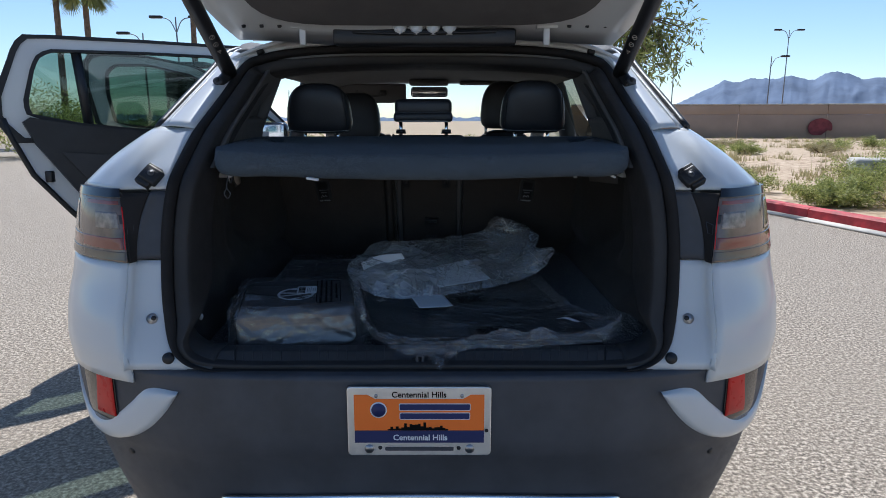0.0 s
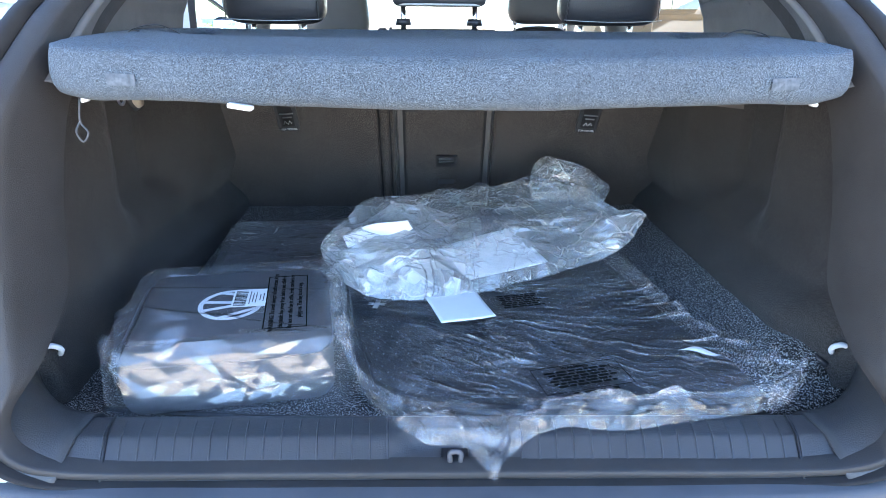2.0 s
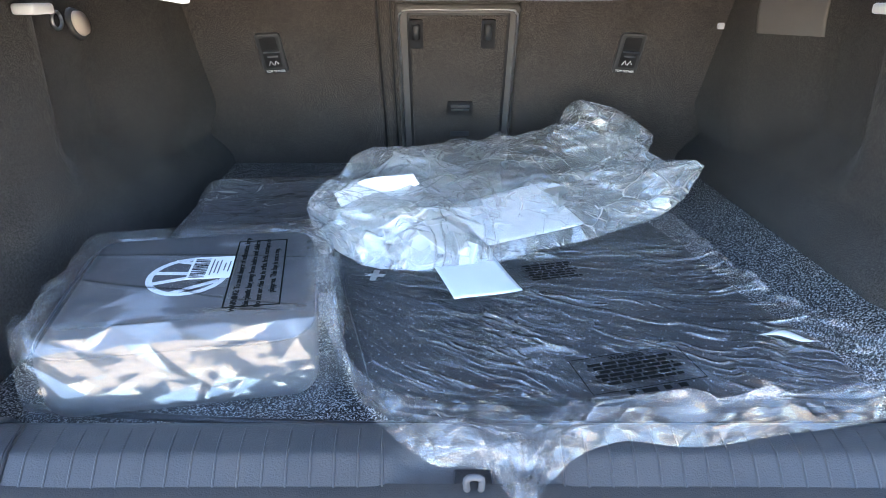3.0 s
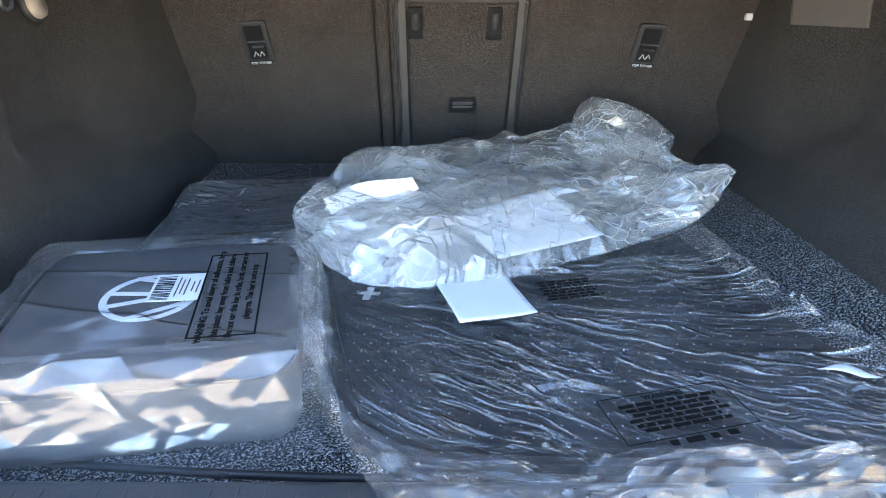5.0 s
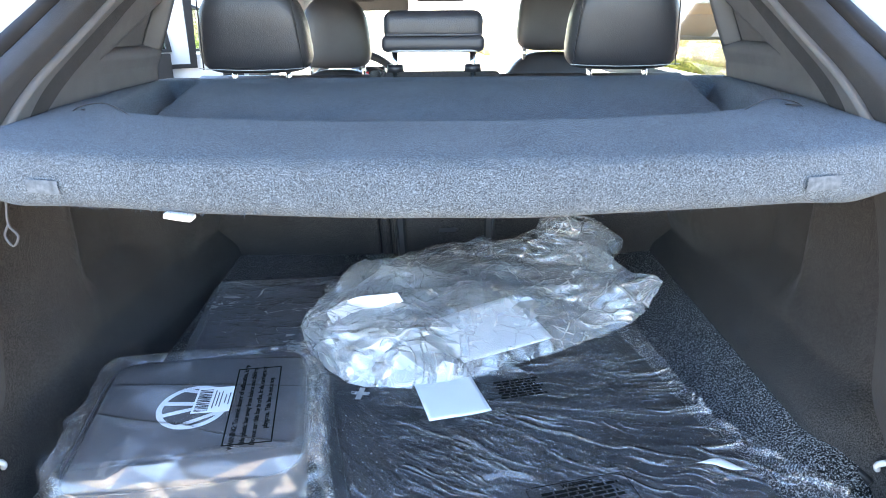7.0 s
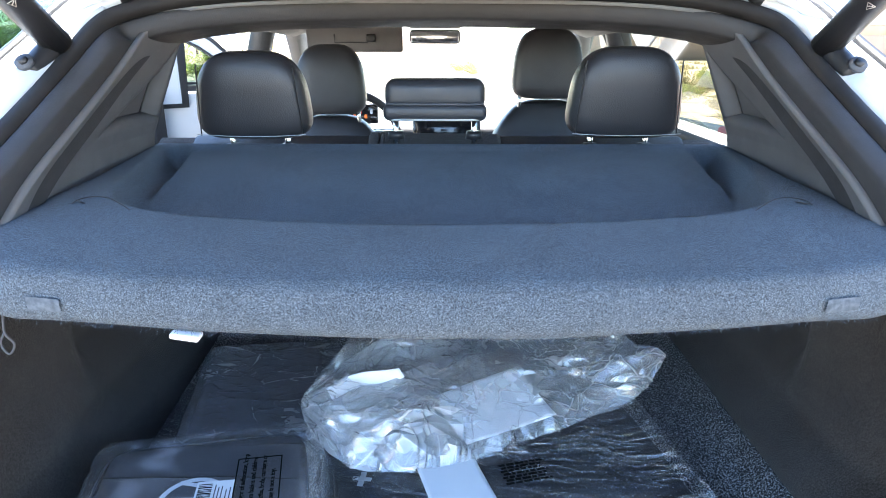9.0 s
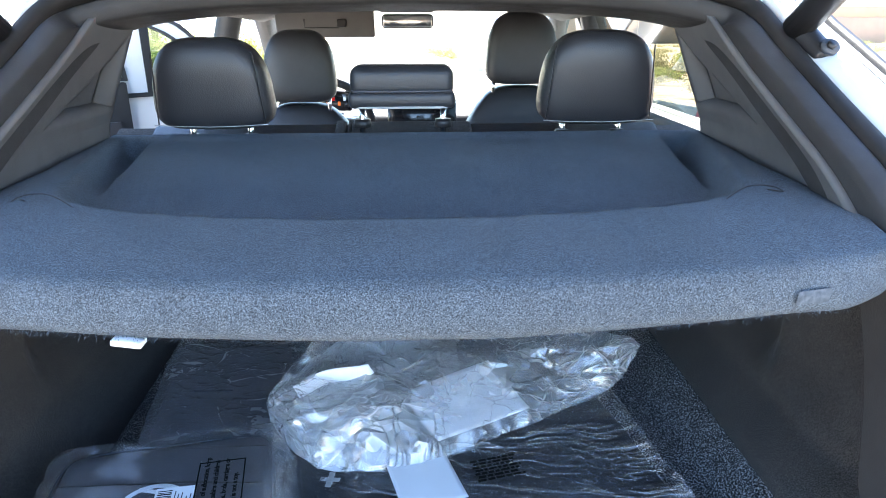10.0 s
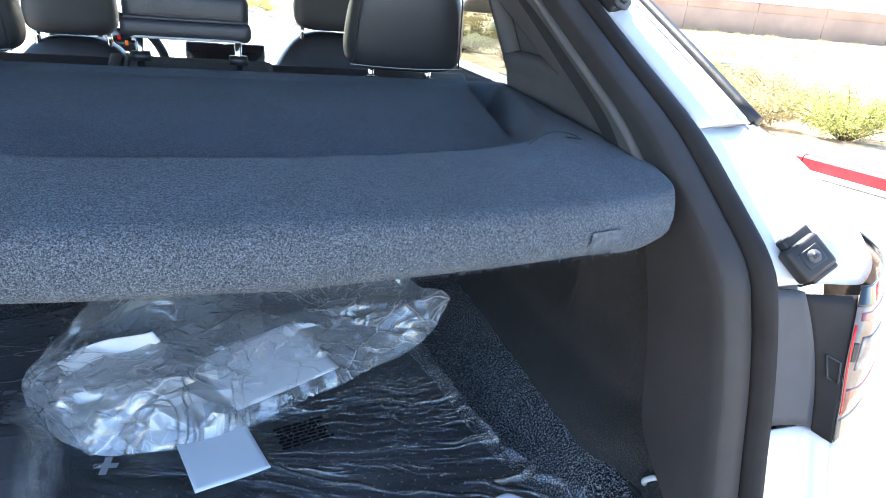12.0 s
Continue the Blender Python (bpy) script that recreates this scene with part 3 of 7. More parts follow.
tagged(mesh_ob("dry_tufts", tv_, tf_, DRYSCRUB, smooth=False), "pale dry grass tufts on sandy ground", "dry grass", kind="stuff")

# concrete block behind the shrubs
bm = rbox_bm((1.9, 0.9, 0.62), 0.08, 3, (0, 0, 0.28))
for v in bm.verts:
    v.co += Vector((noise.noise(v.co * 2.1), noise.noise(v.co * 2.3 + Vector((5, 0, 0))), noise.noise(v.co * 1.7))) * 0.05
bm.transform(pose(8.5, 10.3, 0, 0, 0, -22))
tagged(part("concrete_block", bm, CONCRETE), "weathered pale concrete block among the shrubs", "concrete block")


def palm(x, y, h, seed, crown=True):
    rng = random.Random(seed)
    e = tagged(new("palm_tree"), "tall fan palm with a slim brown trunk", "palm tree", "palm trees")
    e.location = (x, y, 0)
    n = 24
    pts = [(0.02 * h * math.sin(i / n * 1.3), 0, h * i / n - 0.2) for i in range(n + 1)]
    tube("trunk", pts, [0.17 - 0.05 * i / n + (0.012 if i % 2 else 0) for i in range(n + 1)], BARK, e, sides=10)
    verts, faces = [], []
    for k in range(46):
        a, el = rng.uniform(0, math.tau), rng.uniform(-1.15, 1.1)
        L = rng.uniform(0.9, 1.3)
        d = Vector((math.cos(a) * math.cos(el), math.sin(a) * math.cos(el), math.sin(el)))
        base = Vector(pts[-1])
        hub = base + d * L
        side = d.cross(Vector((0, 0, 1))).normalized()
        upv = side.cross(d)
        for j in range(13):
            t = (j - 6) / 6 * 1.25
            tip = hub + (d * math.cos(t) + side * math.sin(t)) * 0.75 + Vector((0, 0, -0.22 - 0.1 * abs(t)))
            w = upv.cross(tip - hub).normalized() * 0.035
            i = len(verts)
            verts += [hub, hub.lerp(tip, 0.5) + w, tip, hub.lerp(tip, 0.5) - w]
            faces.append((i, i + 1, i + 2, i + 3))
        i = len(verts)
        w = side * 0.015
        verts += [base - w, base + w, hub + w, hub - w]
        faces.append((i, i + 1, i + 2, i + 3))
    mesh_ob("crown", verts, faces, LEAF, e, smooth=False)
    return e


palm(-19.8, 33, 9.4, 3)
palm(-18.3, 33, 8.5, 4)
palm(-14.0, 36, 10.5, 5)


def olive_tree(x, y, seed):
    """Light, drooping crown of narrow leaves on a forked trunk."""
    rng = random.Random(seed)
    e = tagged(new("tree"), "desert willow tree with narrow olive-green leaves", "tree")
    e.location = (x, y, 0)
    tv, tf, spots = [], [], []

    def limb(a, b, r0, r1, n=5, wob=0.15):
        mid = (Vector(a) + Vector(b)) / 2 + Vector((rng.gauss(0, wob), rng.gauss(0, wob), rng.gauss(0, wob)))
        v, f = tube_data(spline([a, mid, b], n), [r0 + (r1 - r0) * i / n for i in range(n + 1)], 7)
        o = len(tv)
        tv.extend(v)
        tf.extend([tuple(i + o for i in q) for q in f])
    top = (0.15, -0.1, 1.7)
    limb((0, 0, -0.1), top, 0.13, 0.10)
    for k in range(9):
        a = k / 9 * math.tau + rng.uniform(-0.3, 0.3)
        q = rng.uniform(0.6, 1.1)
        end = (q * math.cos(a), q * math.sin(a), rng.uniform(2.9, 4.6))
        limb(top, end, 0.06, 0.025, wob=0.25)
        for j in range(9):
            b = a + rng.uniform(-1.1, 1.1)
            q2 = rng.uniform(0.2, 0.9)
            tip = (end[0] + q2 * math.cos(b), end[1] + q2 * math.sin(b), max(2.15, end[2] + rng.uniform(-1.0, 0.7)))
            limb(end, tip, 0.015, 0.005, 4, 0.12)
            spots.append((*tip, 0.34))
            spots.append((*(Vector(end).lerp(Vector(tip), 0.55)), 0.26))
    mesh_ob("trunk", tv, tf, BARK, e)
    v, f = leaf_cloud(rng, spots, 52, 0.14, 0.7, 0.12)
    mesh_ob("crown", v, f, LEAF, e, smooth=False)
    return e


olive_tree(3.1, 11.6, 11)

# small dark shelter past the bushes
sh = tagged(new("bus_shelter"), "small dark metal shelter beyond the bushes", "shelter")
sh.location = (-12.6, 31, 0)
rbox("roof", (2.6, 1.5, 0.22), 0.04, (0, 0, 3.9), BLACK, sh)
for px in (-1.1, 0, 1.1):
    rbox("post", (0.12, 0.12, 3.9), 0.02, (px, 0.5, 1.95), BLACK, sh)
rbox("back_panel", (2.3, 0.06, 1.5), 0.01, (0, 0.55, 2.9), plain("dark_brown_panel", (0.06, 0.045, 0.04), 0.6), sh)


# ---- the car ----
car = tagged(new("car"), "white electric crossover with open tailgate and open doors", "car")
ZP = [0.25, 0.56, 0.675, 0.71, 0.75, 0.827, 0.94, 1.14, 1.25, 1.37, 1.44, 1.60]
YP = [0.03, 0.03, 0.045, 0.05, 0.060, 0.105, 0.14, 0.186, 0.33, 0.58, 0.69, 0.86]


def rear_y(z):
    """How far ahead the rear opening's flange lies at a height."""
    return sum(float(np.interp(z + d, ZP, YP)) for d in (-0.02, -0.01, 0, 0.01, 0.02)) / 5


HALF = [(0.0, 0.722), (0.22, 0.722), (0.40, 0.722), (0.48, 0.727), (0.531, 0.745), (0.567, 0.784), (0.588, 0.858), (0.597, 0.97), (0.594, 1.06), (0.585, 1.13),
        (0.577, 1.20), (0.566, 1.306), (0.559, 1.388), (0.543, 1.444), (0.499, 1.469), (0.409, 1.488), (0.254, 1.500), (0.0, 1.505)]
right = spline(HALF, 96)
RING = [(float(p[0]), float(p[1])) for p in right] + [(-float(p[0]), float(p[1])) for p in right[-2:0:-1]]
NR = len(RING)


def edge_x(z):
    """Half-width of the opening at a height."""
    side = [p for p in right if p[0] > 0.3]
    return float(np.interp(z, [p[1] for p in side], [p[0] for p in side]))


def ring_row(inset, ahead, only=None):
    """The opening's outline moved inwards and ahead; inset and ahead may depend on the height."""
    out = []
    for i, (x, z) in enumerate(RING):
        a, b = RING[i - 1], RING[(i + 1) % NR]
        t = Vector((b[0] - a[0], b[1] - a[1])).normalized()
        nx, nz = -t.y, t.x
        k = inset(x, z) if callable(inset) else inset
        d = ahead(x, z) if callable(ahead) else ahead
        px, pz = x + nx * k, z + nz * k
        out.append((px, rear_y(z) + d, pz))
    return out


low = lambda x, z: 1 - 0.74 * smooth01(0.82, 0.73, z)
seal = [(0.0, 0.004), (0.002, -0.007), (0.008, -0.013), (0.016, -0.014), (0.022, -0.009), (0.025, 0.000), (0.0265, 0.010)]
loft("door_seal", [ring_row(lambda x, z, a=a: a * low(x, z), b) for a, b in seal], SEAL, car, "soft black rubber door seal", closed=True)
trim_rows = [(0.0262, 0.012), (0.0275, 0.003), (0.031, 0.0), (0.044, 0.001), (0.056, 0.004), (0.0595, 0.008), (0.062, 0.026), (0.066, 0.06), (0.069, 0.09), (0.070, 0.13)]
loft("opening_trim", [ring_row(lambda x, z, a=a: a * low(x, z), lambda x, z, b=b: b * (1 - 0.80 * smooth01(0.90, 0.77, z))) for a, b in trim_rows], OPENTRIM, car, "charcoal trim round the boot opening", closed=True)

# outer skin
WZ, WX = [0.25, 0.45, 0.6, 0.73, 0.85, 1.0, 1.1, 1.2], [0.825, 0.880, 0.908, 0.922, 0.922, 0.912, 0.902, 0.89]
BZ, BY = [0.22, 0.30, 0.42, 0.50, 0.545, 0.56, 0.65, 0.715, 0.76, 0.83, 0.905, 1.0, 1.105, 1.2], [0.09, 0.065, 0.04, 0.03, 0.012, 0.010, 0.010, 0.012, 0.004, 0.018, 0.050, 0.075, 0.115, 0.15]


def skin(x, z, out=0.0):
    """The rounded rear skin of the car."""
    w = float(np.interp(z, WZ, WX))
    s = min(1.0, abs(x) / w)
    return float(np.interp(z, BZ, BY)) + 0.40 * (1 - math.sqrt(max(0, 1 - s ** 4))) - out


def skin_strip(name, z0, z1, x0, mat, n, rows, out=0.0, parent=None, label="", wall=0.006, x1=1.0, tail=0.0, sgn=1, lean=0.0):
    """A band of the skin from x0 round the corner; x1 is the share of the half-width where it ends, tail runs on along the flank."""
    lines = []
    for j in range(rows + 1):
        z = z0 + (z1 - z0) * j / rows
        w = float(np.interp(z, WZ, WX))
        a0 = x0(z) if callable(x0) else x0
        line = []
        for i in range(n + 1):
            s = 1 - (1 - i / n) ** 2.2
            x = a0 + (w * x1 - a0) * s
            xx = x + (out if i > n * 0.75 else out * i / n)
            line.append((sgn * xx, skin(x, z, out) - lean * smooth01(0.955, 1.09, z) * smooth01(0.645, 0.70, x) * (1 - smooth01(0.80, 0.90, x)), z))
        if tail:
            e = line[-1]
            line += [(e[0], e[1] + tail * k / 6, z) for k in range(1, 7)]
        lines.append(line)
    return loft(name, lines, mat, parent or car, label, wall=wall, offset=0.0)


def bumper_line(z, n=60):
    w = float(np.interp(z, WZ, WX))
    xs = [w * (1 - (1 - i / n) ** 2.2) for i in range(n + 1)]
    return [(-x, skin(x, z), z) for x in xs[:0:-1]] + [(x, skin(x, z), z) for x in xs]


def lamp_y(x, z):
    """The lamp's face: the rear skin with a slight overhang towards its top."""
    return skin(x, z) - 0.028 * smooth01(0.955, 1.09, z) * smooth01(0.645, 0.70, x) * (1 - smooth01(0.80, 0.90, x))


def lamp_patch(name, z0, z1, xa, xb, d, mat, parent, sgn, label="", fn=lamp_y, n=44, m=10):
    """A piece of that face between two heights and two edges xa(z), xb(z), d proud of it."""
    rows = []
    for j in range(m + 1):
        z = z0 + (z1 - z0) * j / m
        row = []
        for i in range(n + 1):
            x = xa(z) + (xb(z) - xa(z)) * (1 - (1 - i / n) ** 1.7)
            e = 0.0015
            nx, nz = (fn(x + e, z) - fn(x - e, z)) / (2 * e), (fn(x, z + e) - fn(x, z - e)) / (2 * e)
            nrm = Vector((nx, -1, nz)).normalized()
            row.append((sgn * (x + nrm.x * d), fn(x, z) + nrm.y * d, z + nrm.z * d))
        rows.append(row)
    return loft(name, rows, mat, parent, label, wall=0.0015, offset=1 if sgn > 0 else -1)


bl = [bumper_line(z) for z in (0.26, 0.30, 0.35, 0.41, 0.46, 0.50, 0.53, 0.548, 0.58, 0.64, 0.70, 0.715, 0.722)]
bl.append([(p[0], p[1] + 0.012, 0.7275) for p in bl[-1]])
bl.append([(p[0], p[1] + 0.05, 0.727) for p in bl[-2]])
bumper = loft("bumper", bl, BUMPER, car, "dark grey grained plastic bumper")
loft("bumper_lip", [[(x, skin(x, z, 0.012), z - 0.01 * (x / 0.4) ** 2) for x in np.linspace(-0.46, 0.46, 31)] for z in (0.395, 0.40, 0.425, 0.432)], CHROME, bumper, "silver lower bumper strip", wall=0.01)
for s in (1, -1):
    up = spline([(0.534, 0.683), (0.61, 0.686), (0.667, 0.640), (0.735, 0.585), (0.795, 0.575), (0.845, 0.600), (0.893, 0.700)], 40)
    lo = spline([(0.538, 0.676), (0.577, 0.620), (0.628, 0.574), (0.697, 0.540), (0.780, 0.520), (0.850, 0.520), (0.920, 0.700)], 40)
    rows = []
    for k in range(9):
        t = k / 8
        rise = 0.014 * math.sin(math.pi * min(max(t, 0.04), 0.96)) ** 0.4
        rows.append([(s * (a[0] + (b[0] - a[0]) * t), skin(a[0] + (b[0] - a[0]) * t, a[1] + (b[1] - a[1]) * t, rise if 0 < k < 8 else -0.004), a[1] + (b[1] - a[1]) * t) for a, b in zip(up, lo)])
    loft("bumper_blade", rows, WHITE, bumper, "white painted bumper corner blade")
    lamp_patch("reflector_well", 0.572, 0.704, lambda z: 0.700 + 0.020 * smooth01(0.60, 0.572, z), lambda z: 0.806 - 0.02 * smooth01(0.60, 0.572, z), 0.0015, GLOSSBLACK, bumper, s, "black recess round the reflector", skin, 16, 8)
    lamp_patch("reflector", 0.600, 0.702, lambda z: 0.703, lambda z: 0.752 + 0.012 * smooth01(0.70, 0.60, z), 0.005, RED, bumper, s, "red rear reflector", skin, 10, 8)
    bm = disc_bm(0.009, 0.008, 0.004, 16, Matrix.Translation((s * 0.69, skin(0.69, 0.50) - 0.001, 0.50)) @ pose(0, 0, 0, 90, 0, s * 18))
    part("parking_sensor", bm, BLACK, bumper)

    # white flange beside the opening, below the lamp
    rows = []
    for j in range(17):
        z = 0.7265 + (0.957 - 0.7265) * j / 16
        x0 = edge_x(z) - 0.004
        rows.append([(s * (x0 + (0.652 - x0) * i / 8), rear_y(z) + 0.002, z) for i in range(9)] + [(s * 0.655, rear_y(z) - 0.01, z), (s * 0.660, skin(0.66, z, 0.004), z)])
    flange = loft("rear_flange", rows, WHITE, car, "white painted flange of the boot opening", wall=0.003, offset=1 if s > 0 else -1)
    for px, pz, r, col in ((0.562, 0.752, 0.0135, BLACK), (0.610, 0.831, 0.0125, STEEL)):
        y = rear_y(pz)
        bm = disc_bm(r, r * 0.92, 0.006, 24, Matrix.Translation((s * px, y - 0.004, pz)) @ pose(0, 0, 0, 90 - 22))
        part("plug", bm, col, flange, "black rubber plug" if col is BLACK else "round dimple with a screw hole")
    bm = disc_bm(0.0055, 0.0055, 0.004, 16, Matrix.Translation((s * 0.604, rear_y(0.833) - 0.008, 0.833)) @ pose(0, 0, 0, 90 - 22))
    part("screw_hole", bm, BLACK, flange)
    # fender corner under the lamp
    skin_strip("quarter_panel", 0.695, 0.957, lambda z: 0.660 - 0.016 * smooth01(0.80, 0.70, z), WHITE, 26, 14, 0.004, tail=0.5, sgn=s, label="white painted rear quarter panel")
    # lamp cluster: the panel's curved edge and the lens's slanted one, with a black wall between
    wall_in = lambda z: 0.650 - 0.030 * max(0, (z - 0.956) / 0.155) ** 2.4
    lens_in = lambda z: 0.654 + 0.030 * (z - 0.956) / 0.155
    rows = []
    for j in range(13):
        z = 0.960 + (1.112 - 0.960) * j / 12
        x0 = edge_x(z) - 0.003
        rows.append([(s * (x0 + (wall_in(z) - x0) * i / 8), rear_y(z) + 0.003 - 0.012 * (i / 8) ** 3, z) for i in range(9)])
    loft("lamp_surround", rows, BUMPER, car, "dark grey plastic panel beside the tail lamp", wall=0.003)
    lamp = lamp_patch("tail_lamp", 0.956, 1.108, lens_in, lambda z: 0.985 * np.interp(z, WZ, WX), 0.008, LAMPGREY, car, s, "smoked tail lamp with red bands")
    # black side wall between the panel and the lens
    step = lambda f, z: (s * (wall_in(z) * (1 - f) + lens_in(z) * f), (rear_y(z) - 0.009) * (1 - f) + (lamp_y(lens_in(z), z) - 0.008) * f, z)
    loft("lamp_bezel", [[step(i / 8, 0.957 + 0.153 * j / 12) for i in range(9)] for j in range(13)], SEAL, lamp, "black inner lamp wall", wall=0.003)
    mark = [(0.40, 1.046), (0.86, 1.040), (0.90, 1.018), (0.48, 1.022), (0.40, 1.046)]
    tube("embossed_mark", [Vector(step(f, z)) + Vector((-s * 0.002, -0.001, 0)) for f, z in mark], 0.0011, BUMPER, lamp, sides=5)
    wide = lambda k: (lambda z: k * float(np.interp(z, WZ, WX)))
    at_x = lambda x: (lambda z: x)
    from_lens = lambda d: (lambda z: lens_in(z) + d)
    for nm, z0, z1, xa, xb, d, mat, lab in (
            ("lamp_top", 1.096, 1.117, lens_in, wide(0.94), 0.0095, GLOSSBLACK, "gloss black top of the lamp"),
            ("red_band", 1.082, 1.090, from_lens(0.006), wide(0.86), 0.0086, LAMPRED, "dim red light band"),
            ("clear_field", 1.030, 1.066, from_lens(0.012), at_x(0.745), 0.0088, LAMPCLEAR, "clear reversing-light field"),
            ("lamp_mesh", 1.040, 1.060, from_lens(0.004), from_lens(0.009), 0.0090, BLACK, "dark mesh in the lamp"),
            ("amber_edge", 1.018, 1.086, at_x(0.815), wide(0.975), 0.0088, LAMPAMBER, "pale amber outer field"),
            ("red_edge", 0.985, 1.078, from_lens(0.0005), from_lens(0.0025), 0.0092, RED, "thin red line along the lens edge"),
            ("red_band", 0.984, 1.010, from_lens(0.006), wide(0.96), 0.0088, LAMPRED, "dull red light band"),
            ("lower_field", 0.958, 0.979, lens_in, wide(0.97), 0.0088, LAMPOLIVE, "smoked lower field")):
        lamp_patch(nm, z0, z1, xa, xb, d, mat, lamp, s, lab)
    # shoulder above the lamp, then the slanted rear pillar
    nb = 56
    wtop = 0.905
    bx = [0.592 + (wtop - 0.592) * (1 - (1 - i / nb) ** 1.8) for i in range(nb + 1)]
    bottom = [(x, min(skin(x, 1.118, 0.0) , 9) if x > 0.70 else rear_y(1.118) + (skin(0.70, 1.118) - rear_y(1.118)) * max(0, (x - 0.64) / 0.06), 1.116) for x in bx]
    bottom = [(x, y - 0.028 * smooth01(0.645, 0.70, x) * (1 - smooth01(0.80, 0.90, x)), z) for x, y, z in bottom]
    topc = spline([(edge_x(1.25), rear_y(1.25), 1.25), (0.62, 0.338, 1.252), (0.667, 0.352, 1.254), (0.70, 0.44, 1.250), (0.735, 0.62, 1.235), (0.76, 0.9, 1.215)], nb)
    rows = []
    for j in range(15):
        t = j / 14
        row = []
        for i, (b, c) in enumerate(zip(bottom, topc)):
            q = np.array(b) * (1 - t) + np.array(c) * t
            if i == 0:
                z = q[2]
                q = np.array((edge_x(z) - 0.003, rear_y(z) + 0.002, z))
            else:
                q = q + np.array((0.002, -0.024, 0.005)) * math.sin(math.pi * t) * smooth01(0, 0.35, i / nb)
                # a crisp ridge divides the rear-facing facet from the outer one
                q[1] -= 0.020 * max(0, 1 - abs(q[0] - 0.664) / 0.055) * math.sin(math.pi * (0.12 + 0.88 * t)) ** 0.7
                if i < 16:
                    zz = q[2]
                    q[1] = (rear_y(zz) + 0.002) * (1 - i / 16) + q[1] * i / 16
            row.append((s * q[0], q[1], q[2]))
        rows.append(row)
    loft("shoulder", rows, WHITE, car, "white painted shoulder above the tail lamp", wall=0.004)
    rows = []
    for j in range(17):
        t = j / 16
        z = 1.25 + (1.455 - 1.25) * t
        a = np.array((edge_x(z) - 0.003, rear_y(z) + 0.002, z))
        b = np.array((0.667 + (0.618 - 0.667) * t, 0.352 + (0.79 - 0.352) * t, 1.254 + (1.478 - 1.254) * t))
        rows.append([tuple(np.array((s, 1, 1)) * (a + (b - a) * i / 8 + np.array((0, -0.010, 0.006)) * math.sin(math.pi * i / 8))) for i in range(9)])
    pillar = loft("rear_pillar", rows, WHITE, car, "white painted rear pillar", wall=0.004)
    rail = [(s * 0.667, 0.349, 1.256), (s * 0.652, 0.48, 1.325), (s * 0.635, 0.64, 1.405), (s * 0.618, 0.80, 1.483), (s * 0.61, 1.1, 1.53)]
    tube("gutter_strip", spline(rail, 16), 0.009, BLACK, pillar, "black strip along the pillar edge", 8)
    tube("gutter_strip", [(p[0] - s * 0.024, p[1] - 0.006, p[2] + 0.004) for p in spline(rail, 16)], 0.0035, WHITE, pillar, sides=6)
    # flank
    flank = [[(s * x, y, z) for z, x in ((0.30, 0.875), (0.55, 0.90), (0.75, 0.914), (1.0, 0.905), (1.08, 0.88), (1.14, 0.80), (1.19, 0.74))] for y in (0.42, 0.8, 1.2)]
    loft("flank", flank, WHITE, car, wall=0.01)
    # rubber stop and strut bracket
    nv_ = Vector((-s * 0.22, -0.80, 0.56)).normalized()
    ya = nv_.cross(Vector((s * 0.88, 0.38, 0.29))).normalized()
    xa = ya.cross(nv_)
    turn = Matrix((xa, ya, nv_)).transposed().to_4x4()
    foot = Vector((s * 0.629, 0.196, 1.143))
    stop = rbox("bump_stop", (0.036, 0.056, 0.030), 0.003, foot + nv_ * 0.000, RUBBER, car, "black rubber bump stop with a screw", m=turn)
    rbox("stop_pad", (0.044, 0.040, 0.020), 0.005, foot + nv_ * 0.013 - xa * 0.006 - ya * 0.002, RUBBER, stop, "worn black stop pad", m=turn)
    hole = foot + nv_ * 0.0232 - xa * 0.006 - ya * 0.002
    rbox("socket", (0.024, 0.020, 0.002), 0.001, hole, BLACK, stop, m=turn)
    part("screw", disc_bm(0.0075, 0.007, 0.004, 16, Matrix.Translation(hole + nv_ * 0.002) @ turn), BUMPER, stop)
    part("screw_socket", disc_bm(0.0035, 0.0035, 0.002, 6, Matrix.Translation(hole + nv_ * 0.0042) @ turn), BLACK, stop)
    low_end, top_end = Vector((s * 0.562, 0.615, 1.405)), Vector((s * 0.60, 0.15, 1.76))
    strut = tube("gas_strut", [low_end.lerp(top_end, k / 8) for k in range(9)], 0.021, BLACK, car, "thick black gas strut of the tailgate", 14)
    tube("strut_bracket", spline([(s * 0.560, 0.632, 1.416), (s * 0.568, 0.612, 1.400), (s * 0.580, 0.576, 1.372), (s * 0.583, 0.566, 1.364)], 9), [0.012, 0.015, 0.0165, 0.017, 0.017, 0.017, 0.017, 0.018, 0.017, 0.011], BLACK, strut, "black strut foot", 12)
    part("bolt_washer", disc_bm(0.0125, 0.0125, 0.006, 20, Matrix.Translation((s * 0.581, 0.560, 1.381)) @ pose(0, 0, 0, 50)), BUMPER, strut)
    part("bolt", disc_bm(0.007, 0.007, 0.008, 6, Matrix.Translation((s * 0.581, 0.557, 1.3835)) @ pose(0, 0, 0, 50)), BLACK, strut)
    part("buffer", disc_bm(0.012, 0.010, 0.018, 16, Matrix.Translation((s * 0.500, 0.715, 1.478)) @ pose(0, 0, 0, 65)), RUBBER, pillar, "black rubber buffer")
    along = (top_end - low_end).normalized()
    face = Vector((-s * 0.5, -0.8, -0.3))
    face = (face - along * face.dot(along)).normalized()
    across = along.cross(face)
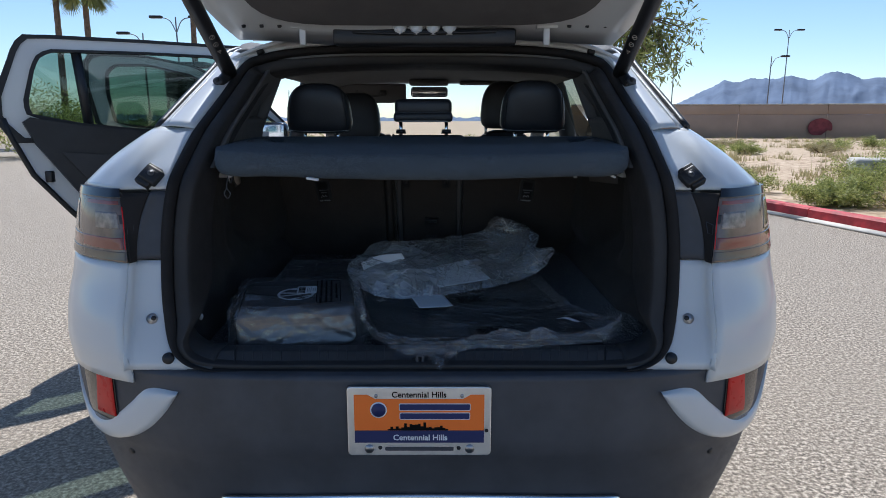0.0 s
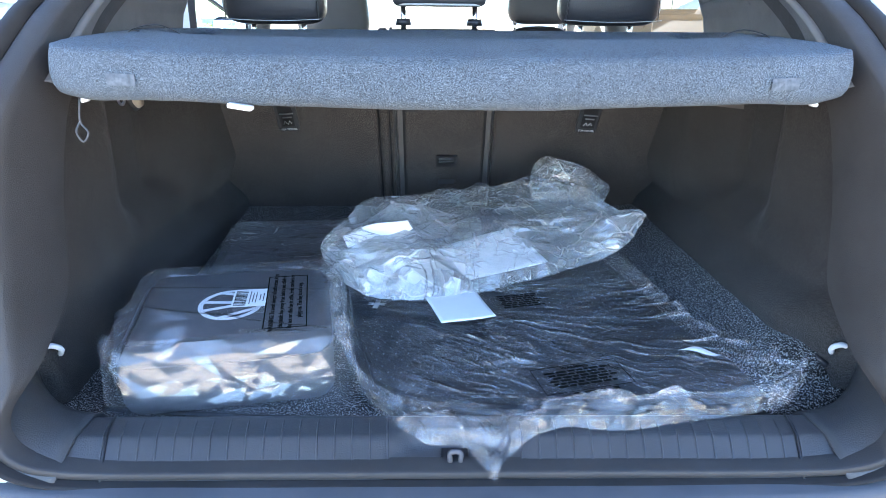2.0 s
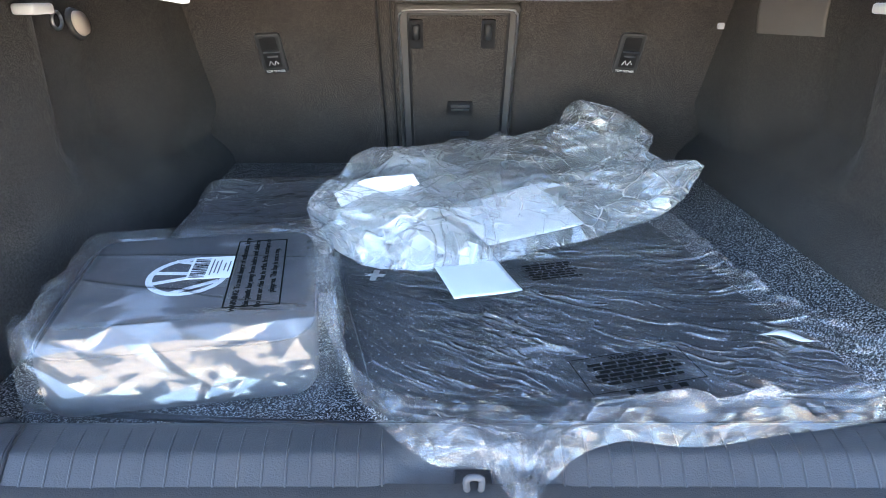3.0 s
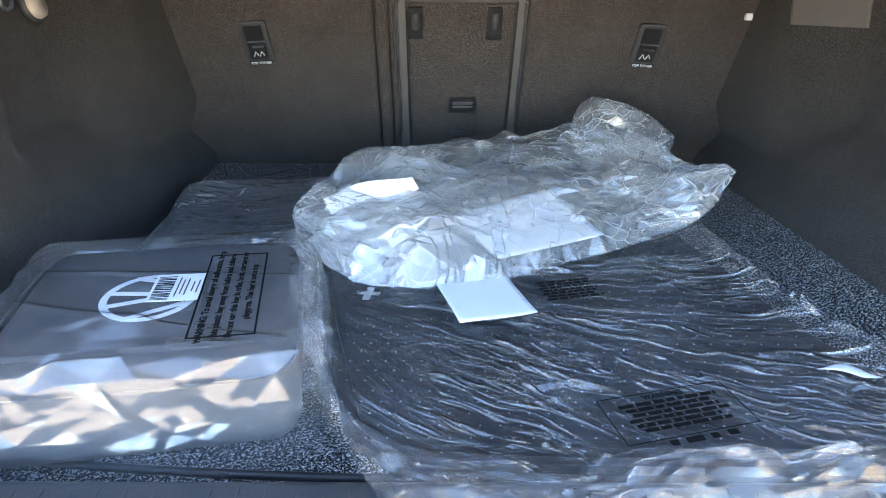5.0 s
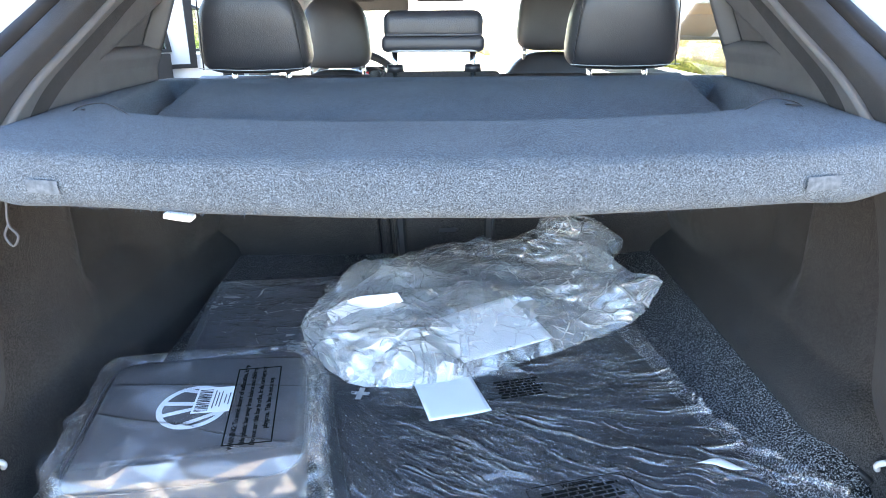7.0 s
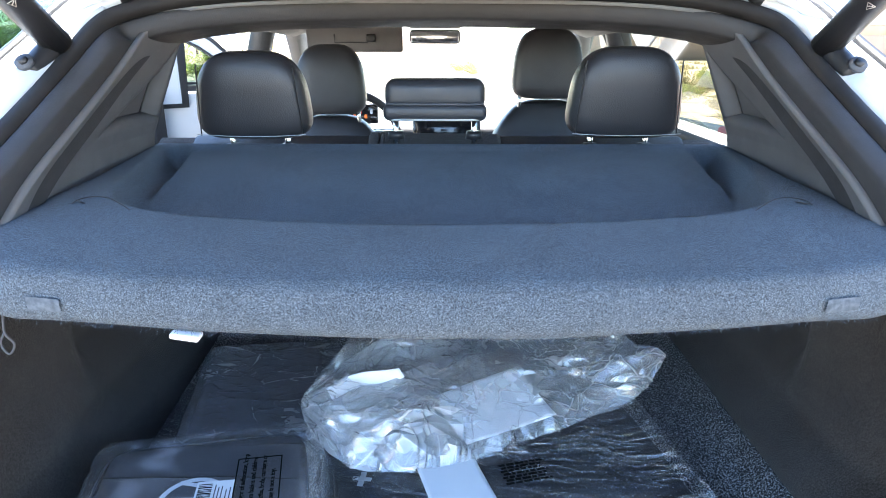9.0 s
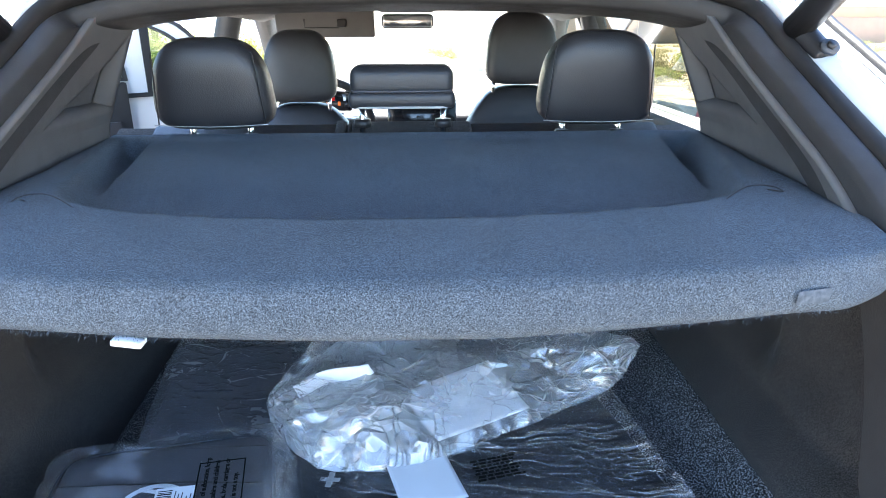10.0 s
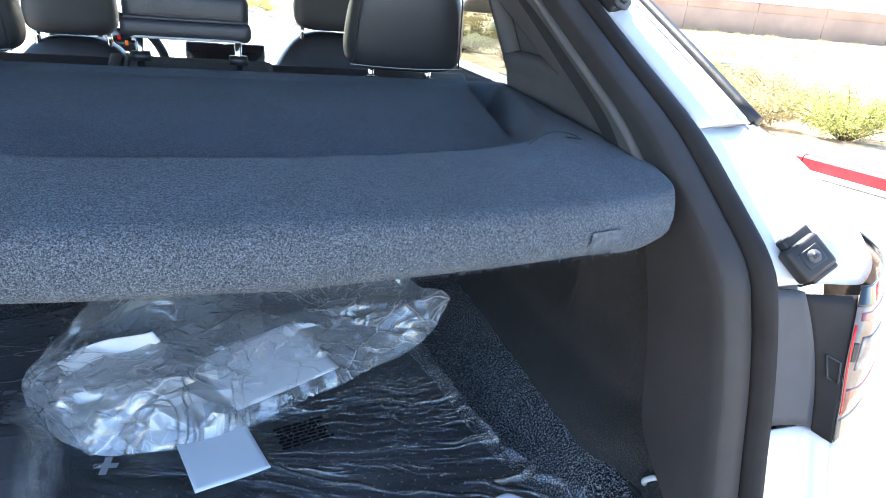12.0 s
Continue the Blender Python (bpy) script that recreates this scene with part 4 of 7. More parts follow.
    for k in range(3):
        c = low_end.lerp(top_end, 0.18 + 0.045 * k) + face * 0.0212
        n_ = 3 if k == 0 else 18
        tube("warning_mark", [c + (across * math.cos(math.tau * j / n_ + 0.5) + along * math.sin(math.tau * j / n_ + 0.5)) * 0.0065 for j in range(n_ + 1)], 0.0007, CREAM, strut, "small pale warning symbol", 5)
        tube("warning_stroke", [c - across * 0.003 - along * 0.002, c + across * 0.003 + along * 0.002], 0.0007, CREAM, strut, sides=5)

# roof, its lining and the frame over the opening
roofx = lambda y: float(np.interp(y, [0.75, 1.2, 2.0, 2.5], [0.60, 0.62, 0.62, 0.56]))
roofz = lambda y: float(np.interp(y, [0.70, 0.80, 1.2, 1.8, 2.4, 2.6], [1.53, 1.55, 1.60, 1.625, 1.58, 1.53]))
grid("roof", lambda u, v: ((2 * u - 1) * (roofx(0.70 + 1.82 * v) + 0.045), 0.70 + 1.82 * v, roofz(0.70 + 1.82 * v) - 0.11 * abs(2 * u - 1) ** 4), 28, 20, WHITE, car, "white painted roof", wall=0.01)
grid("headliner", lambda u, v: ((2 * u - 1) * 0.58, 0.74 + 1.55 * v, 1.474 + 0.02 * math.sin(math.pi * v) - 0.05 * abs(2 * u - 1) ** 4), 20, 12, HEADLINER, car, "pale grey headliner", wall=0.006)
top = [p for p in RING if p[1] > 1.40]
rows = []
for k, (o, f) in enumerate(((0.0, 0.004), (0.012, 0.004), (0.022, 0.02), (0.03, 0.06), (0.04, 0.12))):
    rows.append([(x * (1 + o * 0.8), rear_y(z) + f, z + o) for x, z in sorted(top)])
loft("roof_frame", rows, WHITE, car, "white frame above the opening", wall=0.003)
# tailgate, swung up
gate = new("tailgate")
gate.parent = car
gate["label"] = "white tailgate swung fully open"
BETA = radians(26)


def gate_pt(x, s, d=0.0):
    """A place on the open tailgate: s metres out from the hinge, d towards its outside."""
    return (x, 0.665 - s * math.cos(BETA) + d * math.sin(BETA), 1.508 + s * math.sin(BETA) + d * math.cos(BETA))


gw = lambda s: float(np.interp(s, [0, 0.05, 0.3, 0.8, 1.05], [0.545, 0.565, 0.63, 0.64, 0.60]))
shell = loft("gate_shell", [[gate_pt((2 * i / 24 - 1) * gw(s), s, 0.02 + 0.01 * math.cos(i / 24 * 9)) for i in range(25)] for s in np.linspace(0, 1.05, 16)], WHITE, gate, "white tailgate inner skin", wall=0.035, offset=1)
loft("gate_skin", [[gate_pt((2 * i / 24 - 1) * gw(s) * 1.01, s - 0.02, 0.11 - 0.03 * smooth01(0.05, -0.1, s)) for i in range(25)] for s in np.linspace(-0.12, 1.07, 9)], WHITE, gate, wall=0.01)
po = []
for a in range(0, 360, 10):
    c, q = math.cos(radians(a)), math.sin(radians(a))
    po.append((0.49 * math.copysign(abs(c) ** 0.35, c), 0.50 + 0.405 * math.copysign(abs(q) ** 0.35, q)))
panel_v = [gate_pt(x, s, -0.006) for x, s in po] + [gate_pt(x * 0.97, 0.5 + (s - 0.5) * 0.97, -0.030) for x, s in po]
n = len(po)
mesh_ob("gate_panel", panel_v, [(i, (i + 1) % n, n + (i + 1) % n, n + i) for i in range(n)] + [tuple(range(2 * n - 1, n - 1, -1))], TRIMSOFT, gate, "charcoal plastic tailgate lining", smooth=False)
for s in (1, -1):
    hb = rbox("hinge", (0.018, 0.012, 0.050), 0.004, (s * 0.345, 0.600, 1.506), WHITE, gate, "white painted hinge")
    rbox("hinge_plate", (0.060, 0.03, 0.010), 0.003, (s * 0.345, 0.600, 1.531), WHITE, gate)
    for k in range(3):
        part("gate_bolt", disc_bm(0.006, 0.006, 0.006, 12, Matrix.Translation(gate_pt(s * (0.405 + 0.050 * k), 0.085, -0.016)) @ pose(0, 0, 0, 26)), BLACK, gate)
rbox("wire_cover", (0.515, 0.05, 0.046), 0.008, (0, 0.605, 1.503), BLACK, gate, "black wiring cover at the hinge")
for k in range(4):
    part("clip_tooth", disc_bm(0.023, 0.009, 0.022, 10, Matrix.Translation((-0.068 + 0.046 * k, 0.580, 1.518)) @ pose(0, 0, 0, 180)), WHITE, gate)
tube("cable", spline([(-0.20, 0.576, 1.514), (-0.08, 0.574, 1.510), (0.06, 0.574, 1.512), (0.2, 0.576, 1.516)], 12), 0.004, BLACK, gate)

# licence plate
PM = Matrix.Translation((0, 0.001, 0.630)) @ pose(0, 0, 0, 90)


def rounded(w, h, r, n=6):
    out = []
    for cx, cy, a0 in ((w / 2 - r, h / 2 - r, 0), (-w / 2 + r, h / 2 - r, 90), (-w / 2 + r, -h / 2 + r, 180), (w / 2 - r, -h / 2 + r, 270)):
        out += [(cx + r * math.cos(radians(a0 + 90 * k / n)), cy + r * math.sin(radians(a0 + 90 * k / n))) for k in range(n + 1)]
    return out


plate = tagged(new("licence_plate"), "orange and navy dealer plate in a chrome frame", "licence plate")
off = lambda z: PM @ Matrix.Translation((0, 0, z))
slab("plate_frame", rounded(0.313, 0.160, 0.009), 0.008, off(-0.004), PLATECHROME, plate, "polished chrome plate frame", 0.002)
slab("plate_field", [(-0.141, 0.063), (-0.112, 0.063), (-0.095, 0.053), (0.095, 0.053), (0.112, 0.063), (0.141, 0.063), (0.141, -0.020), (-0.141, -0.020)], 0.001, off(0.0042), ORANGE, plate, "orange upper field")
slab("plate_band", [(-0.141, -0.0205), (0.141, -0.0205), (0.141, -0.049), (-0.141, -0.049)], 0.001, off(0.0042), NAVY, plate, "navy lower band")
writing("lettering", "Centennial Hills", 0.0185, off(0.0048) @ Matrix.Translation((0, 0.0625, 0)), INK, plate, 0.0003)
writing("lettering", "Centennial Hills", 0.0185, off(0.0058) @ Matrix.Translation((0.002, -0.037, 0)), LOGOWHITE, plate, 0.0004)
for w, cy in ((0.155, 0.035), (0.153, 0.014)):
    slab("dealer_bar", rounded(w, 0.0165, 0.003), 0.0006, off(0.0054) @ Matrix.Translation((0.034, cy, 0)), LOGOWHITE, plate)
    slab("dealer_bar", rounded(w - 0.003, 0.013, 0.002), 0.0006, off(0.0061) @ Matrix.Translation((0.034, cy, 0)), NAVY, plate)
part("round_mark", disc_bm(0.0185, 0.0185, 0.0008, 32, off(0.0054) @ Matrix.Translation((-0.088, 0.028, 0))), LOGOWHITE, plate)
part("round_mark", disc_bm(0.0155, 0.0155, 0.0008, 32, off(0.0060) @ Matrix.Translation((-0.088, 0.028, 0))), NAVY, plate)
rs = random.Random(8)
for k in range(22):
    h = rs.uniform(0.006, 0.022) * (1.1 - abs(k - 11) / 14)
    slab("skyline_block", [(-0.003, 0), (0.003, 0), (0.003, h), (-0.003, h)], 0.0006, off(0.0054) @ Matrix.Translation((-0.066 + k * 0.006, -0.0195, 0)), INK, plate)
slab("web_bar", rounded(0.150, 0.009, 0.002), 0.0005, off(0.0042) @ Matrix.Translation((0.0, -0.064, 0)), BUMPER, plate)
for x, y in ((-0.093, 0.060), (0.093, 0.060), (-0.086, -0.061), (0.086, -0.062), (0.1465, -0.020)):
    part("plate_screw", disc_bm(0.0045 if abs(x) < 0.14 else 0.002, 0.004, 0.002, 14, off(0.005) @ Matrix.Translation((x, y, 0))), STEEL if y > 0 else BLACK, plate)
for x in (-0.110, 0.110):
    part("round_mark", disc_bm(0.0105, 0.0105, 0.0006, 24, off(0.0042) @ Matrix.Translation((x, -0.064, 0))), STEEL, plate)

# ---- boot ----
FLOOR = lambda y: 0.703 + 0.062 * (y - 0.2) / 0.85
def carpet_z(x, y):
    """The boot carpet; beside the right wheel arch it rises to a raised flank."""
    return FLOOR(y) + max(0, 0.778 - FLOOR(y)) * smooth01(0.425, 0.520, x) * smooth01(0.20, 0.32, y)


grid("boot_floor", lambda u, v: ((2 * u - 1) * 0.580, 0.168 + 0.957 * v, carpet_z((2 * u - 1) * 0.580, 0.168 + 0.957 * v)), 90, 40, FLOORCLOTH, car, "salt-and-pepper boot carpet", wall=0.02)
tube("floor_binding", spline([(x, 0.204 + 0.030 * (abs(x) / 0.48) ** 2, FLOOR(0.2) + 0.003) for x in np.linspace(-0.50, 0.50, 11)], 40), 0.0045, BLACK, car, "stitched dark carpet edge")


def sill_z(x, y):
    # a flat ledge, sunk towards the striker in the middle
    sink = 0.016 * (1 - smooth01(0.045, 0.085, abs(x))) * (1 - smooth01(0.10, 0.125, y))
    return np.interp(y, [0.045, 0.056, 0.064, 0.100, 0.105, 0.110, 0.150, 0.158, 0.170, 0.195], [0.722, 0.730, 0.735, 0.7505, 0.7520, 0.7522, 0.7495, 0.745, 0.706, 0.700]) - sink


sill = grid("sill_trim", lambda u, v: ((2 * u - 1) * 0.520, 0.045 + 0.15 * v, float(sill_z((2 * u - 1) * 0.52, 0.045 + 0.15 * v))), 120, 60, TRIM, car, "ribbed grey plastic loading sill", wall=0.004)
for s in (1, -1):
    for k in range(17):
        x = 0.080 + k * 0.0212
        rows = []
        for y in (0.067, 0.082, 0.098, 0.105, 0.112, 0.130, 0.147):
            xx = s * (x + 0.22 * (y - 0.067) * (0.3 + k / 17))
            h = 0.0011 if 0.07 < y < 0.14 else 0.0
            rows.append([(xx + o, y, float(sill_z(xx, y)) + hh) for o, hh in ((-0.0014, -0.0002), (-0.0005, h), (0.0005, h), (0.0014, -0.0002))])
        loft("rib", rows, TRIM, sill, smooth=False)
    tube("sill_joint", [(s * (0.413 + 0.25 * (y - 0.055)), y, float(sill_z(0.43, y)) + 0.0006) for y in (0.052, 0.07, 0.09, 0.105, 0.13, 0.152)], 0.0018, BLACK, sill, "joint line", 6)
for s in (1, -1):
    # the ledge sweeps up into the side wall
    rows = []
    for y, sink in ((0.050, 0.024), (0.062, 0.0165), (0.080, 0.009), (0.104, 0.0), (0.15, 0.002), (0.165, 0.010), (0.180, 0.030), (0.186, 0.050)):
        rows.append([(s * (0.462 + 0.118 * math.sin(a)), y + 0.055 * (1 - math.cos(a)) * (1 if y < 0.1 else 0.9), 0.7515 + 0.125 * (1 - math.cos(a)) ** 1.15 - sink) for a in np.linspace(0, math.pi / 2, 15)])
    loft("sill_corner", rows, TRIM, sill, "rounded corner of the loading sill", wall=0.004, offset=1 if s > 0 else -1)
lock = rbox("striker_plate", (0.034, 0.03, 0.008), 0.002, (0, 0.085, 0.735), BLACK, sill, "black striker recess")
tube("striker", spline([(-0.006, 0.072, 0.738), (-0.006, 0.072, 0.752), (0.006, 0.072, 0.752), (0.006, 0.072, 0.738)], 10), 0.0032, BUMPER, lock, "dark steel lock striker", 8)


def wall_x(y, z, s=-1):
    """Half-width of the boot at a place on its felt side wall; s: 1 right, -1 left."""
    up = float(np.interp(y, [0.15, 0.24, 0.33, 0.42, 0.50, 0.550, 0.60, 0.735, 0.765, 0.875, 0.91, 1.12], [0.568, 0.602, 0.614, 0.606, 0.599, 0.596, 0.630, 0.638, 0.628, 0.556, 0.545, 0.518]))
    # the wheel arch stands proud below, with a soft ledge over it
    arch = (0.569 - 0.006 * y) + 0.016 * smooth01(0.70, 0.85, z) * (1 - smooth01(0.82, 0.92, y))
    t = smooth01(0.84, 0.93, z) * smooth01(0.30, 0.45, y) + smooth01(0.71, 0.90, z) * (1 - smooth01(0.30, 0.45, y))
    x = arch * (1 - t) + up * t if y > 0.25 else up
    x -= max(0, x - 0.526) * (smooth01(0.26, 0.36, y) if s > 0 else smooth01(0.46, 0.58, y)) * (1 - smooth01(0.785, 0.85, z))
    return x


def side_pt(s, u, v):
    z = 0.69 + 0.50 * v
    y0 = max(0.14, rear_y(z) + 0.075)
    y = y0 + (1.13 - y0) * u
    return (s * wall_x(y, z, s), y, z)


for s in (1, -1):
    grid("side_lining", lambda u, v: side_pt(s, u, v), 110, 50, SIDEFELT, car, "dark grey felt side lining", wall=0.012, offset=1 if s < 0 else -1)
    # hard bracket that carries the shelf
    brk = [[(s * (wall_x(y, 1.08) - o), y, z) for y in np.linspace(0.765, 0.868, 24)] for z, o in ((1.070, 0.002), (1.076, 0.010), (1.10, 0.013), (1.17, 0.012))]
    loft("shelf_bracket", brk, BRACKETGREY, car, "grey plastic shelf bracket", wall=0.006)
    rbox("boot_light", (0.030, 0.050, 0.014), 0.004, (s * 0.566, 0.53, 1.122), PAPER, car, "white boot-light lens")
    ring = [(s * (wall_x(0.35, 0.87) - 0.004), 0.35 + 0.010 * math.cos(a), 0.868 + 0.016 * math.sin(a)) for a in np.linspace(0, math.tau, 15)]
    tube("lashing_eye", ring, 0.0025, BLACK, car, "small black lashing eye", 6)
    tube("bag_hook", spline([(s * 0.585, 0.262, 0.788), (s * 0.570, 0.258, 0.796), (s * 0.560, 0.264, 0.788), (s * 0.566, 0.270, 0.776)], 8), 0.004, PAPER, car, "white plastic hook", 6)

for s in (1, -1):
    tube("carpet_edge", spline([(s * (wall_x(y, FLOOR(y), s) - 0.003), y, carpet_z(s * 0.523, y) + 0.003) for y in np.linspace(0.27, 1.08, 9)], 24), 0.006, BLACK, car, "dark bound edge of the boot carpet", 8)
part("speaker_cap", disc_bm(0.020, 0.017, 0.012, 24, Matrix.Translation((-0.578, 0.66, 1.098)) @ pose(0, 0, 0, 0, 78, 0)), CREAM, car, "round cream cap on the side wall")
part("cap_ring", disc_bm(0.024, 0.022, 0.006, 24, Matrix.Translation((-0.582, 0.66, 1.098)) @ pose(0, 0, 0, 0, 78, 0)), TRIM, car)
tube("ring_pull", [(-0.575, 0.595 + 0.012 * math.cos(a), 1.105 + 0.012 * math.sin(a)) for a in np.linspace(0, math.tau, 17)], 0.0025, STEEL, car, "metal ring", 6)

# rear seat backs
SEAT = lambda z: 1.035 - 0.45 * (z - 0.912)
seat = new("rear_seat")
seat.parent = car
seat["label"] = "folding rear seat back lined with grey felt"


def seat_panel(name, x0, x1, z0, z1, mat, d=0.0, r=0.012, thickness=0.10, label=""):
    bm = rbox_bm((x1 - x0, thickness, (z1 - z0) / math.cos(math.atan(0.45))), r, 3, (0, thickness / 2, 0))
    zc = (z0 + z1) / 2
    bm.transform(Matrix.Translation(((x0 + x1) / 2, SEAT(zc) + d, zc)) @ Matrix.Rotation(math.atan(0.45), 4, "X"))
    return part(name, bm, mat, seat, label)


seat_panel("seat_back", -0.60, -0.158, 0.70, 1.172, LINING, 0, 0.006)
seat_panel("seat_bolster", -0.1535, -0.1315, 0.70, 1.185, LINING, 0.002, 0.006)
seat_panel("seat_back", -0.1275, -0.1195, 0.70, 1.185, LINING, 0.001, 0.003)
seat_panel("seat_back", 0.122, 0.58, 0.70, 1.172, LINING)
seat_panel("seat_gap", -0.160, -0.125, 0.70, 1.18, BLACK, 0.010, 0.002, 0.05)
seat_panel("seat_back", -0.125, 0.126, 1.117, 1.185, LINING, 0.001)
fr = seat_panel("hatch_frame", -0.1215, 0.1245, 0.70, 1.117, TRIMSOFT, -0.002, 0.010, 0.06, "dark plastic frame of the ski hatch")
seat_panel("hatch_gap", -0.100, 0.106, 0.70, 1.106, BLACK, -0.0035, 0.006, 0.03)
seat_panel("ski_hatch", -0.094, 0.100, 0.70, 1.100, LINING, -0.006, 0.006, 0.03, "felt-covered ski hatch")


def seat_pt(x, z, d):
    return (x, SEAT(z) - d, z)


bead = spline([(-0.113, 0.70), (-0.113, 0.95), (-0.113, 1.085), (-0.108, 1.104), (-0.092, 1.110), (0.002, 1.110), (0.098, 1.110), (0.114, 1.104), (0.118, 1.085), (0.118, 0.95), (0.118, 0.70)], 80)
tube("hatch_bead", [seat_pt(x, z, 0.006) for x, z in bead], 0.0022, STEEL, seat, "thin grey bead round the ski hatch", 6)


def on_seat(x, z, d):
    return Matrix.Translation((x, SEAT(z), z)) @ Matrix.Rotation(math.atan(0.45), 4, "X") @ Matrix.Translation((0, -d, 0)) @ pose(0, 0, 0, 90)


for x in (-0.080, 0.062):
    slab("hinge_recess", rounded(0.028, 0.060, 0.005), 0.004, on_seat(x, 1.068, 0.006), BLACK, seat)
    part("hinge_pin", disc_bm(0.007, 0.007, 0.030, 12, on_seat(x, 1.074, 0.012) @ pose(0, 0, 0, 90)), TRIM, seat)
slab("latch", rounded(0.054, 0.034, 0.004), 0.004, on_seat(0.010, 0.911, 0.006), BLACK, seat, "black release catch")
slab("latch_bar", rounded(0.040, 0.004, 0.001), 0.003, on_seat(0.010, 0.917, 0.010), STEEL, seat)
slab("latch_bar", rounded(0.040, 0.003, 0.001), 0.003, on_seat(0.010, 0.909, 0.010), STEEL, seat)
slab("finger_recess", rounded(0.042, 0.012, 0.003), 0.002, on_seat(0.010, 0.850, 0.006), TRIM, seat)
for x, lean in ((-0.374, -4), (0.350, 4)):
    base = on_seat(x, 1.027, 0.0) @ pose(0, 0, 0, 0, 0, -lean)
    te = slab("tether_bezel", rounded(0.052, 0.088, 0.008), 0.006, base, TRIM, seat, "grey tether anchor bezel", 0.003)
    slab("tether_well", rounded(0.034, 0.066, 0.004), 0.001, base @ Matrix.Translation((0, 0.004, 0.0062)), BLACK, te)
    for dy, w in ((0.006, 0.034), (-0.004, 0.022)):
        slab("anchor_bar", rounded(w, 0.003, 0.001), 0.002, base @ Matrix.Translation((0.002, dy, 0.0072)), STEEL, te)
    for dx in (-0.005, 0.006):
        tube("tether_symbol", [base @ Vector((dx - 0.005, -0.024, 0.0075)), base @ Vector((dx, -0.014, 0.0075)), base @ Vector((dx + 0.004, -0.022, 0.0075))], 0.0010, LOGOWHITE, te, sides=5)
    slab("tether_label", rounded(0.046, 0.009, 0.002), 0.001, base @ Matrix.Translation((0, -0.0375, 0.0062)), BLACK, te)
    writing("tether_text", "TOP TETHER", 0.0068, base @ Matrix.Translation((0, -0.0375, 0.0075)), LOGOWHITE, te, 0.0001)
for s, x in ((1, 0.517), (-1, -0.540)):
    rbox("seat_lock_pin", (0.012, 0.010, 0.012), 0.002, (x, SEAT(1.08) - 0.004, 1.08), LOGOWHITE, seat)


def cushion(w, d, h, ex=0.55, top=0.85, n=40, m=26, lean=0.0):
    """A padded head restraint: rounded block, narrower at the top."""
    verts, faces = [], []
    sp = lambda a, e: math.copysign(abs(a) ** e, a)
    for j in range(m + 1):
        b = -math.pi / 2 + math.pi * j / m
        for i in range(n):
            a = math.tau * i / n
            z = sp(math.sin(b), 0.75 if b > 0 else 0.40) * h / 2
            k = 1 - (1 - top) * max(0, z / h + 0.5) ** 2
            c = sp(math.cos(b), 0.55 if b > 0 else 0.35)
            verts.append((sp(math.cos(a), ex) * c * w / 2 * k, sp(math.sin(a), ex) * c * d / 2 + lean * (z + h / 2), z + h / 2))
    for j in range(m):
        faces += [(j * n + i, j * n + (i + 1) % n, (j + 1) * n + (i + 1) % n, (j + 1) * n + i) for i in range(n)]
    return verts, faces


def headrest(x, y, z, w, d, h, label, posts=0.5, top=0.80, seam=True, mat=None):
    v, f = cushion(w, d, h, top=top, lean=-0.12)
    hr = mesh_ob("headrest", [(a + x, b + y, c + z) for a, b, c in v], f, LEATHER, seat, label)
    if seam:
        sv = [(x + t * w * 0.47, y - d * 0.44, z + h * 0.045 + 0.004 * t * t) for t in np.linspace(-1, 1, 41)]
        tube("seam", [(p[0], p[1] - 0.003, p[2]) for p in sv], 0.0009, STITCH, hr, "white stitched seam", 5)
        for q in (-1, 1):
            side = [(x + q * w * 0.445 * (1 - 0.10 * t), y - d * 0.40 - 0.12 * h * t, z + h * (0.05 + 0.80 * t)) for t in np.linspace(0, 1, 14)]
            tube("side_seam", side, 0.0014, BLACK, hr, sides=5)
    for q in (-1, 1):
        px = x + q * w * posts * 0.5
        tube("post", [(px, y + 0.01, z - 0.055), (px, y + 0.01, z + 0.03)], 0.006, CHROME, hr, sides=10)
        part("post_guide", disc_bm(0.015, 0.013, 0.014, 18, Matrix.Translation((px, y + 0.01, z - 0.022))), BLACK, hr)
    return hr


headrest(-0.360, 0.900, 1.229, 0.218, 0.105, 0.163, "padded black leatherette outer head restraint")
headrest(0.352, 0.905, 1.231, 0.220, 0.105, 0.171, "padded black leatherette outer head restraint")
hm = rbox("headrest", (0.188, 0.085, 0.056), 0.018, (-0.013, 0.888, 1.314), LEATHER, seat, "low black leatherette middle head restraint", seg=5)
rbox("headrest_lip", (0.194, 0.095, 0.032), 0.012, (-0.013, 0.882, 1.283), LEATHER, hm, seg=4)
for pz, pw in ((1.2985, 0.090), (1.270, 0.088)):
    tube("piping", [(-0.013 + t * pw, 0.836 + 0.010 * t ** 8, pz) for t in np.linspace(-1, 1, 31)], 0.0022, STITCH if pz < 1.28 else BUMPER, hm, sides=6)
for q in (-1, 1):
    tube("post", [(-0.013 + q * 0.076, 0.885, 1.21), (-0.013 + q * 0.076, 0.885, 1.275)], 0.006, CHROME, hm, sides=10)
    part("post_guide", disc_bm(0.017, 0.015, 0.014, 18, Matrix.Translation((-0.013 + q * 0.076, 0.885, 1.236))), BLACK, hm)
seat_panel("seat_top", -0.53, 0.52, 1.155, 1.178, LEATHER, 0.012, 0.012, 0.10)

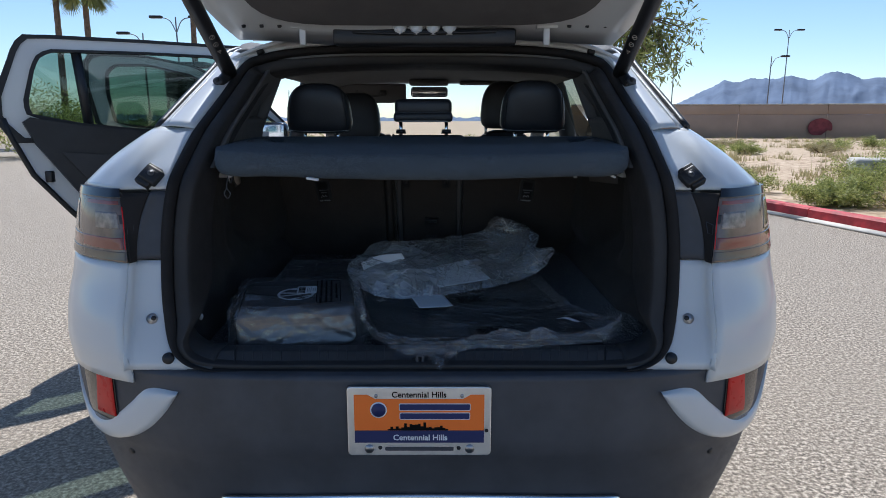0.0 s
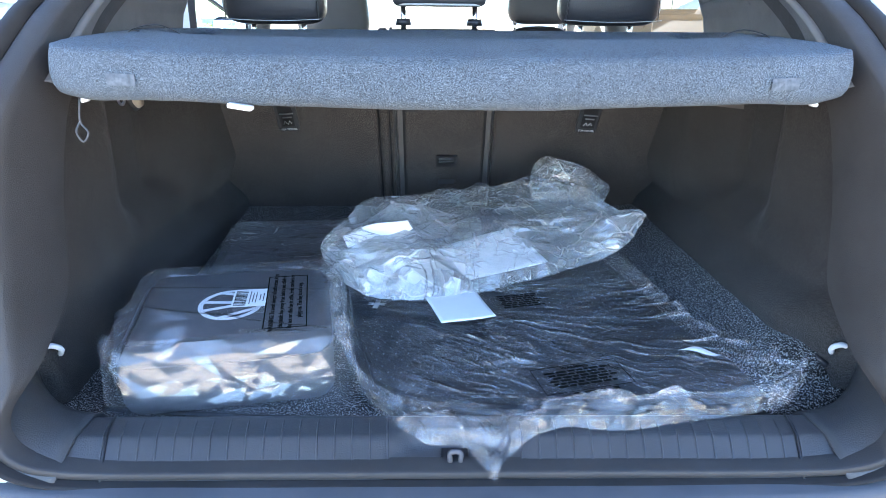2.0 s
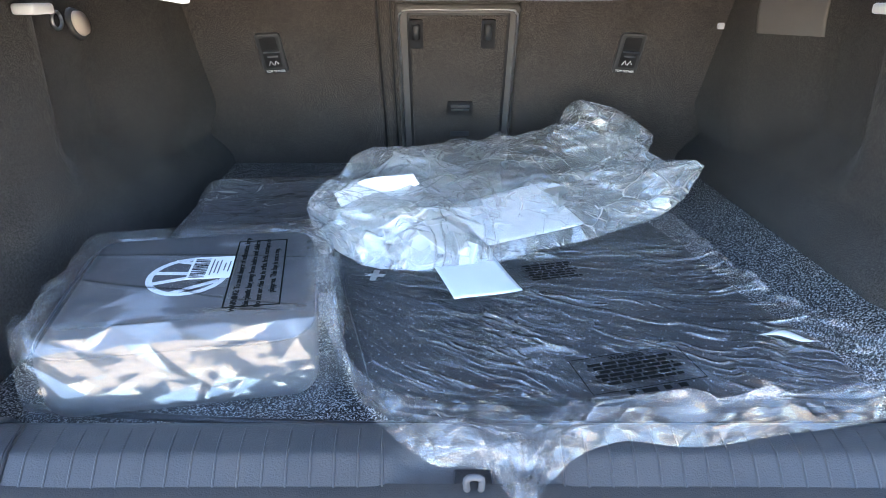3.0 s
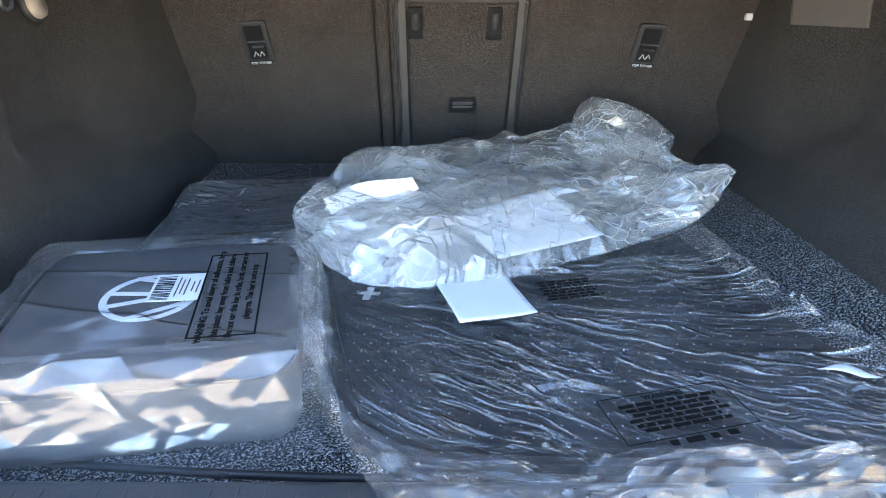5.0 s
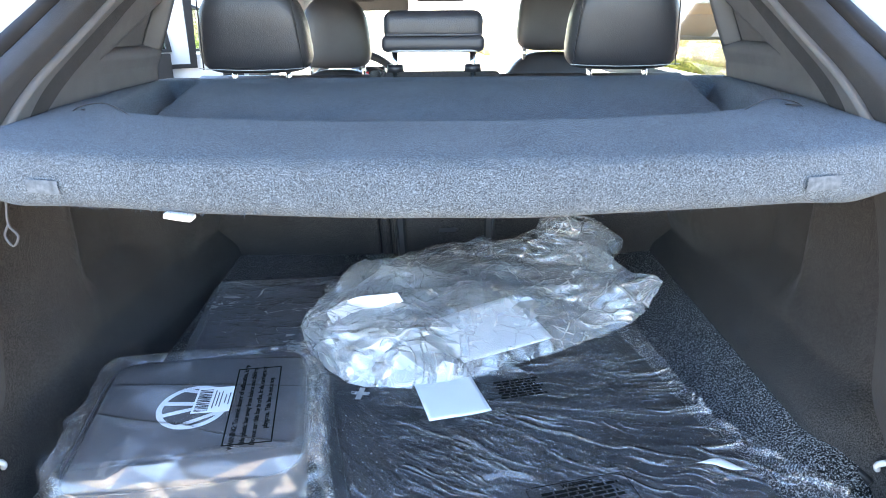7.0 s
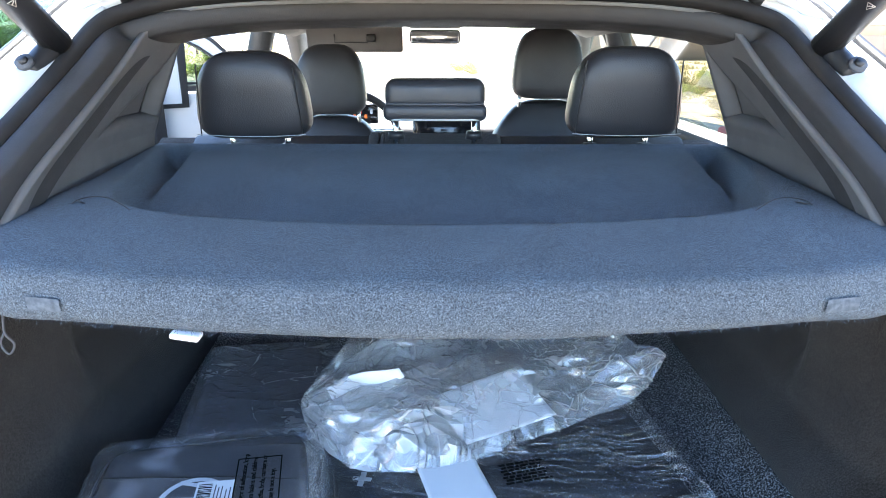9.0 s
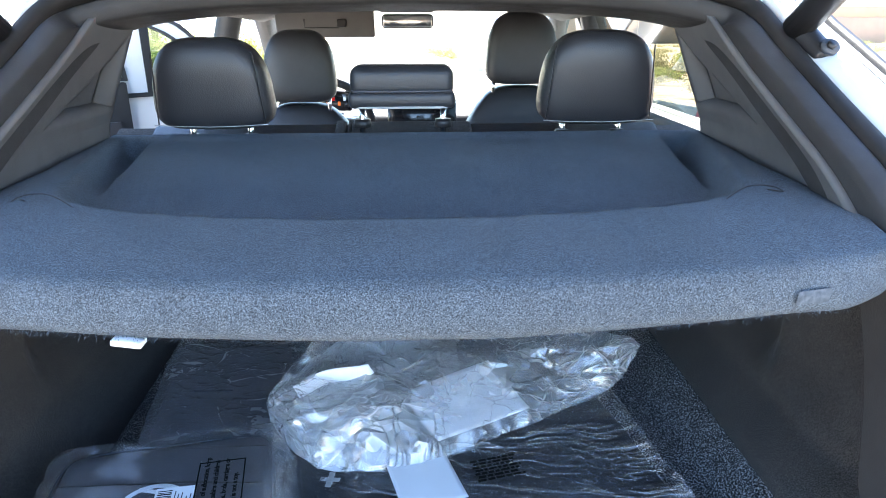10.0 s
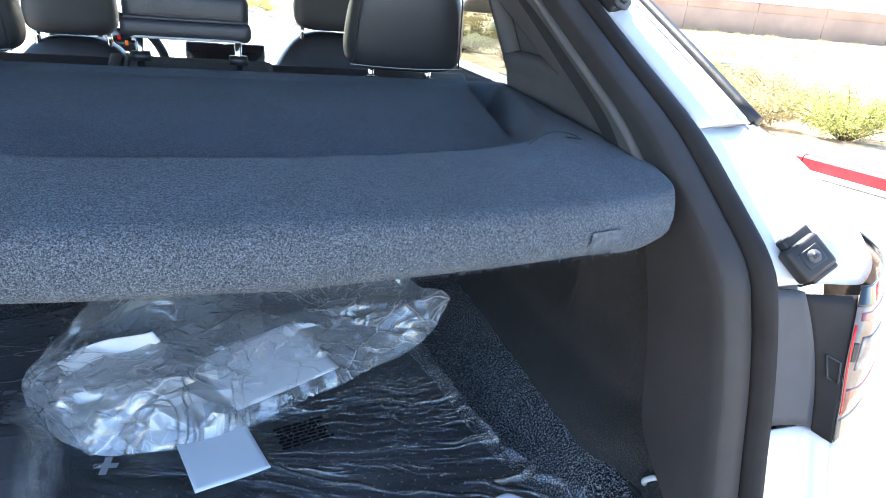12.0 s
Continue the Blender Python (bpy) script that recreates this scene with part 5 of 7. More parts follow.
# trim of the rear pillars, beside the shelf
for s in (1, -1):
    rows = []
    for j in range(97):
        z = 1.16 + (1.436 - 1.16) * j / 96
        a = np.array((edge_x(z) - 0.066, rear_y(z) + 0.06, z))
        b = np.array((np.interp(z, [1.16, 1.25, 1.43], [0.565, 0.548, 0.468]), 0.845, z))
        row = []
        for t in np.linspace(0, 1, 81):
            lim = 0.46 + 0.50 * (z - 1.285) / 0.125
            rec = 0.032 * smooth01(lim, lim + 0.03, t) * (1 - smooth01(0.965, 0.99, t)) * smooth01(1.272, 1.278, z) * (1 - smooth01(1.405, 1.425, z))
            bulge = 0.016 * math.sin(math.pi * j / 96) * math.sin(math.pi * t)
            row.append(tuple(np.array((s, 1, 1)) * (a + (b - a) * t + np.array((rec + bulge, 0, 0)))))
        rows.append(row)
    pt = loft("pillar_trim", rows, PILLARTRIM, car, "charcoal rear pillar trim with a recessed panel", wall=0.01, offset=1 if s < 0 else -1)
    tube("pillar_edge", spline([(s * 0.562, 0.846, 1.18), (s * 0.548, 0.847, 1.25), (s * 0.508, 0.847, 1.34), (s * 0.468, 0.847, 1.43)], 12), 0.006, PILLARTRIM, pt, sides=8)
    if s > 0:
        rbox("belt_trim", (0.08, 1.5, 0.05), 0.012, (s * 0.68, 1.66, 1.150), HEADLINER, car, "window-sill trim")

# ---- cabin ----
for s, nm in ((1, "passenger"), (-1, "driver")):
    fx = 0.335 if s > 0 else -0.345
    fz = 1.235 if s > 0 else 1.185
    fs = new("front_seat")
    fs.parent = car
    fs["label"] = "black front seat with a tall head restraint"
    v, f = cushion(0.225, 0.11, 0.212, top=0.80, lean=0.06)
    mesh_ob("headrest", [(a + fx, b + 1.70, c + fz) for a, b, c in v], f, LEATHER, fs)
    v, f = cushion(0.50, 0.15, 0.68, ex=0.5, top=0.62)
    mesh_ob("backrest", [(a + fx, b + 1.73, c + fz - 0.685) for a, b, c in v], f, LEATHER, fs)
    rbox("seat_base", (0.5, 0.5, 0.2), 0.05, (fx, 1.98, 0.52), LEATHER, fs)
    for q in (-1, 1):
        tube("post", [(fx + q * 0.085, 1.70, fz - 0.05), (fx + q * 0.085, 1.70, fz + 0.03)], 0.007, CHROME, fs, sides=8)
    rbox("map_pocket", (0.34, 0.012, 0.30), 0.006, (fx, 1.645, fz - 0.30), BUMPER, fs)
rbox("dashboard", (1.36, 0.42, 0.16), 0.06, (0, 2.72, 0.96), BLACK, car, "black dashboard")
scr = rbox("display", (0.30, 0.02, 0.17), 0.008, (0.03, 2.50, 1.02), GLOSSBLACK, car, "glossy centre display", m=Matrix.Rotation(radians(-8), 4, "X"))
for k, c in enumerate((RED, LOGOWHITE, ORANGE, LOGOWHITE)):
    rbox("screen_icon", (0.014, 0.003, 0.010), 0.002, (-0.05 + 0.05 * k, 2.492, 0.985), c, scr, seg=1)
binn = rbox("instrument_display", (0.15, 0.02, 0.085), 0.006, (-0.345, 2.47, 1.10), GLOSSBLACK, car, "driver's display with lit icons")
for k, c in enumerate((LOGOWHITE, ORANGE, RED, ORANGE, LOGOWHITE)):
    rbox("screen_icon", (0.012, 0.003, 0.018), 0.002, (-0.395 + 0.024 * k, 2.458, 1.10 + 0.01 * (-1) ** k), c, binn, seg=1)
wheel = tube("steering_wheel", [(-0.36 + 0.185 * math.cos(a), 2.30 - 0.06 * math.sin(a), 1.03 + 0.175 * math.sin(a)) for a in np.linspace(0, math.tau, 41)], 0.016, BLACK, car, "black steering wheel")
rbox("wheel_hub", (0.15, 0.05, 0.09), 0.02, (-0.36, 2.33, 1.03), BLACK, wheel)
rbox("wheel_spoke", (0.34, 0.02, 0.04), 0.008, (-0.36, 2.32, 1.04), CHROME, wheel)
rbox("wheel_spoke", (0.04, 0.02, 0.16), 0.008, (-0.36, 2.33, 0.95), CHROME, wheel)
vz = rbox("sun_visor", (0.365, 0.016, 0.100), 0.014, (-0.325, 2.19, 1.412), TRIMSOFT, car, "folded-down dark sun visor", m=Matrix.Rotation(radians(12), 4, "X"))
tube("visor_mirror", [(-0.40, 2.170, 1.428), (-0.40, 2.176, 1.398), (-0.275, 2.176, 1.398), (-0.275, 2.170, 1.428)], 0.0025, BLACK, vz, sides=5)
rbox("visor_clip", (0.035, 0.012, 0.028), 0.004, (-0.262, 2.172, 1.414), BLACK, vz)
vz2 = rbox("sun_visor", (0.36, 0.10, 0.014), 0.006, (0.32, 2.16, 1.462), HEADLINER, car, "folded-up pale sun visor")
mir = rbox("rear_view_mirror", (0.195, 0.030, 0.052), 0.016, (-0.020, 2.20, 1.420), BLACK, car, "black rear-view mirror", seg=4)
rbox("mirror_glass", (0.180, 0.004, 0.040), 0.002, (-0.020, 2.184, 1.420), CHROME, mir, "mirror glass")
rbox("roof_console", (0.20, 0.14, 0.026), 0.010, (-0.02, 2.10, 1.462), HEADLINER, car, "pale roof console with lamps")
for s in (1, -1):
    gh = tube("grab_handle", spline([(s * 0.50, 0.98, 1.463), (s * 0.490, 1.00, 1.440), (s * 0.490, 1.14, 1.440), (s * 0.50, 1.16, 1.463)], 12), 0.009, HEADLINER, car, "pale ceiling grab handle", 8)
    # windscreen pillar and side pillar
    tube("windscreen_pillar", spline([(s * 0.70, 3.25, 1.02), (s * 0.66, 2.85, 1.26), (s * 0.60, 2.40, 1.47), (s * 0.585, 2.2, 1.50)], 14), 0.045, HEADLINER, car, "pale windscreen pillar", 10)
    tube("roof_rail", spline([(s * 0.585, 2.3, 1.495), (s * 0.60, 1.6, 1.52), (s * 0.60, 1.0, 1.50), (s * 0.57, 0.80, 1.455)], 14), 0.035, HEADLINER, car, "pale roof rail lining", 10)
    tube("side_pillar", spline([(s * 0.72, 2.12, 0.9), (s * 0.70, 2.08, 1.2), (s * 0.60, 1.98, 1.50)], 10), 0.042, TRIM, car, "dark centre pillar", 10)
rows = [[(x, 2.36 + 0.92 * t - 0.10 * (x / 0.62) ** 2, 1.515 - 0.50 * t - 0.012 * (x / 0.62) ** 2) for x in np.linspace(-0.58 - 0.1 * t, 0.58 + 0.1 * t, 17)] for t in np.linspace(0, 1, 9)]
ws = loft("windscreen", rows, CLEARGLASS, car, "clear windscreen")
ws.visible_shadow = False
grid("bonnet", lambda u, v: ((2 * u - 1) * 0.75, 3.2 + 1.2 * v, 1.0 - 0.16 * v ** 1.6 - 0.05 * abs(2 * u - 1) ** 3), 16, 10, WHITE, car, "white bonnet", wall=0.01)
rbox("cabin_floor", (1.5, 2.6, 0.06), 0.02, (0, 2.1, 0.36), BLACK, car)
rbox("underbody", (1.5, 4.0, 0.12), 0.03, (0, 2.3, 0.28), BLACK, car)
# right doors, shut
for y0, y1 in ((1.15, 2.10), (2.14, 3.25)):
    d = new("door")
    d.parent = car
    d["label"] = "shut white side door with tinted window"
    loft("door_skin", [[(x, y, z) for z, x in ((0.35, 0.90), (0.6, 0.92), (0.9, 0.92), (1.08, 0.89), (1.13, 0.80))] for y in np.linspace(y0, y1, 5)], WHITE, d, wall=0.03)
    g = loft("window_glass", [[(0.785 - 0.19 * t, y0 + 0.03 + (y1 - y0 - 0.06) * q - (0 if y0 < 2 else 0.65 * t * q), 1.13 + 0.355 * t) for q in np.linspace(0, 1, 8)] for t in np.linspace(0, 1, 6)], DARKGLASS if y0 < 2 else GLASS, d, "tinted side window")
    g.visible_shadow = False
    tube("window_frame", [(0.785, y0 + 0.02, 1.12), (0.60, y0 + 0.02, 1.49)], 0.02, BLACK, d, sides=8)


# left doors, swung open
def open_door(hinge, tip, win, body_pts, division, label):
    """A door in the upright plane from hinge to tip; points are (metres from the hinge, height)."""
    h, t = Vector((*hinge, 0)), Vector((*tip, 0))
    d = (t - h).normalized()
    nrm = Vector((-d.y, d.x, 0))
    if nrm.y < 0:
        nrm = -nrm
    at = lambda u, z, o=0.0: tuple(h + d * u + Vector((0, 0, z)) + nrm * o)
    door = new("door")
    door.parent = car
    door["label"] = label

    def plate(name, outer, hole, o0, o1, mat, lab="", bevel=True):
        # a ring of sheet between two outlines of one length
        n = len(outer)
        rows = [[at(u, z, o0) for u, z in outer], [at(u, z, o1) for u, z in outer], [at(u, z, o1) for u, z in hole], [at(u, z, o0) for u, z in hole]]
        return loft(name, rows + [rows[0]], mat, door, lab, smooth=False, closed=True)

    def fit_to(a, b):
        # resample outline a so that it goes round with b's count
        pts = [np.array(p) for p in a]
        seg = [np.linalg.norm(pts[(i + 1) % len(pts)] - pts[i]) for i in range(len(pts))]
        L = sum(seg)
        out = []
        for k in range(b):
            s = k / b * L
            i = 0
            while s > seg[i]:
                s -= seg[i]
                i += 1
            q = pts[i] + (pts[(i + 1) % len(pts)] - pts[i]) * (s / seg[i])
            out.append((float(q[0]), float(q[1])))
        return out

    def sheet(name, outline, o0, o1, mat, lab=""):
        n = len(outline)
        v = [at(u, z, o0) for u, z in outline] + [at(u, z, o1) for u, z in outline]
        f = [tuple(range(n)), tuple(range(2 * n - 1, n - 1, -1))] + [(i, n + i, n + (i + 1) % n, (i + 1) % n) for i in range(n)]
        return mesh_ob(name, v, f, mat, door, lab, smooth=False)

    c = np.mean(np.array(win), axis=0)
    frm = fit_to(win, 72)
    outr = fit_to([(float(u), float(z)) for u, z in body_pts["frame"]], 72)
    # start both outlines at the point nearest the hinge
    k0 = min(range(72), key=lambda i: frm[i][0] + frm[i][1])
    k1 = min(range(72), key=lambda i: outr[i][0] + outr[i][1])
    frm, outr = frm[k0:] + frm[:k0], outr[k1:] + outr[:k1]
    plate("window_frame", outr, frm, 0.0, 0.035, WHITE, "white window frame")
    mid = [(a[0] * 0.2 + b[0] * 0.8, a[1] * 0.2 + b[1] * 0.8) for a, b in zip(outr, frm)]
    plate("window_seal", mid, frm, -0.012, 0.045, RUBBER, "black window seal")
    edge = [(b[0] + (a[0] - b[0]) * 1.28, b[1] + (a[1] - b[1]) * 1.28) for a, b in zip(outr, frm)]
    plate("edge_seal", edge, outr, -0.008, 0.026, RUBBER, "black rubber door seal")
    sheet("window_glass", win, 0.016, 0.020, GLASS, "green-tinted door window")
    if division:
        (u0, z0), (u1, z1) = division
        tube("window_division", [at(u0, z0, 0.018), at(u1, z1, 0.018)], 0.022, BLACK, door, "black window division bar", 8)
    sheet("door_shell", body_pts["shell"], 0.004, 0.10, WHITE, "white door shell")
    sheet("door_card", body_pts["card"], -0.045, 0.004, BLACK, "black door card")
    sheet("armrest", body_pts["arm"], -0.060, -0.045, LEATHER, "dark armrest and pocket panel")
    tube("shell_seal", [at(u, z, 0.0) for u, z in body_pts["seal"]], 0.012, RUBBER, door, sides=7)
    rbox("door_latch", (0.03, 0.03, 0.05), 0.005, at(*body_pts["latch"], 0.0), BLACK, door)
    return door


rear_win = [(0.20, 1.235), (0.62, 1.232), (0.88, 1.262), (1.062, 1.300), (1.068, 1.345), (1.03, 1.49), (1.005, 1.535), (0.96, 1.560), (0.60, 1.572), (0.25, 1.575)]
rear_frame = [(0.12, 1.18), (0.62, 1.18), (1.10, 1.20), (1.165, 1.28), (1.16, 1.37), (1.085, 1.560), (1.055, 1.607), (0.98, 1.614), (0.6, 1.622), (0.12, 1.625)]
open_door((-0.87, 2.15), (-1.706, 1.5), rear_win, {
    "frame": rear_frame,
    "shell": [(0.0, 0.42), (0.60, 0.42), (0.74, 0.60), (0.957, 0.876), (1.08, 1.04), (1.143, 1.20), (1.155, 1.26), (0.6, 1.215), (0.0, 1.215)],
    "card": [(0.20, 0.46), (0.56, 0.46), (0.70, 0.70), (0.915, 0.95), (1.06, 1.17), (1.10, 1.265), (1.07, 1.285), (0.88, 1.250), (0.60, 1.220), (0.20, 1.22)],
    "arm": [(0.24, 0.55), (0.52, 0.55), (0.66, 0.75), (0.84, 0.96), (0.97, 1.135), (0.60, 1.105), (0.24, 1.09)],
    "seal": [(0.60, 0.43), (0.74, 0.60), (0.957, 0.876), (1.08, 1.04), (1.143, 1.20), (1.165, 1.28)], "latch": (1.02, 1.03)},
    ((0.866, 1.575), (0.842, 1.24)), "open rear side door with a black door card")
front_win = [(0.10, 1.20), (0.55, 1.21), (1.02, 1.245), (1.12, 1.262), (1.145, 1.42), (1.14, 1.53), (1.10, 1.575), (0.93, 1.585), (0.70, 1.535), (0.35, 1.37)]
front_frame = [(0.02, 1.15), (0.55, 1.15), (1.10, 1.18), (1.205, 1.25), (1.245, 1.45), (1.24, 1.58), (1.20, 1.628), (0.95, 1.632), (0.68, 1.588), (0.28, 1.40)]
fd = open_door((-0.90, 3.10), (-1.98, 2.4), front_win, {
    "frame": front_frame,
    "shell": [(0.0, 0.42), (1.02, 0.42), (1.12, 0.7), (1.18, 1.0), (1.20, 1.20), (0.6, 1.18), (0.0, 1.18)],
    "card": [(0.2, 0.46), (0.96, 0.46), (1.06, 0.7), (1.10, 1.0), (1.12, 1.225), (0.6, 1.19), (0.2, 1.19)],
    "arm": [(0.24, 0.55), (0.9, 0.55), (1.0, 0.85), (0.95, 1.05), (0.24, 1.05)],
    "seal": [(1.02, 0.43), (1.12, 0.7), (1.18, 1.0), (1.205, 1.25)], "latch": (1.12, 0.95)},
    None, "open front door with its window up")
mm_ = rbox("door_mirror", (0.20, 0.10, 0.14), 0.04, (-1.05, 2.93, 1.19), GLOSSBLACK, fd, "black door mirror", seg=4)
rbox("mirror_pane", (0.16, 0.004, 0.11), 0.002, (-1.05, 2.878, 1.19), CHROME, mm_)

# ---- parcel shelf ----
def shelf_half(y):
    return float(np.interp(y, [0.185, 0.20, 0.225, 0.26, 0.31, 0.38, 0.47, 0.56, 0.70, 0.87], [0.390, 0.450, 0.488, 0.508, 0.516, 0.516, 0.509, 0.506, 0.523, 0.548]))


def shelf_front(x):
    return 0.186 + 0.048 * (abs(x) / 0.5) ** 2.6


def shelf_top(x, y):
    f = shelf_front(x) + 0.016 * (max(0, abs(x) / 0.507 - 0.88) / 0.12) ** 2.2
    base = float(np.interp(y, [0.18, 0.24, 0.32, 0.45, 0.65, 0.87], [1.194, 1.204, 1.213, 1.219, 1.222, 1.220]))
    # rolled front edge
    e = min(1, max(0, (y - f) / 0.014))
    base -= 0.007 * (1 - e) ** 2
    e = min(1, max(0, (0.507 - abs(x)) / 0.022))
    base -= 0.004 * (1 - e) ** 2 * (1 - smooth01(0.36, 0.55, y))
    # tray: its front crease bends back at the ends, the floor rises to the rear as a wedge
    ax = abs(x)
    d_front = y - float(np.interp(ax, [0, 0.1, 0.2, 0.3, 0.34, 0.38, 0.40, 0.42, 0.44, 0.56], [0.334, 0.336, 0.346, 0.366, 0.380, 0.397, 0.409, 0.430, 0.468, 0.95]))
    d_side = float(np.interp(y, [0.40, 0.41, 0.43, 0.47, 0.55, 0.72, 0.90], [0.385, 0.402, 0.422, 0.443, 0.466, 0.506, 0.544])) - ax
    inside = smooth01(0, 0.014, d_front) * smooth01(0, 0.034, d_side)
    wedge = float(np.interp(y, [0.40, 0.52, 0.67, 0.80, 0.87], [0.402, 0.422, 0.438, 0.462, 0.475]))
    rise = smooth01(0.36, 0.80, y)
    groove = smooth01(wedge - 0.012, wedge + 0.020, ax)
    base -= 0.060 * inside * max(1 - 0.90 * rise, 0.78 * groove) * (1 - smooth01(0.822, 0.852, y))
    return base


def shelf_pt(u, v):
    y0 = 0.186 + (0.872 - 0.186) * v
    # rows bend with the front edge and straighten towards the seats
    s = 2 * u - 1
    x = s * shelf_half(max(y0, 0.24) if v > 0 else 0.24)
    y = shelf_front(x) + (0.872 - shelf_front(x)) * v
    # the front corners are blunt and a little narrower
    x = s * min(shelf_half(y), float(np.interp(y, [0.19, 0.235, 0.26, 0.29, 0.32, 0.35, 0.38], [0.470, 0.486, 0.497, 0.506, 0.512, 0.515, 0.60])))
    q = max(0, abs(s) - 0.88) / 0.12
    if y < 0.34:
        y = y + 0.016 * q ** 2.2 * (1 - (y - 0.18) / 0.16)
    return x, y


nu, nv = 150, 96
verts, faces = [], []
for j in range(nv + 1):
    for i in range(nu + 1):
        u, v = i / nu, (j / nv) ** 1.25
        x, y = shelf_pt(u, v)
        verts.append((x, y, shelf_top(x, y)))
cols = nu + 1
for j in range(nv):
    faces += [(j * cols + i, j * cols + i + 1, (j + 1) * cols + i + 1, (j + 1) * cols + i) for i in range(nu)]
# front face and underside
rim = [j * cols for j in range(nv, -1, -1)] + list(range(1, nu + 1)) + [j * cols + nu for j in range(1, nv + 1)]
last = rim
for drop, inset in ((0.010, -0.003), (0.024, -0.005), (0.039, -0.003), (0.048, 0.003), (0.052, 0.012)):
    row = []
    for k in rim:
        x, y, z = verts[k]
        wgt = 1 - smooth01(0.5, 0.8, y)
        sx = math.copysign(1, x) if abs(x) > 0.44 else 0
        nx = sx * smooth01(0.44, 0.52, abs(x))
        ny = 1 - smooth01(0.47, 0.52, abs(x))
        row.append(len(verts))
        fz = 0.012 * noise.noise(Vector((x * 9, y * 9, drop * 40))) * (drop / 0.05) * 0.15
        verts.append((x - nx * inset, y + ny * inset, z - drop * (1 + 0.10 * smooth01(0.36, 0.48, abs(x))) + fz))
    faces += [(last[k], row[k], row[k + 1], last[k + 1]) for k in range(len(rim) - 1)]
    last = row
under = len(verts)
for k in last:
    x, y, z = verts[k]
    verts.append((0.0, max(y, 0.3), z + 0.004))
faces += [(last[k], under + k, under + k + 1, last[k + 1]) for k in range(len(last) - 1)]
shelf = tagged(new("parcel_shelf"), "blue-grey felt parcel shelf with a shallow tray", "parcel shelf")
shelf_b = mesh_ob("shelf_board", verts, faces, SHELFCLOTH, shelf)
# loose fibres along the lower front edge
rf = random.Random(21)
fv, ff = [], []
for _ in range(2600):
    x = rf.uniform(-0.435, 0.435)
    q = max(0, abs(x / 0.477) - 0.88) / 0.12
    y = shelf_front(1.028 * x) + 0.016 * q ** 2.2 + rf.uniform(-0.004, 0.010)
    z = shelf_top(x, y + 0.01) - rf.choice((0.050, 0.051, 0.049, 0.047)) * (1 + 0.10 * smooth01(0.36, 0.48, abs(x)))
    a = Vector((rf.gauss(0, 1), rf.gauss(-0.8, 0.5), rf.gauss(-0.8, 0.5))).normalized() * rf.uniform(0.002, 0.0045)
    w = Vector((0.00035, 0, 0))
    i = len(fv)
    p = Vector((x, y, z))
    fv += [p - w, p + w, p + a]
    ff.append((i, i + 1, i + 2))
tagged(mesh_ob("fuzz", fv, ff, SHELFCLOTH, shelf_b, smooth=False), kind="stuff")
for s in (1, -1):
    px = s * 0.390
    tube("cord", spline([(s * 0.468, 0.405, shelf_top(s * 0.46, 0.40) - 0.004), (s * 0.452, 0.412, shelf_top(0.45, 0.41) + 0.006), (s * 0.41, 0.40, shelf_top(0.41, 0.40) + 0.010), (s * 0.36, 0.375, 1.206), (s * 0.33, 0.36, 1.192)], 16), 0.0008, BLACK, shelf, "thin black shelf cord", 6)
    tube("cord_end", [(s * 0.452 + 0.007, 0.405, shelf_top(0.45, 0.41) + 0.002), (s * 0.452 - 0.007, 0.416, shelf_top(0.45, 0.41) + 0.002)], 0.0009, BLACK, shelf, sides=5)
    def on_edge(u, v):
        x, drop = px + s * 0.036 * (u - 0.5), 0.019 + 0.014 * v
        y = shelf_front(1.028 * x)
        return x, y + float(np.interp(drop, [0.010, 0.024, 0.039], [-0.003, -0.005, -0.003])) - 0.0013, shelf_top(x, y) - drop * (1 + 0.10 * smooth01(0.36, 0.48, abs(x)))
    grid("fabric_patch", on_edge, 12, 6, PATCHFELT, shelf, "worn pale patch on the edge")
tube("cord_loop", spline([(-0.470, 0.262, 1.140), (-0.474, 0.262, 1.112), (-0.466, 0.262, 1.098), (-0.474, 0.262, 1.086), (-0.481, 0.262, 1.098), (-0.474, 0.262, 1.112)], 20), 0.0014, BUMPER, shelf, "hanging loop of shelf cord", 6)
for x, y, w, lean in ((-0.252, 0.200, 0.028, 9), (-0.470, 0.285, 0.018, -28), (0.468, 0.285, 0.018, 28)):
    rbox("shelf_tag", (w, 0.016, 0.006), 0.002, (x, y, 1.139), PAPER, shelf, "white plastic tab under the shelf", m=Matrix.Rotation(radians(lean), 4, "Y"))

# ---- load in the boot ----
CR = 10.5
CASE_M = Matrix.Translation((-0.335, 0.354, FLOOR(0.36) + 0.004)) @ Matrix.Rotation(radians(CR), 4, "Z") @ Matrix.Rotation(math.atan(0.073), 4, "X")


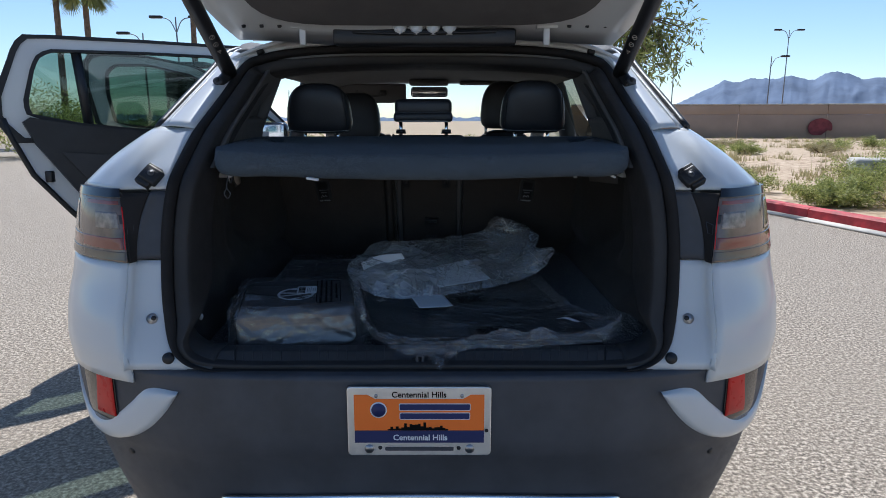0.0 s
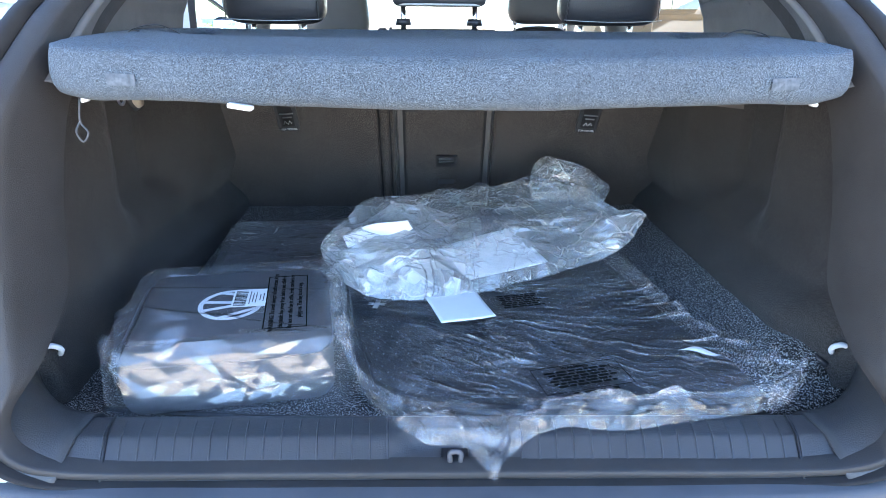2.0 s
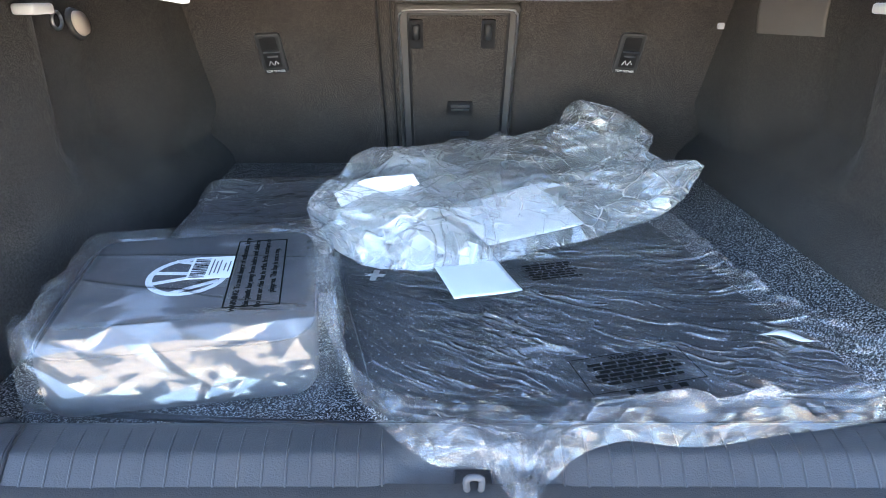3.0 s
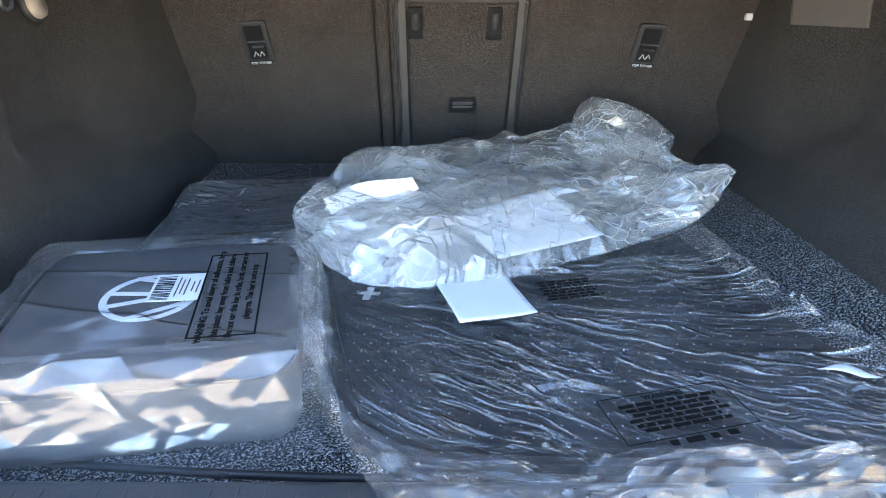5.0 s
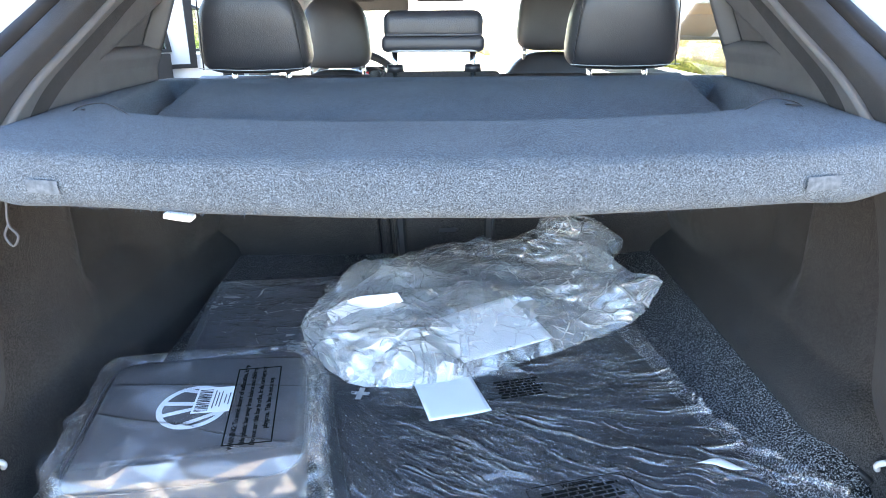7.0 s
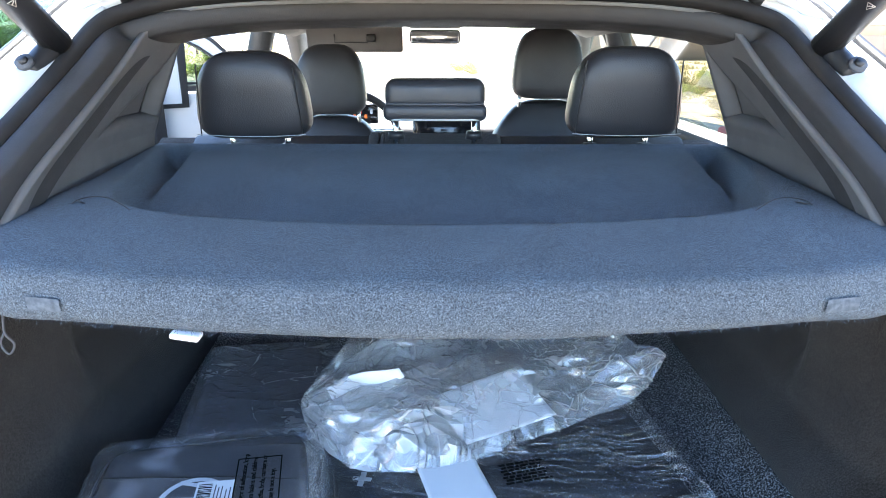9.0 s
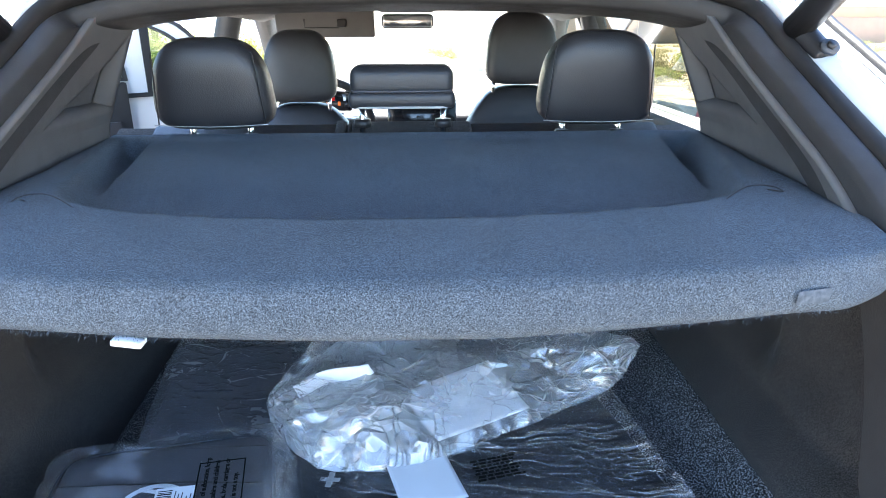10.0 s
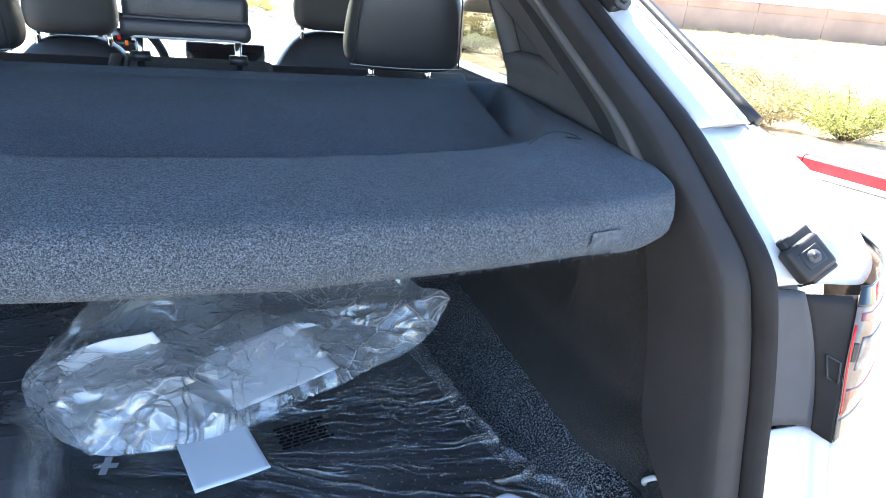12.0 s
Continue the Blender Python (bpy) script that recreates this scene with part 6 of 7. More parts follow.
def rounded_block(n, w, d, h, push, e=0.16):
    """A soft-edged block on a fine net; push(p, normal) shifts each point."""
    verts, faces, index = [], [], {}

    def put(p):
        k = tuple(round(c, 5) for c in p)
        if k not in index:
            index[k] = len(verts)
            q = [math.copysign(abs(c) ** 1.0, c) for c in p]
            verts.append(tuple(q))
        return index[k]
    for ax in range(3):
        for sg in (-1, 1):
            for i in range(n):
                for j in range(n):
                    quad = []
                    for a, b in ((i, j), (i + 1, j), (i + 1, j + 1), (i, j + 1)):
                        p = [0, 0, 0]
                        p[ax] = sg
                        p[(ax + 1) % 3], p[(ax + 2) % 3] = 2 * a / n - 1, 2 * b / n - 1
                        quad.append(put(p))
                    faces.append(tuple(quad if sg > 0 else quad[::-1]))
    out = []
    half = Vector((w / 2, d / 2, h / 2))
    for p in verts:
        v = Vector(p)
        # pull corners in to round them
        r = min(half) * e / 0.5
        q = Vector((v.x * half.x, v.y * half.y, v.z * half.z))
        core = Vector((max(-half.x + r, min(half.x - r, q.x)), max(-half.y + r, min(half.y - r, q.y)), max(-half.z + r, min(half.z - r, q.z))))
        dlt = q - core
        if dlt.length > 1e-9:
            nrm = dlt.normalized()
            q = core + nrm * r
        else:
            nrm = v.normalized()
        q += push(q, nrm)
        out.append(q + Vector((0, 0, h / 2)))
    return out, faces


case = tagged(new("storage_case"), "flat charcoal fabric case with a white round emblem", "case")
v, f = rounded_block(24, 0.292, 0.280, 0.100, lambda p, n_: Vector((0, 0, 0.004 * math.cos(p.x * 9) * math.cos(p.y * 9) if n_.z > 0.5 else 0)), 0.30)
mesh_ob("case_body", [CASE_M @ p for p in v], f, CASE, case)
zipl = []
for k in range(65):
    a = math.tau * k / 64
    c, q = math.cos(a), math.sin(a)
    zipl.append(CASE_M @ Vector((0.1475 * math.copysign(abs(c) ** 0.28, c), 0.1410 * math.copysign(abs(q) ** 0.28, q), 0.088)))
tube("zip", zipl, 0.0014, BUMPER, case, "grey zip round the case", 6)
ET = Matrix.Translation((0, 0, 0.1052))
ring_v = []
em = CASE_M @ ET @ Matrix.Translation((-0.004, -0.006, 0)) @ Matrix.Rotation(radians(92), 4, "Z")
for r in (0.048, 0.0405):
    ring_v += [em @ Vector((r * math.cos(a), r * math.sin(a), 0)) for a in [math.tau * k / 48 for k in range(48)]]
mesh_ob("emblem_ring", ring_v, [(k, (k + 1) % 48, 48 + (k + 1) % 48, 48 + k) for k in range(48)], LOGOWHITE, case, "white printed ring", smooth=False)
for (xa_, ya_), (xb_, yb_) in (((-0.0135, 0.039), (0.0, -0.030)), ((0.0135, 0.039), (0.0, -0.030)), ((-0.042, 0.019), (-0.019, -0.036)), ((0.042, 0.019), (0.019, -0.036))):
    slab("emblem_bar", [(xa_ - 0.0036, ya_), (xa_ + 0.0036, ya_), (xb_ + 0.0036, yb_), (xb_ - 0.0036, yb_)], 0.0004, em, LOGOWHITE, case)
# sticker with a bar code
SM = CASE_M @ Matrix.Translation((0.0255, -0.010, 0.1163)) @ Matrix.Rotation(radians(-3), 4, "Z")
st = tagged(slab("sticker", [(-0.025, -0.028), (0.025, -0.028), (0.025, 0.028), (-0.025, 0.028)], 0.0004, SM, PAPER), "white bar-code sticker on the plastic wrap", "sticker")
rb = random.Random(4)
yy = -0.025
while yy < 0.024:
    w = rb.choice((0.0008, 0.0012, 0.002))
    slab("bar", [(-0.022, yy), (-0.004, yy), (-0.004, yy + w), (-0.022, yy + w)], 0.0003, SM @ Matrix.Translation((0, 0, 0.0004)), INK, st)
    yy += w + rb.choice((0.0009, 0.0014, 0.0022))
for k, (x, w) in enumerate(((0.000, 0.040), (0.0045, 0.030), (0.009, 0.034), (0.015, 0.020), (0.020, 0.026))):
    slab("print_bar", [(x, -w / 2), (x + 0.0014, -w / 2), (x + 0.0014, w / 2), (x, w / 2)], 0.0003, SM @ Matrix.Translation((0, 0, 0.0004)), BUMPER, st)


def wrap_push(p, n_):
    front = smooth01(-0.115, -0.150, p.y)
    sidew = smooth01(0.11, 0.15, p.x) + 0.8 * smooth01(-0.11, -0.15, p.x)
    low_ = 1 - smooth01(-0.049, 0.049, p.z)
    c = 0.7 * folds((p.x + 0.4 * p.z, 1.6 * p.z - p.y * 0.5, 0), 0.090, 14, 4, 0.25) + 0.3 * folds((p.x - 0.5 * p.z, 1.5 * p.z, 0), 0.036, 3, 4, 0.25)
    s_ = folds((p.y, 1.5 * p.z + 0.5 * p.x, 0), 0.05, 8, 4, 0.9)
    d = Vector((0, 0, 0.003 + 0.003 * folds(p, 0.16, 2, 3))) if n_.z > 0.7 else n_ * 0.004
    # the front hangs as a loose apron
    d += Vector((0, -1, 0.35)) * front * (0.046 * (c - 0.10) + 0.010 * low_)
    d += Vector((math.copysign(1, p.x), 0, 0.2)) * sidew * (0.020 * (s_ - 0.2) + 0.010 * low_)
    return d


wrap = tagged(new("plastic_bag"), "clear crinkled plastic bag wrapped round the case", "plastic bag", "plastic bags")
v, f = rounded_block(110, 0.312, 0.292, 0.106, wrap_push, 0.20)
wv = [CASE_M @ (p + Vector((0, 0, 0.002))) for p in v]
on_top = [all(v[k].z > 0.102 and v[k].y > -0.118 and abs(v[k].x) < 0.140 for k in q) for q in f]
mesh_ob("top_film", wv, [q for q, o in zip(f, on_top) if o], FILMTOP, wrap, "taut clear film over the top of the case")
at_front = [all(v[k].y < -0.118 for k in q) for q in f]
mesh_ob("film", wv, [q for q, o, g_ in zip(f, on_top, at_front) if not o and not g_], FILM, wrap)


# loose front of the bag, hanging in large folds
hang = spline([(-0.112, 0.1142), (-0.139, 0.1090), (-0.147, 0.092), (-0.154, 0.062), (-0.161, 0.032), (-0.168, 0.003)], 70)
ap = []
for j, (py, pz) in enumerate(hang):
    t = j / 70
    row = []
    for i in range(181):
        u = i / 180
        x = -0.166 + 0.336 * u
        env = smooth01(0.0, 0.25, t) * (1 - 0.5 * smooth01(0.8, 1.0, t))
        sl = 0.115 * t
        big = folds((x + 0.55 * sl, 1.9 * sl - 0.25 * x, 0), 0.130, 14, 2, 0.12)
        mid_ = folds((x - 0.8 * sl, 1.3 * sl, 0), 0.060, 31, 2, 0.15)
        corner = smooth01(0.80, 0.95, u) * smooth01(0.25, 0.5, t)
        tiny = folds((x, sl, 0), 0.022, 5, 4, 0.6)
        out_ = env * (0.026 * (big - 0.40) + 0.010 * (mid_ - 0.45) + (0.0012 + 0.010 * corner) * (tiny - 0.4))
        round_ = 0.030 * abs(2 * u - 1) ** 8
        out_ = max(out_, -0.004)
        row.append(CASE_M @ Vector((x, py - out_ + round_, max(0.002, pz + 0.35 * out_))))
    ap.append(row)
crumple("front_apron", ap, (12.0, 16.0), 0.42, 0.0045, 12, FILMFOLD, wrap, "loose front of the bag in large shiny folds")
# gathered strip of film along the right-hand edge
fl = []
for j in range(60):
    t = j / 59
    row = []
    for i in range(10):
        q = i / 9
        p = Vector((0.150 + 0.028 * q, -0.12 + 0.27 * t, 0.096 - 0.05 * q * q + 0.022 * folds((q * 0.05, t * 0.3, 0), 0.045, 6, 4, 1.0) - 0.010))
        p.x += 0.010 * noise.noise(Vector((q * 2, t * 16, 8)))
        row.append(CASE_M @ p)
    fl.append(row)
loft("gathered_edge", fl, FILMHEM, wrap, smooth=True)
# printed warning on the wrap
WM = CASE_M @ Matrix.Translation((0.081, -0.027, 0.1170)) @ Matrix.Rotation(radians(89), 4, "Z")
note = tagged(new("warning_print"), "black boxed safety warning printed on the clear wrap", "printed warning")
for a, b, c, d in ((-0.084, -0.031, 0.084, -0.029), (-0.084, 0.029, 0.084, 0.031), (-0.084, -0.031, -0.082, 0.031), (0.082, -0.031, 0.084, 0.031)):
    slab("border", [(a, b), (c, b), (c, d), (a, d)], 0.0003, WM, INK, note)
for k, ln in enumerate(("WARNING: To avoid danger of suffocation, keep", "this plastic bag away from babies and children", "Do not use this bag in cribs, beds, carriages or", "playpens. This bag is not a toy.")):
    writing("warning_text", ln, 0.0092, WM @ Matrix.Translation((0, 0.0195 - 0.0130 * k, 0.0003)), INK, note, 0.0003)

# second flat case further in
C2 = Matrix.Translation((-0.347, 0.715, FLOOR(0.715) + 0.004)) @ Matrix.Rotation(radians(7.5), 4, "Z") @ Matrix.Rotation(math.atan(0.073), 4, "X")
case2 = tagged(new("storage_case"), "thin black case in a clear bag beside the wall", "case")
v, f = rounded_block(20, 0.222, 0.275, 0.040, lambda p, n_: Vector((0, 0, 0)), 0.45)
mesh_ob("case_body", [C2 @ p for p in v], f, CASE, case2)
rbox("case_handle", (0.07, 0.006, 0.003), 0.001, C2 @ Vector((-0.02, -0.02, 0.0415)), BUMPER, case2)
wrap2 = tagged(new("plastic_bag"), "clear plastic bag round the thin black case", "plastic bag", "plastic bags")
v, f = rounded_block(56, 0.238, 0.292, 0.046, lambda p, n_: n_ * (0.002 + 0.010 * folds(p, 0.10, 5, 4)) + Vector((0.03 * smooth01(0.06, 0.12, p.x) * smooth01(0.0, 0.16, p.y), 0, 0.012 * smooth01(0.06, 0.12, p.x) * ridge(p, 12, 4))), 0.4)
wv = [C2 @ p for p in v]
lid_ = [all(v[k].z > 0.036 for k in q) for q in f]
mesh_ob("top_film", wv, [q for q, o in zip(f, lid_) if o], FILMHAZE, wrap2, "hazy film over the top of the thin case")
mesh_ob("side_film", wv, [q for q, o in zip(f, lid_) if not o], FILMHAZE, wrap2)

# stack of floor mats
mats_z = lambda x, y: FLOOR(y) + 0.002
mat_outline = [(-0.125, 0.240), (-0.02, 0.195), (0.405, 0.190), (0.440, 0.215), (0.430, 0.30), (0.385, 0.41), (0.318, 0.68), (0.22, 0.72), (-0.17, 0.68), (-0.19, 0.50)]
SLOPE = math.atan(0.073)
for k in range(3):
    cx, cy = 0.13, 0.45
    sc = 1 - 0.012 * k
    o = [((x - cx) * sc + 0.006 * (-1) ** k, (y - cy) * sc + 0.004 * k) for x, y in mat_outline]
    oo = [(float(p[0]), float(p[1])) for p in spline(o + [o[0]], 60)][:-1]
    mt = tagged(slab("floor_mat", oo, 0.011, Matrix.Translation((cx, cy, FLOOR(cy) + 0.003 + 0.0125 * k)) @ Matrix.Rotation(SLOPE, 4, "X"), MATBLACK, bevel=0.003), "black floor mat lying upside down in clear film", "floor mat", "floor mats")
# pimples on the upper mat's back
dv, df = [], []
TOPM = lambda y: FLOOR(0.45) + 0.003 + 0.036 + 0.073 * (y - 0.45)
rd = random.Random(2)
for i in range(34):
    for j in range(30):
        x, y = -0.14 + i * 0.019 + (j % 2) * 0.0095, 0.215 + j * 0.0165
        if x > np.interp(y, [0.2, 0.3, 0.44, 0.70], [0.42, 0.41, 0.36, 0.29]) or y > 0.68:
            continue
        if x < 0.1 and y > 0.42:
            continue
        z = TOPM(y) + 0.001
        k = len(dv)
        r = 0.0016
        dv += [(x - r, y, z), (x, y - r, z), (x + r, y, z), (x, y + r, z), (x, y, z + 0.0016)]
        df += [(k, k + 1, k + 4), (k + 1, k + 2, k + 4), (k + 2, k + 3, k + 4), (k + 3, k, k + 4)]
tagged(mesh_ob("mat_pimples", dv, df, plain("grey_pimples", (0.16, 0.17, 0.19), 0.4), mt), kind="stuff")

# film over the mats
front = spline([(-0.155, 0.27), (-0.131, 0.215), (-0.085, 0.135), (-0.036, 0.092), (0.012, 0.086), (0.044, 0.050), (0.070, 0.080), (0.137, 0.118), (0.20, 0.108), (0.30, 0.128), (0.39, 0.146), (0.450, 0.168), (0.488, 0.200)], 200)
back = spline([(-0.195, 0.60), (-0.10, 0.70), (0.05, 0.745), (0.20, 0.755), (0.325, 0.715), (0.345, 0.65)], 200)
right_edge = spline([(0.488, 0.200), (0.495, 0.252), (0.452, 0.298), (0.415, 0.350), (0.383, 0.435), (0.345, 0.65)], 150)
left_edge = spline([(-0.155, 0.27), (-0.185, 0.40), (-0.195, 0.60)], 150)
NU_, NV_ = 300, 220
pick = lambda line, t: line[min(int(t * (len(line) - 1)), len(line) - 2)] * (1 - t * (len(line) - 1) % 1) + line[min(int(t * (len(line) - 1)), len(line) - 2) + 1] * (t * (len(line) - 1) % 1) if t < 1 else line[-1]
rows = []
for j in range(NV_ + 1):
    v = j / NV_
    row = []
    for i in range(NU_ + 1):
        u = i / NU_
        # Coons patch between the four edges
        p = (1 - v) * pick(front, u) + v * pick(back, u) + (1 - u) * pick(left_edge, v) + u * pick(right_edge, v) - ((1 - u) * (1 - v) * front[0] + u * (1 - v) * front[-1] + (1 - u) * v * back[0] + u * v * back[-1])
        x, y = float(p[0]), float(p[1])
        over = smooth01(0.165, 0.215, y)
        hem = 1 - smooth01(0.05, 0.17, v)
        rim_ = max(1 - smooth01(0.0, 0.10, 1 - u), 1 - smooth01(0, 0.07, u))
        ledge = 0.7545 if y > 0.105 else float(sill_z(0.3, y)) + 0.0025
        z = (1 - over) * ledge + over * (TOPM(y) + 0.0030)
        z += 0.022 * smooth01(0.72, 0.95, u) * over
        # long pulled wrinkles that fan out from the tight corner beside the case
        rx, ry = x + 0.42, y - 0.60
        th, rr_ = math.atan2(ry, rx), math.hypot(rx, ry)
        th += 0.10 * noise.noise(Vector((x * 5, y * 5, 2.0))) + 0.03 * noise.noise(Vector((x * 17, y * 17, 5.0)))
        w1 = 1 - abs(noise.noise(Vector((th * 13, rr_ * 2.4, 1.0)))) * 2
        w2 = 1 - abs(noise.noise(Vector((th * 30, rr_ * 4.5, 7.0)))) * 2
        w3 = 1 - abs(noise.noise(Vector((th * 60, rr_ * 9.0, 3.0)))) * 2
        m1_ = smooth01(-0.15, 0.35, noise.noise(Vector((x * 5, y * 7, 4.0))))
        m2_ = smooth01(-0.10, 0.35, noise.noise(Vector((x * 7, y * 9, 9.0)))) * (1 - 0.6 * smooth01(0.10, 0.30, x))
        wr = 0.0075 * max(0, w1) ** 5 * (0.35 + 0.65 * m1_) + 0.0045 * max(0, w2) ** 4 * (0.25 + 0.75 * m2_) + 0.0022 * max(0, w3) ** 3 * m2_
        z += wr * (1 - 0.5 * hem)
        z += hem * smooth01(0, 0.015, v) * (0.034 * (folds((x, y * 1.3, 0), 0.085, 21, 4, 0.3) - 0.10) + 0.012 * folds((x, y, 0), 0.030, 5, 3, 0.8))
        z += rim_ * (0.016 * folds((x, y, 0), 0.060, 9, 4, 0.9) + 0.006 * folds((x, y, 0), 0.025, 4, 3, 0.8) - 0.004)
        if v < 0.12:
            z += 0.010 * math.sin(math.pi * v / 0.12) * (1 - smooth01(0.3, 0.5, 1 - u) * 0.5)
        row.append((x, y, max(z, (ledge - 0.0005 if y < 0.175 else carpet_z(x, y) + 0.004))))
    rows.append(row)
matbag = tagged(new("plastic_bag"), "clear plastic bag stretched over the black floor mats", "plastic bag", "plastic bags")
hem_n, side_n = int(0.17 * NV_), int(0.93 * NU_)
crumple("front_hem", rows[:hem_n + 1], (3.2, 4.5), 0.42, 0.005, 9, FILMHEM, matbag, "loose crinkled front hem of the bag")
loft("side_hem", [r[side_n:] for r in rows[hem_n:]], FILMHEM, matbag, "gathered side hem of the bag")
set_uv(loft("film", [r[:side_n + 1] for r in rows[hem_n:]], FILMMAT, matbag, "film pulled into long thin wrinkles"), lambda x, y, z: (math.atan2(y - 0.62, x + 0.50), math.hypot(x + 0.50, y - 0.62)))
# faint warning block on the mat bag: bars only
BM_ = Matrix.Translation((0.189, 0.243, TOPM(0.243) + 0.0085)) @ Matrix.Rotation(radians(15), 4, "Z") @ Matrix.Rotation(SLOPE, 4, "X")
note2 = tagged(new("warning_print"), "black boxed print on the clear film over the mats", "printed warning")
for a, b, c, d in ((-0.069, -0.031, 0.069, -0.0302), (-0.069, 0.0302, 0.069, 0.031), (-0.069, -0.031, -0.0682, 0.031), (0.0682, -0.031, 0.069, 0.031)):
    slab("border", [(a, b), (c, b), (c, d), (a, d)], 0.0003, BM_, INK, note2)
writing("warning_text", "WARNING", 0.009, BM_ @ Matrix.Translation((0, 0.0245, 0.0002)), INK, note2, 0.0002)
rw = random.Random(6)
for k in range(6):
    # lines of words too small to read
    x, end = -0.052 + 0.004 * (k % 3), 0.054 - 0.006 * ((k * 2) % 3)
    while x < end:
        w = min(rw.uniform(0.006, 0.018), end - x)
        y0 = 0.0145 - 0.0068 * k
        slab("print_bar", [(x, y0), (x + w, y0), (x + w, y0 + 0.0042), (x, y0 + 0.0042)], 0.0003, BM_, INK, note2)
        x += w + 0.0028
for x, w in ((-0.030, 0.008), (-0.014, 0.018), (0.012, 0.008), (0.030, 0.010)):
    slab("print_symbol", [(x, -0.030), (x + w, -0.030), (x + w, -0.0235), (x, -0.0235)], 0.0003, BM_ @ Matrix.Translation((0, -0.010, 0)), INK, note2)

# sheets of paper
def paper_sheet(corners, lift, label, bend=0.004):
    a, b, c, d = [np.array(p) for p in corners]
    ob = grid("paper_sheet", lambda u, v: tuple((a * (1 - u) + b * u) * (1 - v) + (d * (1 - u) + c * u) * v + np.array((0, 0, lift + bend * math.sin(3 * u + 2 * v) * 0.5))), 14, 14, PAPER, wall=0.0003, offset=0.0)
    return tagged(ob, label, "paper", "papers")


paper_sheet([(-0.048, 0.498, 0.775), (0.048, 0.506, 0.776), (0.081, 0.412, 0.769), (-0.012, 0.380, 0.766)], 0.003, "blank white sheet of paper lying on the film", 0.006)
paper_sheet([(-0.020, 0.600, 0.808), (0.135, 0.675, 0.826), (0.196, 0.580, 0.790), (0.040, 0.505, 0.779)], 0.016, "white sheet of paper under the crumpled bag")
# a ragged glint on the film, built as a paper-white strip
tagged(grid("glint_strip", lambda u, v: (0.345 + 0.055 * u + 0.008 * v, 0.292 + 0.014 * (v - 0.5) * math.sin(math.pi * min(0.97, u + 0.03)) - 0.010 * u, TOPM(0.31) + 0.020 + 0.004 * math.sin(5 * u)), 10, 3, PAPER, wall=0.0006), "small white strip standing in for a glint on the film", "tag")
cross = tagged(new("printed_cross"), "pale cross-shaped mark printed on the clear film", "printed mark")
for w_, h_ in ((0.030, 0.008), (0.009, 0.030)):
    slab("cross_bar", [(-w_ / 2, -h_ / 2), (w_ / 2, -h_ / 2), (w_ / 2, h_ / 2), (-w_ / 2, h_ / 2)], 0.0003, Matrix.Translation((-0.123, 0.452, TOPM(0.452) + 0.0125 + (0.0005 if w_ > h_ else 0))) @ Matrix.Rotation(radians(-8), 4, "Z") @ Matrix.Rotation(SLOPE, 4, "X"), FILMMILK, cross)
note3 = tagged(new("printed_text"), "lines of black print on the film beside the paper", "printed text")
N3 = Matrix.Translation((0.128, 0.470, TOPM(0.470) + 0.0095)) @ Matrix.Rotation(radians(14), 4, "Z") @ Matrix.Rotation(SLOPE, 4, "X")
for k in range(7):
    x, end = -0.036 + 0.003 * (k % 2), 0.040 - 0.005 * (k % 3)
    while x < end:
        w = min(rw.uniform(0.005, 0.014), end - x)
        y0 = 0.020 - 0.0068 * k
        slab("print_bar", [(x, y0), (x + w, y0), (x + w, y0 + 0.0040), (x, y0 + 0.0040)], 0.0003, N3, INK, note3)
        x += w + 0.0026

